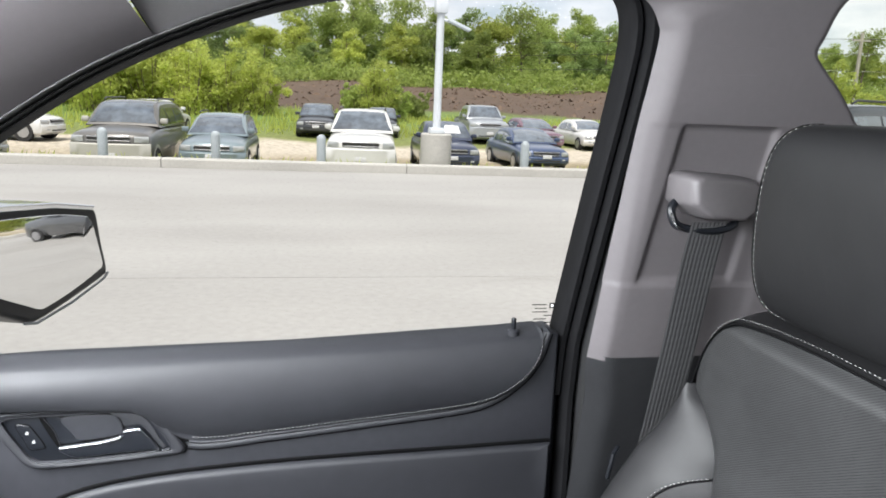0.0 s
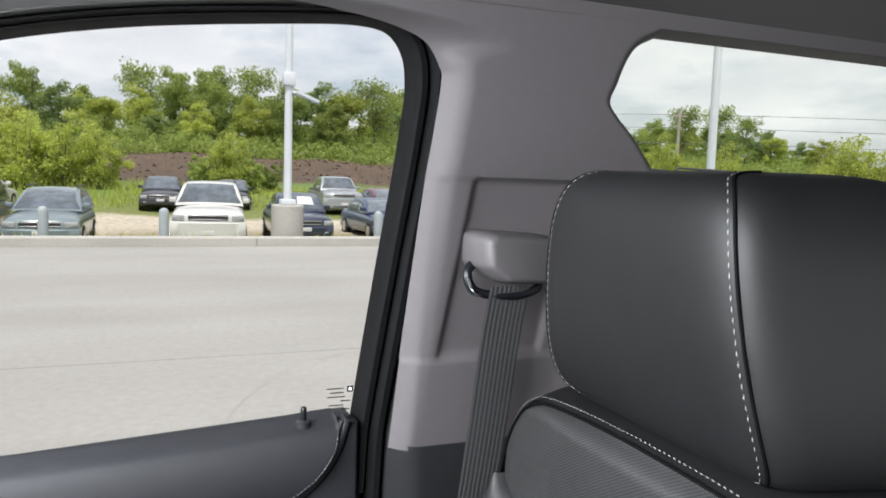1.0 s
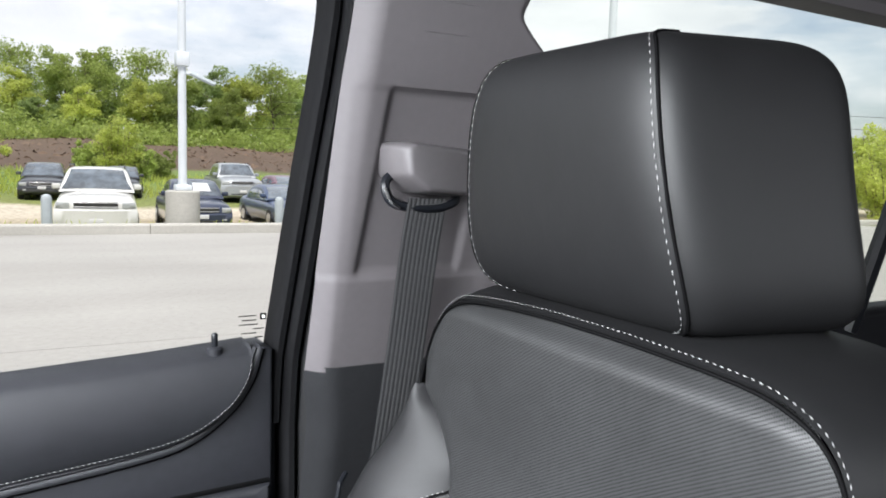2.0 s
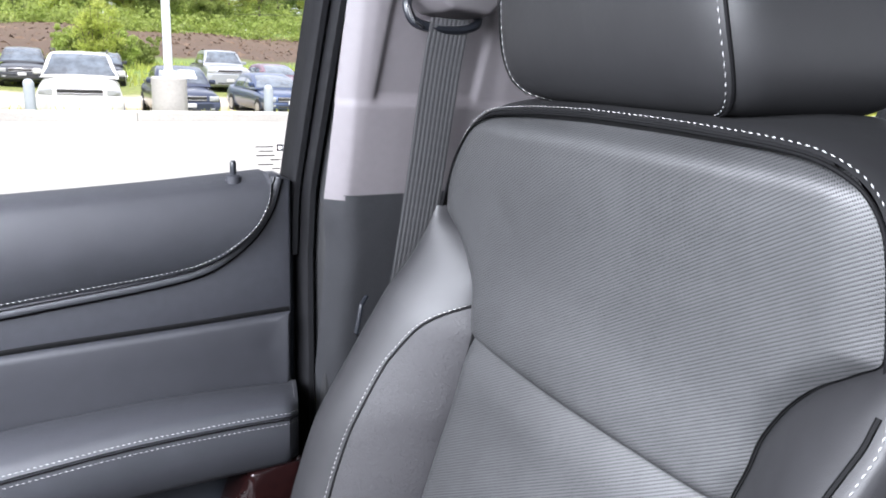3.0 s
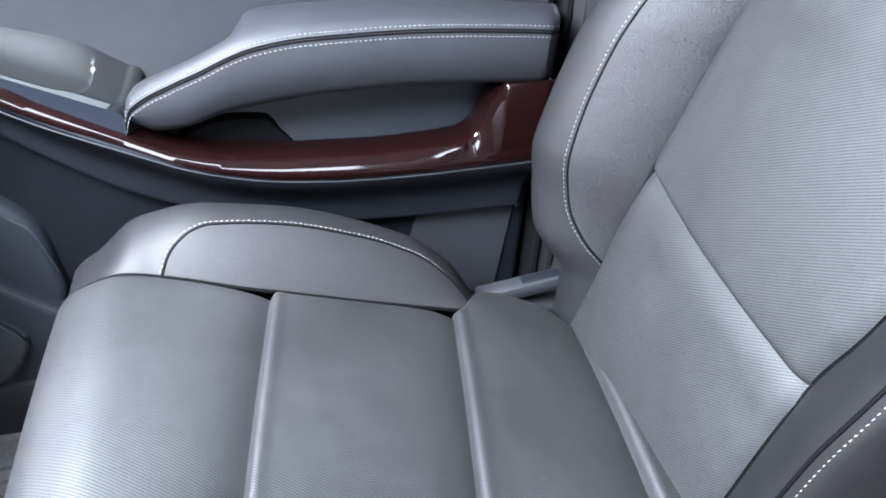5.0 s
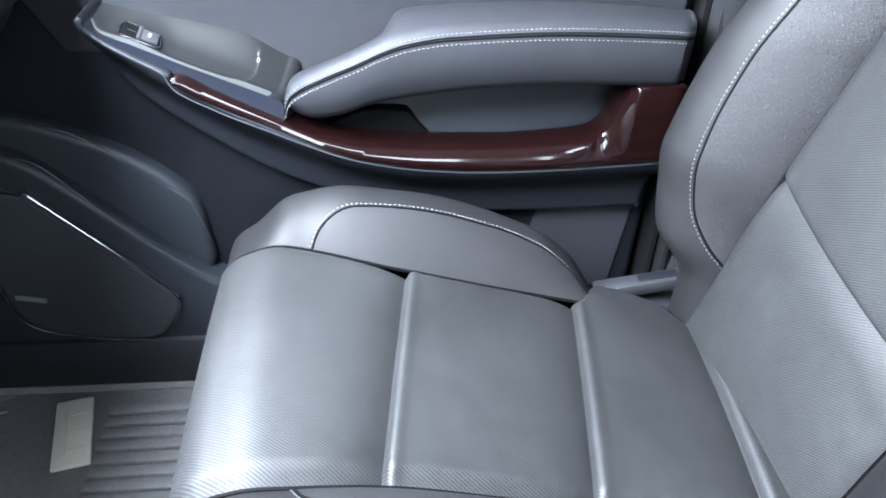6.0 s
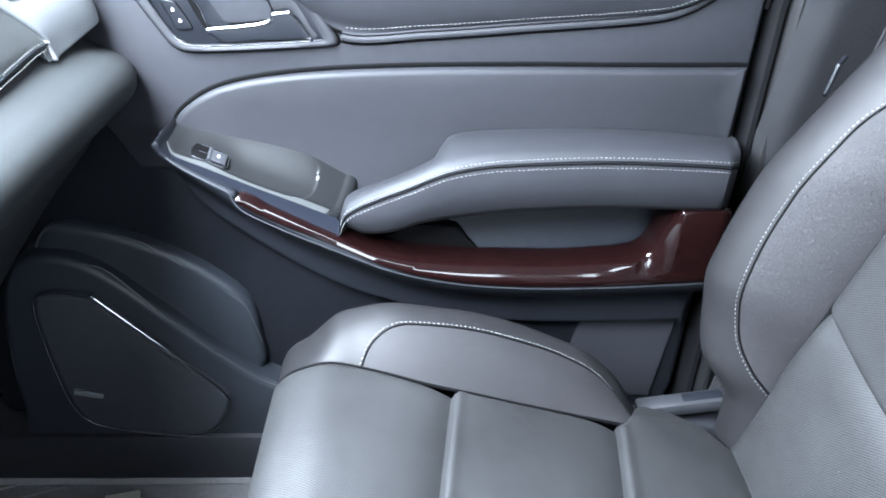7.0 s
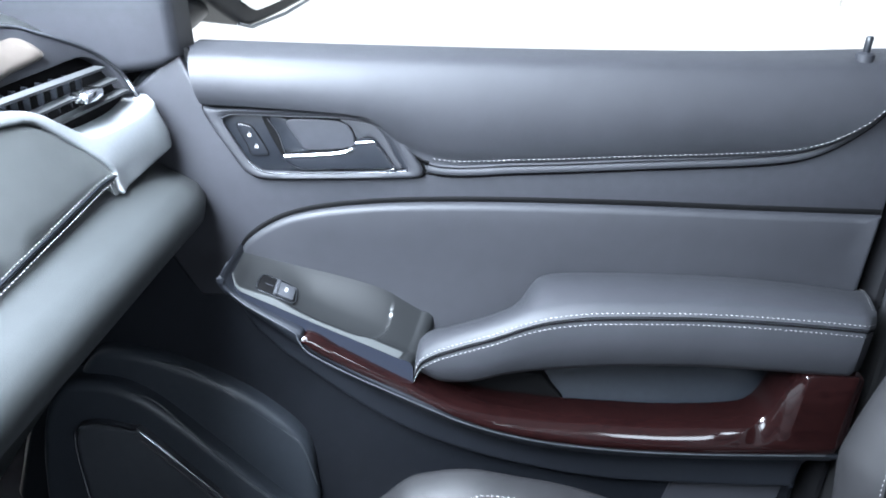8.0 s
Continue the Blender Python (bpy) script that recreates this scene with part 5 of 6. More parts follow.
# armrest, lofted along the door
ARM_TOP = [(-0.131, 0.950), (-0.128, 0.962), (-0.122, 0.971), (-0.08, 0.9965), (-0.05, 1.0115), (-0.02, 1.0270), (0.01, 1.0375), (0.06, 1.0460), (0.2, 1.053), (0.33, 1.050), (0.352, 1.046)]
ARM_BOT = [(-0.131, 0.946), (-0.128, 0.939), (-0.117, 0.932), (-0.103, 0.927), (-0.071, 0.932), (-0.029, 0.949), (0.032, 0.961), (0.1, 0.969), (0.2, 0.974), (0.352, 0.972)]


ARM_OUT = [(-0.131, 0.941), (-0.115, 0.954), (-0.092, 0.961), (-0.066, 0.973), (-0.041, 0.988), (-0.019, 1.004), (-0.010, 1.022), (0.0, 1.037), (0.020, 1.044), (0.106, 1.050), (0.19, 1.052), (0.27, 1.050), (0.335, 1.044), (0.352, 1.040)]


def arm_section(x):
    zt, zb = interp(x, ARM_TOP), interp(x, ARM_BOT)
    yi = 0.652 + 0.014 * smooth01((-0.02 - x) / 0.12) + 0.012 * smooth01((x - 0.335) / 0.016)
    zo = interp(x, ARM_OUT)
    h = zt - zb
    pts = [(0.75, zb + 0.01), (yi + 0.03, zb), (yi + 0.012, zb + 0.004), (yi + 0.003, zb + 0.014), (yi + 0.0, zb + h * 0.5), (yi, zt - 0.016), (yi + 0.0015, zt - 0.0105),
           (yi - 0.001, zt - 0.0075), (yi + 0.003, zt - 0.001), (yi + 0.012, zt + 0.004), (yi + 0.045, (zt * 0.6 + zo * 0.4) + 0.006), (yi + 0.072, zo + 0.005), (yi + 0.080, zo + 0.001), (yi + 0.084, zo - 0.006), (0.75, zo - 0.010)]
    tail = smooth01((x - 0.29) / 0.062)
    return [(x + tail * (0.30 * (y - yi) - 0.008), y, z) for y, z in pts]


xs = [-0.131 + 0.012 * k / 8 for k in range(8)] + [-0.119 + 0.471 * k / 60 for k in range(61)]
rest = part("armrest", ring_mesh([arm_section(x) for x in xs]), VINYL, door, "padded black leather armrest")
seam = [Vector(arm_section(x)[6]) for x in xs]
part("stitching", stitches([q + Vector((0, -0.0012, 0.0062)) for q in seam], normal=(0, -0.7, 0.7)), THREAD, rest)
part("stitching", stitches([Vector(q) + Vector((-0.0045, 0, 0.0012)) for q in arm_section(xs[-1])[8:13]], normal=(0, 0, 1)), THREAD, rest)
part("seam", tube([q + Vector((0, -0.0008, -0.0016)) for q in seam], 0.0011, 6), PRINT_SHADE_BLACK, rest)
part("stitching", stitches([q + Vector((0, -0.0018, -0.0062)) for q in seam], normal=(0, -1, 0)), THREAD, rest)

# wood trim with its upturned end
WOOD_HI = [(-0.2535, 0.982), (-0.2485, 0.9868), (-0.2132, 0.9680), (-0.1638, 0.9425), (-0.1131, 0.9180), (-0.0876, 0.9075), (-0.03, 0.8965), (0.05, 0.8920), (0.13, 0.8920), (0.20, 0.8965), (0.245, 0.9035), (0.260, 0.914), (0.271, 0.940), (0.281, 0.966), (0.290, 0.977), (0.345, 0.979), (0.352, 0.974)]
WOOD_LO = [(-0.2535, 0.978), (-0.2475, 0.9710), (-0.201, 0.9450), (-0.1509, 0.9225), (-0.1126, 0.9055), (-0.075, 0.890), (-0.03, 0.8775), (0.03, 0.868), (0.11, 0.864), (0.2, 0.866), (0.30, 0.8725), (0.342, 0.876), (0.352, 0.882)]


def wood_section(x):
    """An upper face that leans back, a crisp crest and an upright lower face."""
    hi, lo = interp(x, WOOD_HI), interp(x, WOOD_LO)
    k = 1 - smooth01((x - 0.19) / 0.07)
    yf = 0.656 + 0.006 * smooth01((-0.04 - x) / 0.12) + 0.006 * smooth01((x - 0.340) / 0.012)
    zc = lo + 0.40 * min(hi - lo, 0.036)
    yt = yf + (0.40 * k + 0.03) * (hi - zc) + 0.010 * smooth01((x - 0.235) / 0.025) * (1 - smooth01((x - 0.275) / 0.016))
    return [(x, y, z) for y, z in ((0.712, lo), (yf + 0.006, lo), (yf + 0.002, lo + 0.0012), (yf + 0.0006, lo + 0.003), (yf, zc - 0.0015), (yf + 0.0005, zc + 0.0006), (yf + (yt - yf) * 0.12, zc + (hi - zc) * 0.12),
                                   (yf + (yt - yf) * 0.6, zc + (hi - zc) * 0.6), (yt, hi - 0.0035), (yt + 0.0015, hi - 0.0012), (yt + 0.005, hi), (0.712, hi))]


wx = [-0.2535 + 0.4935 * k / 100 for k in range(101)] + [0.24 + 0.06 * k / 40 for k in range(1, 41)] + [0.30 + 0.052 * k / 12 for k in range(1, 13)]
part("wood_trim", ring_mesh([wood_section(x) for x in wx]), WOOD, door, "glossy dark red burl wood strip")

# thin pale line round the pod and under the wood: painted light on the shell's lip
edge_line = [(-0.3395, 0.700, 1.050), (-0.3400, 0.684, 1.0435), (-0.3335, 0.672, 1.0335), (-0.312, 0.664, 1.0195), (-0.282, 0.661, 1.0035), (-0.2600, 0.660, 0.9905), (-0.2555, 0.660, 0.9800)] + [(x, 0.6595, interp(x, WOOD_LO) - 0.0022) for x in (-0.243, -0.20, -0.15, -0.11, -0.075, -0.03, 0.03, 0.11, 0.2, 0.30, 0.335)]
PALE = mat("pale_edge_grey", (0.022, 0.024, 0.028), 0.45, var=0.06)
part("lit_lip", tube(curve(edge_line, 6), 0.0008, 8), PALE, door, "thin pale line painted as light caught on the shell's lip")

# pocket behind the wood, under the armrest
part("pocket", ring_mesh([[(x, 0.745, 0.98), (x, 0.735, 0.92), (x, 0.72, 0.885), (x, 0.675, 0.88)] for x in (-0.05, 0.0, 0.1, 0.2, 0.30, 0.345)], False, False), mat("hollow_plastic", (0.0100, 0.0114, 0.0142), 0.42, var=0.15, big=6, fine=90, bump=0.2, bump_scale=900, spec=0.08), door)
part("pocket_mouth_shade", slab(flat_curve([(-0.090, 0.890), (-0.086, 0.898), (-0.055, 0.914), (-0.031, 0.921), (0.010, 0.920), (0.021, 0.914), (0.028, 0.905), (0.042, 0.880), (-0.05, 0.876)], 5), 0.716, 0.74, 0.004), PRINT_SHADE_BLACK, door, "black slab painted as the shade in the pull pocket's opening")

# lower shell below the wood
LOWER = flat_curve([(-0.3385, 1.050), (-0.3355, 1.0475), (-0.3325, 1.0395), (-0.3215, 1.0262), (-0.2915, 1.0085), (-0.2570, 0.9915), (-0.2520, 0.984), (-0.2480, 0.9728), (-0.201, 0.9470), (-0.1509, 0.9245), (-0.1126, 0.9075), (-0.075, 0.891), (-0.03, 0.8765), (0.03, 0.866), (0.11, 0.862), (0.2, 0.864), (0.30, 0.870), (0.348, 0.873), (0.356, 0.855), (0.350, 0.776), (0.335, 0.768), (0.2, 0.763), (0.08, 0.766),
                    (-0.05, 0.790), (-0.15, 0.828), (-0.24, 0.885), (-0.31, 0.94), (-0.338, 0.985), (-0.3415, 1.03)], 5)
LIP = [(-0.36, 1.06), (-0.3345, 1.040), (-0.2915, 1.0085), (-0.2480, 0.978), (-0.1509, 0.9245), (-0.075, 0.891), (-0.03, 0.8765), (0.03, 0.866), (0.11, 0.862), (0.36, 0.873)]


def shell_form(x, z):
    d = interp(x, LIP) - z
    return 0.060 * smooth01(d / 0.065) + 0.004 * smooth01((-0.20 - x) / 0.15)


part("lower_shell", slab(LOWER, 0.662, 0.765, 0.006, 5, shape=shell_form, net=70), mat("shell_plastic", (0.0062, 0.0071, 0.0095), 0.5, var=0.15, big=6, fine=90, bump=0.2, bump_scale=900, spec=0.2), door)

part("jamb_cover", slab([(0.216, 0.775), (0.357, 0.775), (0.341, 0.60), (0.29, 0.60), (0.202, 0.70)], 0.752, 0.77, 0.003), mat("jamb_plastic", (0.0155, 0.0160, 0.0195), 0.5, var=0.1, fine=120), door, "grey lower door cover")
# speaker housing at the foot of the door
POCKET = flat_curve([(-0.47, 0.898), (-0.40, 0.876), (-0.33, 0.840), (-0.272, 0.785), (-0.258, 0.72), (-0.262, 0.66), (-0.35, 0.64), (-0.50, 0.66), (-0.56, 0.80), (-0.53, 0.89)], 6)
part("pocket_back", slab(POCKET, 0.735, 0.77, 0.012, 4), PLASTIC_LOW, door, "dark hollow of the door pocket")
HOUSE = flat_curve([(-0.52, 0.868), (-0.46, 0.850), (-0.385, 0.783), (-0.30, 0.700), (-0.245, 0.656), (-0.19, 0.640), (-0.10, 0.632), (-0.09, 0.56), (-0.26, 0.535), (-0.58, 0.535), (-0.61, 0.60), (-0.60, 0.76), (-0.57, 0.85)], 6)
part("map_pocket", slab(HOUSE, 0.712, 0.77, 0.012, 5), PLASTIC_LOW, door, "dark moulded door pocket")
GRILLE = flat_curve([(-0.475, 0.812), (-0.458, 0.806), (-0.38, 0.722), (-0.318, 0.655), (-0.304, 0.632), (-0.316, 0.598), (-0.350, 0.564), (-0.42, 0.566), (-0.505, 0.586), (-0.532, 0.63), (-0.544, 0.72), (-0.545, 0.80), (-0.52, 0.818)], 6)
grille = part("speaker_grille", slab(GRILLE, 0.700, 0.73, 0.008, 4), mat("speaker_mesh", (0.022, 0.024, 0.028), 0.6, bump=0.5, bump_scale=900, spec=0.12), door, "black perforated speaker grille")
part("grille_rim", tube([(x, 0.7015, z) for x, z in GRILLE + GRILLE[:1]], 0.0009, 6, False), DARK_CHROME, grille)
part("bright_line", tube([(-0.462, 0.6985, 0.812), (-0.38, 0.6985, 0.728), (-0.315, 0.6985, 0.658), (-0.303, 0.699, 0.634)], 0.0010, 6), DARK_CHROME, grille)
part("second_line", tube([(-0.462, 0.6985, 0.800), (-0.38, 0.6985, 0.714), (-0.325, 0.6985, 0.655)], 0.0022, 6), PLASTIC, grille)
for lip, y in (((-0.4729, 0.8572), (-0.4469, 0.8488), (-0.4121, 0.8117), (-0.351, 0.7406), (-0.282, 0.6803), (-0.2448, 0.6537), (-0.2207, 0.6513)), 0.7135), (((-0.4526, 0.8913), (-0.4002, 0.877), (-0.3377, 0.8289), (-0.2914, 0.7932), (-0.2718, 0.77), (-0.2554, 0.7118)), 0.7365):
    part("pocket_lip", tube(curve([(x, y, z) for x, z in lip], 6), lambda u: 0.0007 + 0.0009 * math.sin(u * math.pi), 8), PALE, door)
bd = box((-0.020, -0.002, -0.0045), (0.020, 0.002, 0.0045), 0.001)
bmesh.ops.transform(bd, matrix=pose(-0.502, 0.699, 0.6465, 0, 12, 0), verts=bd.verts)
part("badge", bd, SILVER, grille, "small plain silver badge")

# lock pin with its collar
pin = part("lock_pin", tube([(0.30, 0.752, 1.29), (0.30, 0.752, 1.308), (0.30, 0.752, 1.314), (0.30, 0.752, 1.316)], lambda u: 0.0036 if u < 0.9 else 0.0024, 14), BLACK, door, "black door lock pin")
part("collar", tube([(0.30, 0.752, 1.288), (0.30, 0.752, 1.2985), (0.30, 0.752, 1.3005)], lambda u: 0.0088 if u < 0.8 else 0.0066, 20), PLASTIC, pin)

# sail panel in the front corner of the window
SAIL = [(-0.386, 1.258), (-0.392, 1.34), (-0.405, 1.462), (-0.47, 1.42), (-0.62, 1.29), (-0.60, 1.24), (-0.45, 1.235), (-0.405, 1.245)]
part("sail_panel", slab(SAIL, 0.738, 0.79, 0.012, 4), PLASTIC, door, "dark triangular mirror cover")

# printed glass marks in the rear lower corner of the window: unreadable bars
marks = thing("window_marking", (0.36, 0.78, 1.33), "small black printed mark in the corner of the glass", "marking")
part("square", box((0.357, 0.7715, 1.3235), (0.3645, 0.7718, 1.331)), PRINT_SHADE_BLACK, marks, smooth=False)
part("square_inner", box((0.359, 0.7708, 1.3255), (0.3625, 0.7712, 1.329)), mat("print_white", (0.75, 0.75, 0.75), 0.6), marks, smooth=False)
for k, (w, o) in enumerate(((0.030, 0.012), (0.024, 0.012), (0.032, 0.010), (0.018, 0.003), (0.026, 0.012), (0.014, 0.004))):
    zz = 1.3285 - 0.0052 * k
    x1 = 0.3645 - o
    w *= 0.7
    part("line_of_print", box((x1 - w, 0.7715, zz - 0.0006), (x1, 0.7718, zz + 0.0006)), PRINT_SHADE_BLACK, marks, smooth=False)

# ---- the front passenger seat ----
SEAT_Y = 0.355
seat = thing("passenger_seat", (0.15, SEAT_Y, 0.45), "black perforated leather front passenger seat with pale stitching", "car seat")

BACK_X = [(0.74, 0.332), (0.80, 0.347), (0.85, 0.359), (0.952, 0.386), (1.06, 0.419), (1.13, 0.439), (1.19, 0.4525), (1.24, 0.459), (1.30, 0.461), (1.36, 0.458), (1.40, 0.455), (1.43, 0.455)]


def back_x(z):
    return interp(z, BACK_X)


def half(z):
    """Half the width of the middle of the backrest towards the door: narrow between the bolsters, wide over the shoulders."""
    return interp(z, [(0.74, 0.138), (0.83, 0.136), (0.87, 0.138), (0.95, 0.134), (1.06, 0.134), (1.10, 0.132), (1.175, 0.132), (1.203, 0.139), (1.224, 0.1444), (1.246, 0.1576), (1.27, 0.180), (1.291, 0.205),
                      (1.317, 0.2035), (1.346, 0.187), (1.371, 0.163), (1.386, 0.138), (1.396, 0.112)])


def full(z):
    return interp(z, [(0.74, 0.190), (0.80, 0.194), (0.85, 0.2254), (0.90, 0.2512), (0.95, 0.2662), (1.05, 0.2787), (1.15, 0.2687), (1.2, 0.2591), (1.24, 0.241), (1.291, 0.2105), (1.36, 0.19)])


def near_half(z):
    """The same on the side of the gear console."""
    return interp(z, [(0.74, 0.147), (0.86, 0.146), (0.92, 0.147), (0.976, 0.157), (1.05, 0.164), (1.10, 0.169), (1.17, 0.172), (1.20, 0.178), (1.215, 0.180), (1.24, 0.190), (1.262, 0.206), (1.28, 0.228), (1.291, 0.240),
                      (1.315, 0.2375), (1.343, 0.233), (1.363, 0.227), (1.379, 0.215), (1.389, 0.198), (1.396, 0.172)])


def near_full(z):
    return interp(z, [(0.74, 0.235), (0.90, 0.248), (0.98, 0.253), (1.04, 0.258), (1.10, 0.266), (1.16, 0.274), (1.207, 0.280), (1.25, 0.284), (1.291, 0.262)])


def bolster_rise(z):
    return interp(z, [(0.74, -0.003), (0.80, 0.013), (0.85, 0.056), (0.90, 0.0714), (0.95, 0.084), (1.05, 0.0816), (1.15, 0.0595), (1.2, 0.0423), (1.24, 0.0216), (1.291, 0.0017)])


def near_rise(z):
    return interp(z, [(0.74, 0.030), (0.85, 0.038), (0.95, 0.043), (1.16, 0.041), (1.21, 0.034), (1.25, 0.020), (1.291, 0.002)])


def back_mid(u, v):
    zg = 0.74 + v * 0.656
    s = u * 2 - 1
    # both cross seams climb towards the door
    z = zg + 0.0055 * s * math.exp(-((zg - 1.173) / 0.07) ** 2) + 0.018 * s * math.exp(-((zg - 0.935) / 0.08) ** 2)
    h = half(z) if s > 0 else near_half(z)
    # soft cushioning: pillows between the seams, rolled edge at the top
    low = 1 - smooth01((zg - 1.19) / 0.08)
    x = back_x(z) - 0.008 * (1 - s * s) * (0.3 + 0.7 * low)
    x += 0.006 * (max(0, abs(s) - 0.88) / 0.12) ** 2
    for zc, depth in ((1.173, 0.0075), (0.935, 0.0075)):
        x += depth * math.exp(-(zc - zg) / 0.020 if zg < zc else -(zg - zc) / 0.003)
    x -= 0.0012 * math.exp(-((zg - 1.145) / 0.02) ** 2) + 0.0012 * math.exp(-((zg - 0.915) / 0.02) ** 2)
    x += 0.016 * smooth01((z - 1.368) / 0.028) ** 2
    return (x, SEAT_Y + s * h, z)


back = part("backrest", sheet(back_mid, 64, 380, flat=(1, 2)), PERF, seat, "perforated black leather backrest")


def bolster(side):
    def fn(u, v):
        z = 0.74 + v * 0.551
        a, b, rise = (half(z), full(z), bolster_rise(z)) if side > 0 else (near_half(z), near_full(z), near_rise(z))
        x0 = back_x(z) + 0.012
        w = max(0.004, b - a)
        # from the inner seam over the crest and round to the back
        if u < 0.5:
            s = u / 0.5
            y = a + w * (0.72 * s)
            x = x0 - (rise + 0.014) * math.sin(s * math.pi / 2) ** 0.8
        else:
            s = (u - 0.5) / 0.5
            y = a + w * (0.72 + 0.28 * math.sin(s * math.pi / 2))
            x = x0 - (rise + 0.014) + (rise + 0.11) * (1 - math.cos(s * math.pi / 2))
        return (x, SEAT_Y + side * y, z)
    return fn


def on_bolster(fn, u, z, out):
    """A point just proud of the bolster's skin."""
    v = (z - 0.74) / 0.551
    p = Vector(fn(u, v))
    n = (Vector(fn(u + 0.01, v)) - p).cross(Vector(fn(u, v + 0.01)) - p).normalized()
    return p + (n if n.x < 0 else -n) * out


BOLSTER_SEAM = [(0.829, 0.0), (0.853, 0.105), (0.883, 0.195), (0.914, 0.235), (0.955, 0.258), (1.0, 0.275), (1.05, 0.278), (1.10, 0.276), (1.135, 0.268), (1.156, 0.240), (1.178, 0.195), (1.192, 0.115), (1.203, 0.01)]
for side in (1, -1):
    fn = bolster(side)
    bo = part("side_bolster", sheet(fn, 44, 90, scale=(0.25, 0.65)), LEATHER_BOLSTER, back, "grained leather side bolster")
    part("piping", tube([Vector(fn(0.0, k / 70)) + Vector((-0.0022, 0, 0)) for k in range(71)], 0.0019, 6), PRINT_SHADE_BLACK, bo)
    if side > 0:
        # curved stitched seam over the face of the bolster, round a coarser panel
        way = curve([(z, u, 0) for z, u in BOLSTER_SEAM], 8)
        part("grained_panel", sheet(lambda u, v: on_bolster(fn, 0.008 + u * max(0.0, interp(0.831 + 0.370 * v, BOLSTER_SEAM) - 0.008), 0.831 + 0.370 * v, 0.0005), 24, 60), LEATHER_GRAIN, bo, "coarser grained panel inside the seam")
        part("seam", tube([on_bolster(fn, max(0.0, q.y), q.x, 0.0002) for q in way], 0.0015, 6), PRINT_SHADE_BLACK, bo)
        part("stitching", stitches([on_bolster(fn, max(0.0, q.y + 0.017), q.x, 0.0005) for q in way], normal=(-1, 0.3, 0)), THREAD, bo)
    else:
        # crest seam, with the stitches on its outer side
        zs = [0.80 + 0.47 * k / 80 for k in range(81)]
        part("seam", tube([on_bolster(fn, 0.44, z, 0.0002) for z in zs], 0.0018, 6), PRINT_SHADE_BLACK, bo)
        part("stitching", stitches([on_bolster(fn, 0.50, z, 0.0005) for z in zs], normal=(-1, -0.3, 0)), THREAD, bo)

# upper border of the backrest: a stitched seam over the top and down both shoulders, with a rolled side behind it
SHOULDER_FAR = [(0.0, 1.4008), (0.0596, 1.3986), (0.1105, 1.394), (0.134, 1.388), (0.160, 1.3725), (0.183, 1.347), (0.199, 1.316), (0.2085, 1.2905), (0.217, 1.25), (0.222, 1.20)]
SHOULDER_NEAR = [(0.0, 1.4010), (0.07, 1.4005), (0.119, 1.399), (0.160, 1.397), (0.1894, 1.3936), (0.2094, 1.3867), (0.2221, 1.3776), (0.2319, 1.3623), (0.2369, 1.3432), (0.2413, 1.3148), (0.2453, 1.2865), (0.249, 1.25), (0.252, 1.20)]


def border(side):
    return [(q.x * side, q.y) for q in curve([(a, b, 0) for a, b in (SHOULDER_FAR if side > 0 else SHOULDER_NEAR)], 6)]


OUTER = [p for p in border(1)[::-1]] + border(-1)[1:]


def roll(u, v):
    k = u * (len(OUTER) - 1)
    i = min(int(k), len(OUTER) - 2)
    a, b = Vector(OUTER[i]), Vector(OUTER[i + 1])
    q = a.lerp(b, k - i)
    d = (b - a).normalized()
    n = Vector((d.y, -d.x))
    if n.y < -0.2 or n.dot(q - Vector((0, 1.2))) < 0:
        n = -n
    ang = v * math.pi * 0.62
    c = q + n * (0.014 * math.sin(ang))
    return (back_x(q.y) + 0.003 + 0.11 * v ** 1.3, SEAT_Y + c.x, c.y)


def gusset(u, v):
    """The hollow between the panel and the stitched seam over its top."""
    y = -0.200 + 0.335 * u
    z1 = interp(y, [(-a, b) for a, b in SHOULDER_NEAR[:6]][::-1] + SHOULDER_FAR[1:5])
    z = 1.372 + (z1 - 1.372) * v
    return (back_x(z) + 0.020 - 0.016 * smooth01((v - 0.45) / 0.55), SEAT_Y + y, z)


part("top_gusset", sheet(gusset, 60, 10), LEATHER, back)
part("shoulder_roll", sheet(roll, 124, 12), LEATHER, back, "smooth leather sides of the backrest")
edge = [Vector(roll(k / 140, 0.0)) + Vector((-0.001, 0, -0.003)) for k in range(141)]
part("piping", tube(edge, 0.0014, 8), PRINT_SHADE_BLACK, back)
part("stitching", stitches([Vector(roll(k / 140, 0.05)) + Vector((-0.001, 0, 0.0012)) for k in range(141)], normal=(-1, 0, 0.6)), THREAD, back)
part("back_shell", sheet(lambda u, v: (back_x(0.72 + v * 0.67) + 0.125 - 0.02 * math.cos((u - 0.5) * 3.1), SEAT_Y + (u - 0.5) * 2 * full(0.72 + v * 0.67) * 0.98, 0.72 + v * 0.67), 12, 16), PLASTIC, back, "hard black back shell")

# headrest
def head(u, v):
    """A padded wedge, narrow in front and wide behind: u goes round, v climbs."""
    b, a = (v - 0.5) * math.pi, u * 2 * math.pi
    sg = lambda q, e: math.copysign(abs(q) ** e, q)
    cz = max(0.0, math.cos(b)) ** 0.30
    sx, sy, q = sg(-math.cos(a), 0.268), sg(math.sin(a), 0.268), sg(math.sin(b), 0.38)
    front, rear = 0.1166 - 0.0156 * q, 0.1626 - 0.013 * q
    w = rear + (front - rear) * (1 - cz * sx) / 2
    return (0.4978 + 0.0644 * cz * sx - 0.0106 * q + 0.012 * q * q, 0.3372 + w * cz * sy, 1.501 + 0.0958 * q)


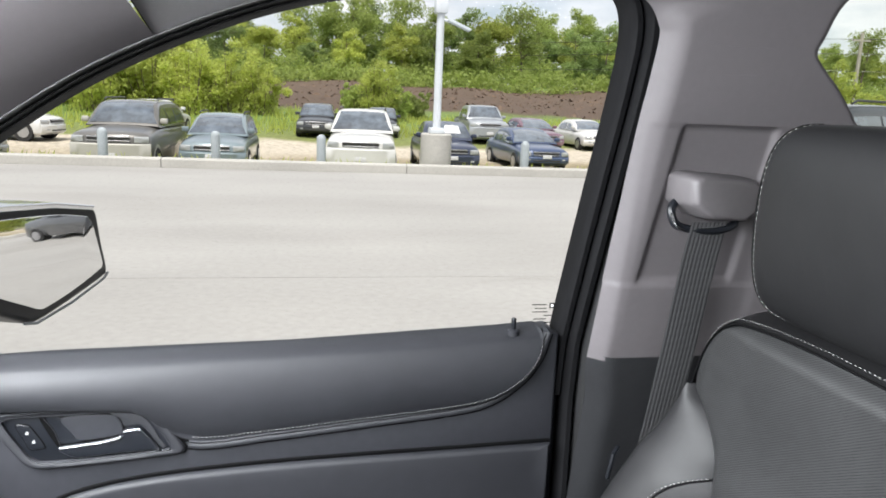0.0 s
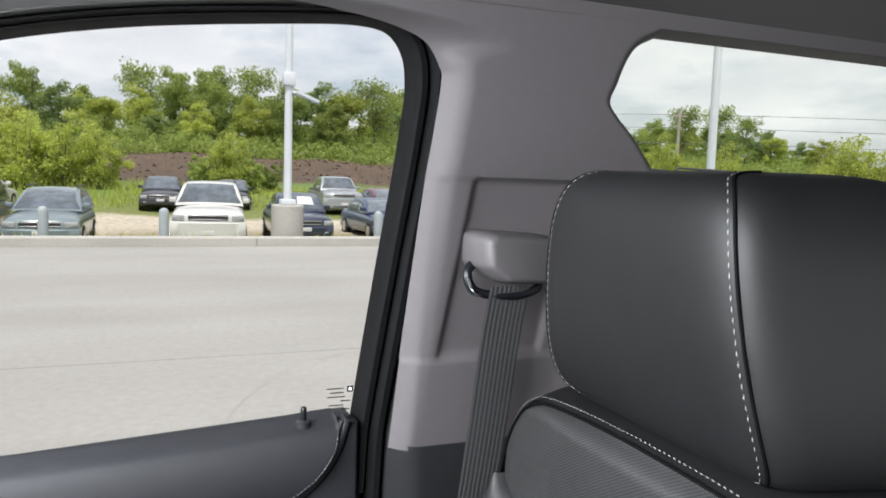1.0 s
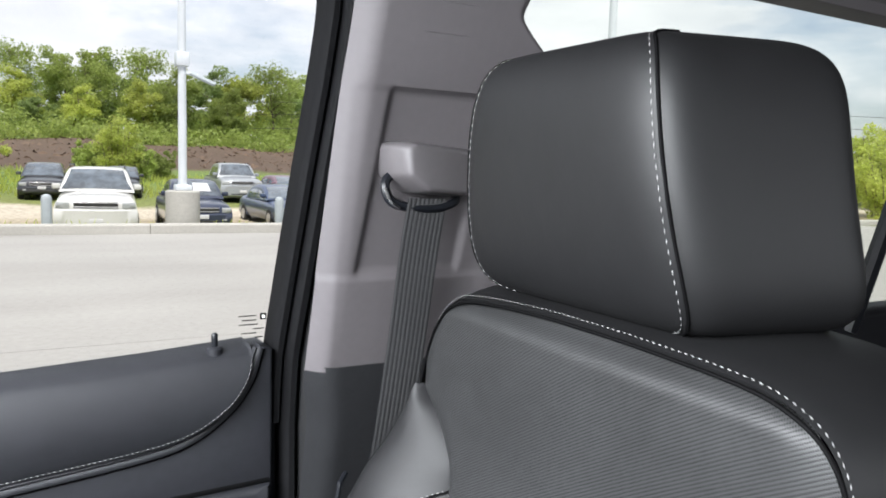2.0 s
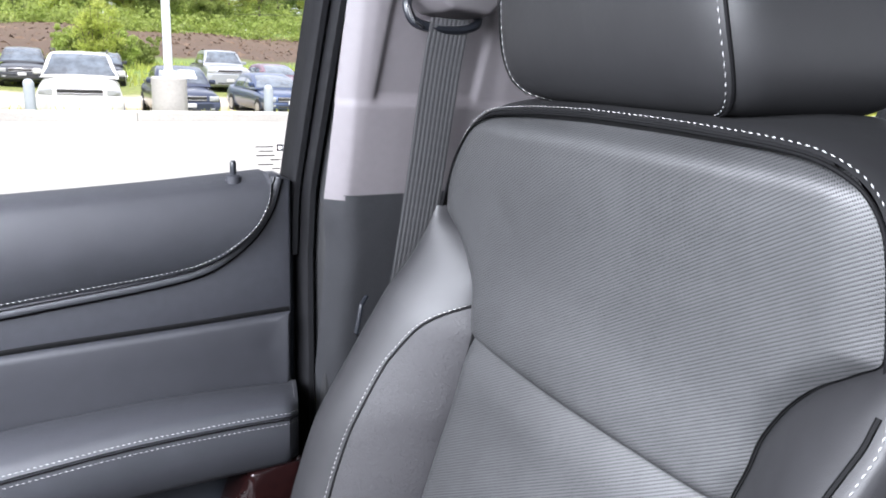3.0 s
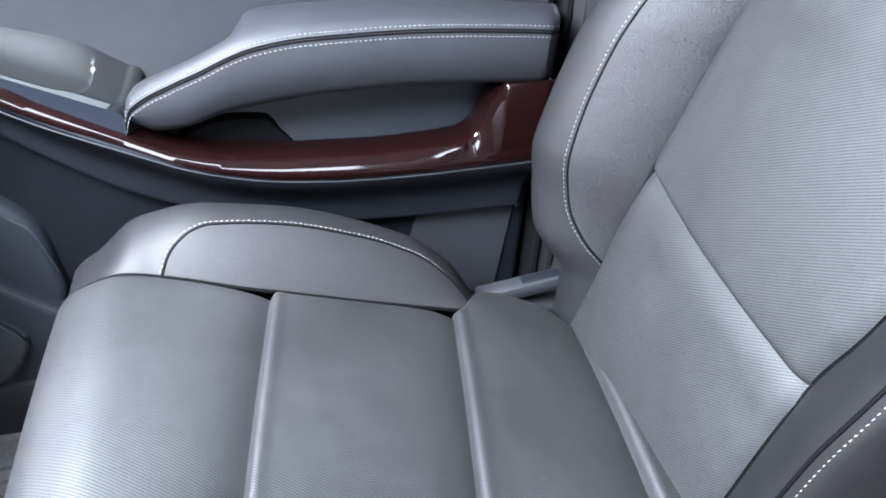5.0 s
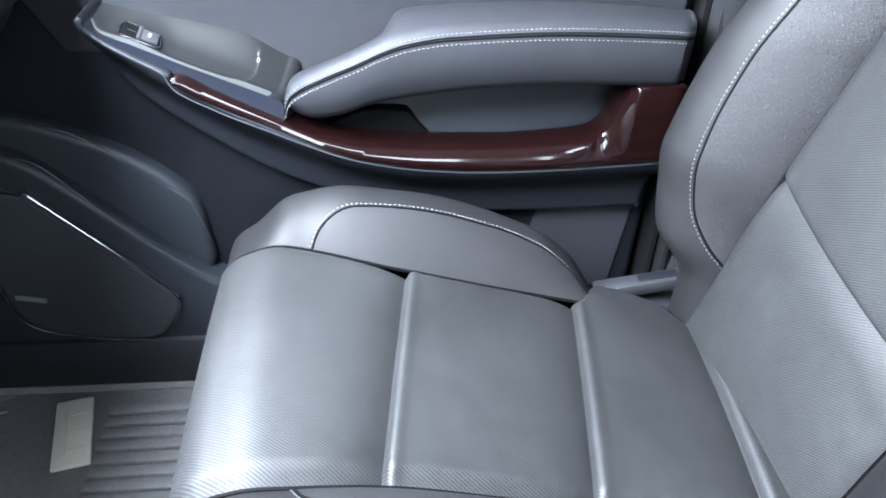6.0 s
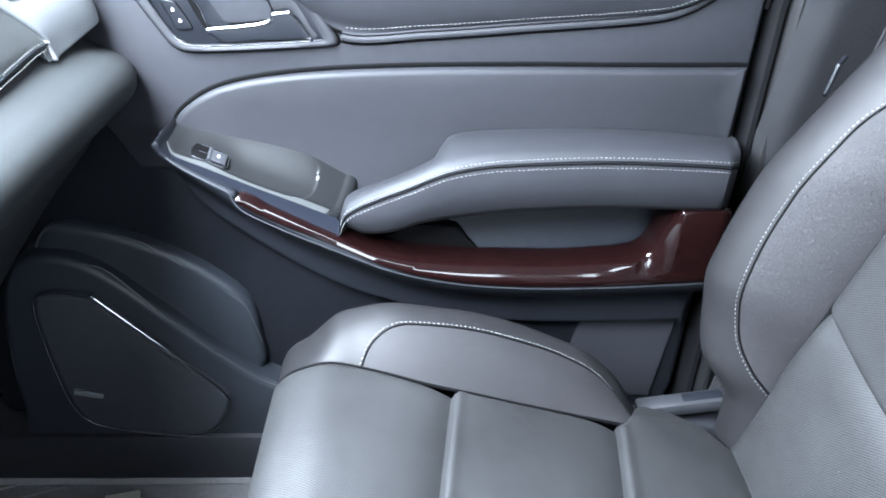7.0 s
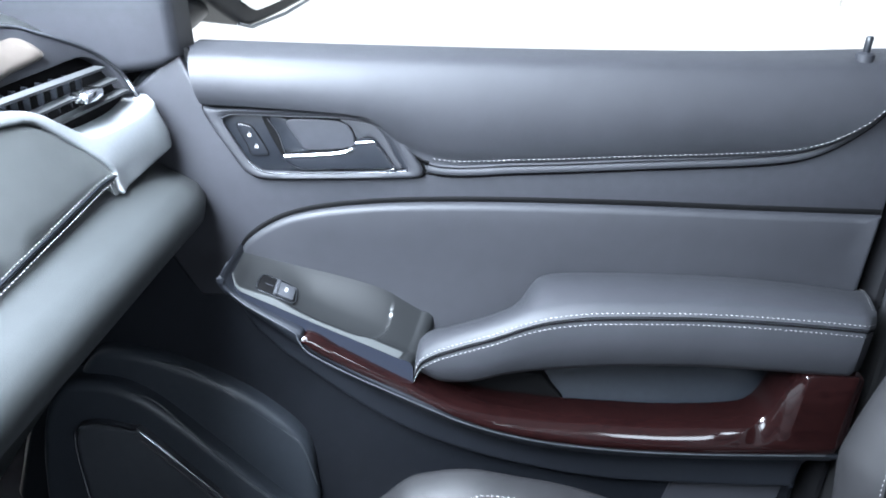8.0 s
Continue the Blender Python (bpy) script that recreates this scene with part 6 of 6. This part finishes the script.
hr = part("headrest", sheet(head, 96, 48), LEATHER, seat, "smooth black leather headrest")
weld = bmesh.new()
weld.from_mesh(hr.data)
bmesh.ops.remove_doubles(weld, verts=weld.verts[:], dist=1e-5)
weld.to_mesh(hr.data)
weld.free()
HEAD_SEAM = [(0.03, 0.155)] + [(0.06 + 0.74 * k / 40, 0.125) for k in range(41)] + [(0.84, 0.132), (0.875, 0.150), (0.90, 0.180), (0.915, 0.23)]


def head_point(u, v, out):
    p = Vector(head(u % 1.0, v))
    return p + (p - Vector((0.50, 0.337, 1.501))).normalized() * out


for side in (1, -1):
    way = [Vector((u, v, 0)) for v, u in HEAD_SEAM]
    way = curve(way, 4)
    part("seam", tube([head_point(side * q.x, q.y, 0.0003) for q in way], 0.0013, 6), PRINT_SHADE_BLACK, hr)
    row = [head_point(side * (q.x - 0.018), q.y, 0.0004) for q in way]
    part("stitching", stitches(row, pitch=0.0062, length=0.0042, size=0.00042, normal=(-1, 0, 0)), THREAD, hr)
part("neck", box((0.535, SEAT_Y - 0.12, 1.385), (0.59, SEAT_Y - 0.02, 1.42), 0.012), BLACK, hr, "black headrest collar")

# cushion
def cush_z(x):
    return interp(x, [(-0.20, 0.80), (-0.19, 0.84), (-0.165, 0.862), (-0.13, 0.872), (-0.10, 0.868), (0.0, 0.845), (0.1, 0.818), (0.2, 0.793), (0.3, 0.770), (0.40, 0.752)])


def cush_half(x):
    return 0.140 + 0.012 * smooth01((0.0 - x) / 0.15)


def cush_mid(u, v):
    x = -0.198 + u * 0.60
    s = v * 2 - 1
    # the rear panel spreads over the end of the bolster on the door's side
    h = cush_half(x) + (0.066 * smooth01((x - 0.198) / 0.048) * (1 - smooth01((x - 0.262) / 0.08)) if s > 0 else 0)
    xs0, x = x, x - (1 - s) * interp(x, [(-0.198, 0.0), (0.003, 0.018), (0.193, 0.025), (0.330, 0.015), (0.402, 0.010)])
    z = cush_z(x) + 0.006 * (1 - s * s) - 0.40 * max(0, s * h - 0.150)
    for xc in (0.003, 0.193, 0.338):
        d = xs0 - xc
        z -= 0.013 * math.exp(d / 0.020 if d < 0 else -d / 0.003)
        z += 0.0018 * math.exp(-((d - 0.008) / 0.007) ** 2)
    z -= 0.01 * max(0, abs(s) - 0.9) / 0.1
    return (x, SEAT_Y + s * h, z)


cushion = part("seat_cushion", sheet(cush_mid, 330, 60, flat=(0, 1)), PERF, seat, "perforated black leather seat cushion")


def cush_bol(side):
    def fn(u, v):
        x = -0.20 + v * 0.435
        h = cush_half(x)
        rise = interp(x, [(-0.20, -0.012), (-0.17, -0.012), (-0.12, 0.0126), (-0.05, 0.0375), (0.05, 0.0471), (0.15, 0.0364), (0.20, 0.014), (0.225, -0.014), (0.235, -0.03)])
        wid = interp(x, [(-0.20, 0.0876), (-0.17, 0.0875), (-0.12, 0.105), (-0.05, 0.115), (0.05, 0.1186), (0.15, 0.111), (0.235, 0.09)])
        z0 = cush_z(x) - 0.010
        if u < 0.45:
            s = u / 0.45
            return (x, SEAT_Y + side * (h + wid * 0.62 * s), z0 + (rise + 0.012) * math.sin(s * math.pi / 2) ** 0.9)
        s = (u - 0.45) / 0.55
        return (x, SEAT_Y + side * (h + wid * (0.62 + 0.38 * math.sin(s * math.pi / 2))), z0 + rise + 0.012 - (0.16 + rise) * (1 - math.cos(s * math.pi / 2)))
    return fn


CUSHION_SEAM = [(-0.098, 0.0), (-0.090, 0.12), (-0.078, 0.20), (-0.065, 0.25), (-0.048, 0.28), (-0.014, 0.30), (0.03, 0.305), (0.076, 0.305), (0.12, 0.31), (0.15, 0.295), (0.177, 0.275), (0.195, 0.23), (0.210, 0.15), (0.222, 0.04)]


def on_cushion(fn, u, x, out):
    v = (x + 0.20) / 0.435
    p = Vector(fn(u, v))
    n = (Vector(fn(u + 0.01, v)) - p).cross(Vector(fn(u, v + 0.01)) - p).normalized()
    return p + (n if n.z > 0 else -n) * out


for side in (1, -1):
    fn = cush_bol(side)
    cb = part("cushion_bolster", sheet(fn, 40, 70, scale=(0.25, 0.5)), LEATHER_BOLSTER, cushion, "grained leather cushion bolster")
    part("piping", tube([Vector(fn(0.0, k / 60)) + Vector((0, 0, 0.001)) for k in range(61)], 0.002, 6), PRINT_SHADE_BLACK, cb)
    way = curve([(x, u, 0) for x, u in CUSHION_SEAM], 8)
    part("seam", tube([on_cushion(fn, max(0.0, q.y), q.x, 0.0002) for q in way], 0.0014, 6), PRINT_SHADE_BLACK, cb)
    part("grained_panel", sheet(lambda u, v: on_cushion(fn, 0.008 + u * max(0.0, interp(-0.096 + 0.316 * v, CUSHION_SEAM) - 0.008), -0.096 + 0.316 * v, 0.0005), 20, 50), LEATHER_GRAIN, cb, "coarser grained panel inside the seam")
    part("stitching", stitches([on_cushion(fn, max(0.0, q.y + 0.016), q.x - 0.0015, 0.0004) for q in way], size=0.00045, normal=(0, 0, 1)), THREAD, cb)

part("front_skirt", sheet(lambda u, v: (-0.198 - 0.012 * math.sin(v * 3.1) + 0.02 * v + 0.05 * (abs(u * 2 - 1) ** 4), SEAT_Y + (u * 2 - 1) * 0.235, 0.80 - v * 0.18), 24, 10), LEATHER, cushion)
part("seat_base", box((-0.13, SEAT_Y - 0.20, 0.45), (0.36, SEAT_Y + 0.20, 0.70), 0.03), PLASTIC_LOW, seat, "dark plastic seat base")
part("side_shield", slab(flat_curve([(-0.12, 0.60), (-0.10, 0.70), (0.1, 0.72), (0.30, 0.715), (0.40, 0.70), (0.42, 0.64), (0.30, 0.58), (0.0, 0.57)], 5), SEAT_Y + 0.215, SEAT_Y + 0.245, 0.01), PLASTIC, seat)

# a few pale specks of lint on the leather
lint = bmesh.new()
lint_rng = random.Random(5)
for k in range(18):
    u, v = lint_rng.uniform(0.25, 0.95), lint_rng.uniform(0.1, 0.9)
    c = Vector(cush_mid(u, v)) if k < 12 else Vector(back_mid(0.2 + 0.6 * v, u * 0.6))
    up_v = Vector((0, 0, 0.0006)) if k < 12 else Vector((-0.0007, 0, 0))
    q = [c + up_v + Vector((lint_rng.uniform(-1, 1), lint_rng.uniform(-1, 1), lint_rng.uniform(-1, 1) if k >= 12 else 0)) * 0.0007 for n in range(3)] + [c + up_v * 2]
    vs = [lint.verts.new(p) for p in q]
    for f in ((0, 1, 2), (0, 1, 3), (1, 2, 3), (2, 0, 3)):
        lint.faces.new([vs[n] for n in f])
tagged(part("lint", lint, mat("lint", (0.12, 0.12, 0.12), 0.9), smooth=False), "tiny pale lint specks on the seat leather", "lint", kind="stuff")

# ---- belt, guide, dashboard, mats, outside mirror ----
belt = thing("seat_belt", (0.48, 0.60, 1.0), "black ribbed seat belt hanging from its guide", "seat belt")
GUIDE = [(0.0, 0.0), (0.004, -0.030), (0.030, -0.046), (0.082, -0.046), (0.096, -0.034), (0.098, 0.0), (0.092, 0.006), (0.010, 0.006)]
rings = []
for y, s in ((0.648, 1.02), (0.60, 1.0), (0.578, 0.94), (0.570, 0.84)):
    rings.append([(0.440 + 0.049 + (x - 0.049) * s, y + 0.006 * (x / 0.1), 1.529 - 0.02 + (z + 0.02) * s - 0.006 * (x / 0.1)) for x, z in GUIDE])
gc = ring_mesh(rings)
bmesh.ops.bevel(gc, geom=[e for e in gc.edges], offset=0.004, segments=3, affect="EDGES", profile=0.5)
part("guide_cover", gc, mat("guide_plastic", (0.066, 0.0605, 0.0635), 0.55, var=0.06, fine=120, bump=0.2, bump_scale=1000), belt, "grey plastic guide cover")
part("guide_loop", tube(curve([(0.452, 0.615, 1.503), (0.440, 0.610, 1.490), (0.446, 0.606, 1.472), (0.470, 0.604, 1.466), (0.500, 0.604, 1.466), (0.522, 0.606, 1.474), (0.520, 0.610, 1.490)], 6), 0.005, 8), BLACK, belt, "black steel loop")
part("loop_glint", tube(curve([(0.4375, 0.603, 1.486), (0.442, 0.599, 1.472), (0.452, 0.598, 1.466)], 6), 0.0016, 6), CHROME, belt)


def webbing(u, v):
    q = along(BELT_LINE, v)
    rib = 0.0002 * math.cos(u * math.pi * 2 * 9)
    return (q.x - 0.0245 + u * 0.049, q.y + rib + 0.004 * (u - 0.5), q.z)


BELT_LINE = curve([(0.486, 0.600, 1.476), (0.480, 0.606, 1.42), (0.474, 0.622, 1.30), (0.462, 0.640, 1.15), (0.440, 0.655, 0.98), (0.425, 0.665, 0.80), (0.41, 0.68, 0.62)], 8)
part("webbing", sheet(webbing, 104, 40, scale=(0.05, 0.9)), WEB, belt, "ribbed dark webbing")
part("tongue_clip", tube([(0.412, 0.632, 1.178), (0.402, 0.624, 1.172), (0.399, 0.622, 1.158), (0.396, 0.622, 1.142), (0.400, 0.628, 1.138)], 0.0028, 8), BLACK, belt, "small dark clip")

# belt buckle by the seat
buckle = thing("belt_buckle", (0.30, 0.60, 0.72), "dark grey belt anchor cover beside the seat", "buckle")
bx = box((-0.080, -0.013, -0.010), (0.080, 0.013, 0.010), 0.006)
bmesh.ops.transform(bx, matrix=pose(0.330, 0.580, 0.742, 0, -13, -4), verts=bx.verts)
part("cover", bx, mat("buckle_plastic", (0.014, 0.0145, 0.0165), 0.45, spec=0.3), buckle)
bx = box((-0.02, -0.007, 0.008), (0.03, 0.007, 0.0115), 0.001)
bmesh.ops.transform(bx, matrix=pose(0.330, 0.580, 0.742, 0, -13, -4), verts=bx.verts)
part("slot", bx, BLACK, buckle)

# door sill
tagged(part("door_sill", box((-0.9, 0.70, 0.45), (0.42, 0.80, 0.56), 0.02), PLASTIC), "dark grey plastic door sill", "sill", kind="structure")

# ---- dashboard end ----
dash = thing("dashboard", (-0.55, 0.3, 0.9), "black stitched dashboard end with a silver vent surround", "dashboard")


DASH = curve([(-0.72, 0.62, 0), (-0.60, 0.80, 0), (-0.50, 0.94, 0), (-0.436, 1.018, 0), (-0.421, 1.038, 0), (-0.414, 1.052, 0), (-0.390, 1.068, 0), (-0.3715, 1.0846, 0), (-0.3616, 1.0965, 0), (-0.357, 1.110, 0), (-0.3606, 1.1225, 0), (-0.3705, 1.1330, 0), (-0.386, 1.140, 0), (-0.408, 1.150, 0), (-0.440, 1.18, 0), (-0.485, 1.25, 0), (-0.515, 1.285, 0), (-0.62, 1.305, 0), (-0.90, 1.29, 0), (-1.24, 1.22, 0)], 6)


def dash_body(u, v):
    y = -1.05 + u * 1.79
    q = along(DASH, v)
    side = smooth01((y - 0.68) / 0.06)
    return (q.x - 0.012 * side * side, y, q.y - 0.006 * side)


part("body", sheet(dash_body, 90, 90), DASH_SKIN, dash, "black soft dashboard body")
part("end_cap", slab([(q.x - 0.016, q.y - 0.008) for q in DASH] + [(-1.25, 0.62)], 0.732, 0.739, 0.002, 2), DASH_SKIN, dash)
part("crease", tube([(-0.4195, -0.4 + k * 0.1, 1.043) for k in range(12)], 0.0016, 6), DASH_SKIN, dash)

# the sloping fascia: it leans forward and turns to the rear towards the door

def lean(y, z):
    return 0.5 * (z - 1.15) - 0.2 * max(0.0, y - 0.6)


PADX = flat_curve([(0.20, 1.142), (0.426, 1.1525), (0.600, 1.1605), (0.6135, 1.1612), (0.6225, 1.1650), (0.6243, 1.1746), (0.6127, 1.1961), (0.5934, 1.2154), (0.5736, 1.2284), (0.5564, 1.2347), (0.5305, 1.239), (0.45, 1.248), (0.20, 1.262)], 6)
pad = part("leather_pad", slab_x(PADX, -0.404, -0.45, 0.006, 5, shape=lambda y, z: lean(y, z) + 0.006 * math.exp(-((z - 1.142 - 0.0425 * (y - 0.2)) / 0.006) ** 2)), mat("dashboard_leather", (0.034, 0.0365, 0.037), 0.5, var=0.12, big=6, fine=60, bump=0.3, bump_scale=500, kind="leather", spec=0.4), dash, "grained leather pad with stitching")


def on_fascia(y, z, off):
    return Vector((-0.404 - lean(y, z) + off, y, z))


for (za, zb) in ((1.1455, 1.1740), (1.1400, 1.1672)):
    part("stitching", stitches([on_fascia(0.22 + 0.402 * k / 60, za + (zb - za) * k / 60, 0.0015) for k in range(61)], normal=(1, 0, 0.5)), THREAD, pad)
part("seam", tube([on_fascia(0.22 + 0.402 * k / 20, 1.1428 + 0.0278 * k / 20, 0.0002) for k in range(21)], 0.0016, 6), BLACK, pad)

# silver vent surround: a strip over the pad that widens to a corner piece by the door
SIL = flat_curve([(0.30, 1.270), (0.45, 1.258), (0.5406, 1.2475), (0.5659, 1.2425), (0.5852, 1.2341), (0.6075, 1.2174), (0.6183, 1.2096), (0.6273, 1.2072), (0.6542, 1.2064), (0.6913, 1.2089), (0.7194, 1.2146), (0.7289, 1.2185), (0.7360, 1.2190), (0.7385, 1.2130), (0.7370, 1.1950), (0.7316, 1.1783), (0.7252, 1.1694), (0.7164, 1.1660), (0.6783, 1.1602), (0.6330, 1.1534),
                  (0.6240, 1.1530), (0.6215, 1.1560), (0.6225, 1.1620), (0.6243, 1.1697), (0.6242, 1.1761), (0.6068, 1.1978), (0.5864, 1.2173), (0.5711, 1.2299), (0.5597, 1.2342), (0.5464, 1.2364), (0.45, 1.247), (0.30, 1.260)], 5)
vent = part("vent_surround", slab_x(SIL, -0.401, -0.46, 0.0035, 4, shape=lambda y, z: lean(y, z) + 0.010 * smooth01((1.186 + 0.06 * (y - 0.65) - z) / 0.026) * smooth01((y - 0.61) / 0.03) + 0.012 * smooth01((y - 0.722) / 0.016)), SILVER, dash, "satin silver vent surround")
HOUSING = flat_curve([(0.30, 1.266), (0.45, 1.256), (0.5414, 1.2481), (0.5664, 1.2429), (0.5857, 1.2344), (0.6079, 1.2178), (0.6186, 1.2100), (0.6276, 1.2076), (0.6546, 1.2068), (0.6918, 1.2094), (0.7196, 1.2157), (0.7245, 1.2213), (0.7220, 1.2340), (0.7159, 1.2465), (0.7017, 1.2585), (0.681, 1.2640), (0.6293, 1.2600), (0.5519, 1.2590), (0.30, 1.272)], 5)
part("vent_hollow_shade", slab_x(HOUSING, -0.432, -0.47, 0.001, 2, shape=lean), PRINT_SHADE_BLACK, vent, "flat black sheet painted as the shade inside the vent")
part("vent_frame", slab_x(flat_curve([(0.30, 1.268), (0.5519, 1.2568), (0.6293, 1.2588), (0.681, 1.2625), (0.7017, 1.2585), (0.7159, 1.2465), (0.7197, 1.2323), (0.7200, 1.2269), (0.7245, 1.2213), (0.7314, 1.2243), (0.7315, 1.2393), (0.7175, 1.2569), (0.6839, 1.2776), (0.6565, 1.2878), (0.6244, 1.2966), (0.55, 1.308), (0.30, 1.318)], 4), -0.420, -0.47, 0.002, 2, shape=lean), PLASTIC, vent, "dark frame over the vent")
part("chrome_arc", tube(curve([on_fascia(y, z, -0.016) for y, z in ((0.50, 1.312), (0.6188, 1.2995), (0.6549, 1.2885), (0.687, 1.2750), (0.7128, 1.2590), (0.7260, 1.2390), (0.7290, 1.2260), (0.7290, 1.2175))], 6), lambda u: 0.0018 + 0.0014 * u, 8), DARK_CHROME, vent)
SLAT = mat("slat_plastic", (0.030, 0.031, 0.033), 0.4)
for a, b in (((0.40, 1.2515), (0.7020, 1.2505)), ((0.50, 1.2320), (0.7090, 1.2385)), ((0.604, 1.2190), (0.7150, 1.2266))):
    pa, pb = on_fascia(a[0], a[1], -0.010), on_fascia(b[0], b[1], -0.010)
    sl = bmesh.new()
    for k in range(2):
        p = pa if k == 0 else pb
        for dx, dz in ((0.0, 0.0014), (0.0, -0.0010), (-0.010, 0.0004), (-0.010, 0.0020)):
            sl.verts.new(p + Vector((dx, 0, dz)))
    sl.verts.ensure_lookup_table()
    for q in ((0, 1, 5, 4), (1, 2, 6, 5), (2, 3, 7, 6), (3, 0, 4, 7), (0, 3, 2, 1), (4, 5, 6, 7)):
        sl.faces.new([sl.verts[k] for k in q])
    part("slat", sl, SLAT, vent, smooth=False)
for k in range(9):
    p = on_fascia(0.540 + 0.0165 * k, 1.238, -0.022)
    part("vane", box((p.x - 0.004, p.y - 0.0006, p.z - 0.018), (p.x + 0.002, p.y + 0.0006, p.z + 0.014)), BLACK, vent, smooth=False)
kn = box((-0.010, -0.0165, -0.0052), (0.008, 0.0165, 0.0052), 0.0035)
bmesh.ops.transform(kn, matrix=Matrix.Translation(on_fascia(0.654, 1.2358, -0.004)), verts=kn.verts)
part("vent_knob", kn, CHROME, vent, "bright thumb tab")
part("top_pad", slab_x(flat_curve([(0.20, 1.272), (0.50, 1.2585), (0.5741, 1.261), (0.6228, 1.2661), (0.6405, 1.2692), (0.6443, 1.2748), (0.6329, 1.2914), (0.6142, 1.2983), (0.50, 1.315), (0.2, 1.33)], 5), -0.413, -0.60, 0.008, 5, shape=lambda y, z: lean(y, z) + 0.8 * max(0, z - 1.28)), mat("taupe_pad", (0.05, 0.042, 0.036), 0.5, bump=0.3, bump_scale=700, kind="leather"), dash, "taupe upper dashboard pad")

# ---- floor mat with raised ribs ----
fm = thing("floor_mat", (-0.55, 0.45, 0.45), "black ribbed rubber floor mat with a metal badge", "floor mat")
part("tray", box((-1.05, 0.10, 0.45), (-0.20, 0.72, 0.462), 0.005), MAT_RUBBER, fm)
part("rim", tube([(-1.03, 0.705, 0.466), (-0.24, 0.705, 0.466), (-0.215, 0.68, 0.466), (-0.215, 0.12, 0.466)], 0.010, 8), MAT_RUBBER, fm)
for k in range(15):
    y = 0.655 - 0.023 * k
    part("rib", box((-0.425, y - 0.0085, 0.460), (-0.23, y + 0.0085, 0.4695), 0.003), MAT_RUBBER, fm)
for k in range(14):
    y = 0.655 - 0.030 * k
    rb = box((-0.20, -0.002, 0), (0.20, 0.002, 0.004), 0.001)
    bmesh.ops.transform(rb, matrix=pose(-0.76, y, 0.461, 0, 0, 20), verts=rb.verts)
    part("rib", rb, MAT_RUBBER, fm)
bg_plate = box((-0.026, -0.064, 0), (0.026, 0.064, 0.007), 0.003)
M_BADGE = pose(-0.464, 0.614, 0.462, 0, 0, 13)
bmesh.ops.transform(bg_plate, matrix=M_BADGE, verts=bg_plate.verts)
plate = part("badge", bg_plate, BADGE, fm, "plain metal badge plate")
for dy in (-0.032, 0.0, 0.032):
    for dx, w, h in ((-0.010, 0.002, 0.022), (0.004, 0.012, 0.003)):
        q = box((dx - w, dy - h / 2, 0.0068), (dx + w, dy + h / 2, 0.0082), 0.0004)
        bmesh.ops.transform(q, matrix=M_BADGE, verts=q.verts)
        part("raised_bar", q, BADGE, plate)

# ---- outside door mirror ----
mirror = thing("door_mirror", (-0.40, 0.95, 1.26), "dark outside door mirror reflecting the lot", "mirror")
AX, UPV = Vector((0.07, 0.25, 0)), Vector((0, 0, 1))
ORG = Vector((-0.398, 0.90, 0))
NRM = Vector((0.963, -0.27, 0))


def mirror_slab(outline, front, back, r):
    bm = slab(outline, -front, -back, r, 5)
    for v in bm.verts:
        s, d, z = v.co.x / 0.2596, -v.co.y, v.co.z
        v.co = ORG + AX * s + NRM * d + UPV * z
    return bm


OUT = flat_curve([(-0.075, 1.436), (0.0, 1.437), (0.12, 1.427), (0.205, 1.413), (0.228, 1.407), (0.239, 1.394), (0.250, 1.345), (0.2615, 1.305), (0.2605, 1.292), (0.248, 1.283), (0.15, 1.267), (0.075, 1.258), (0.05, 1.260), (0.03, 1.268), (-0.05, 1.31), (-0.08, 1.34)], 6)
part("housing", mirror_slab(OUT, 0.012, -0.11, 0.010), BLACK, mirror, "black mirror housing")
part("chrome_cap", mirror_slab([(-0.07, 1.431), (0.0, 1.432), (0.12, 1.421), (0.222, 1.404), (0.226, 1.411), (0.12, 1.430), (0.0, 1.441), (-0.07, 1.440)], 0.014, -0.09, 0.002), CHROME, mirror)
INN = flat_curve([(-0.068, 1.421), (0.0, 1.421), (0.12, 1.411), (0.195, 1.398), (0.208, 1.392), (0.217, 1.380), (0.234, 1.318), (0.233, 1.309), (0.224, 1.303), (0.15, 1.288), (0.075, 1.279), (0.055, 1.281), (0.035, 1.290), (-0.045, 1.329), (-0.07, 1.350)], 6)
MIRROR_GLASS = mat("mirror_glass", (0.86, 0.86, 0.86), 0.02, 1.0, var=0.01)
mg = mirror_slab(INN, 0.016, 0.008, 0.001)
for v in mg.verts:
    v.co -= NRM * (0.05 * (v.co.z - 1.36))
part("mirror_glass", mg, MIRROR_GLASS, mirror, "silvered mirror glass")
part("lower_lip", tube([ORG + AX * (s / 1.0) + NRM * 0.013 + UPV * z for s, z in [(0.03 / 0.2596, 1.2655), (0.06 / 0.2596, 1.258), (0.15 / 0.2596, 1.2655), (0.245 / 0.2596, 1.282), (0.258 / 0.2596, 1.290)]], 0.0022, 6), SILVER, mirror)
part("stalk", tube([(-0.42, 0.95, 1.30), (-0.44, 0.86, 1.27), (-0.45, 0.80, 1.26)], 0.035, 12, flat=0.6), BLACK, mirror)
vehicle("suv", (13.0, 13.0), 110, P_DARK, "dark SUV standing in the lot, seen in the mirror", "car", **SUV)
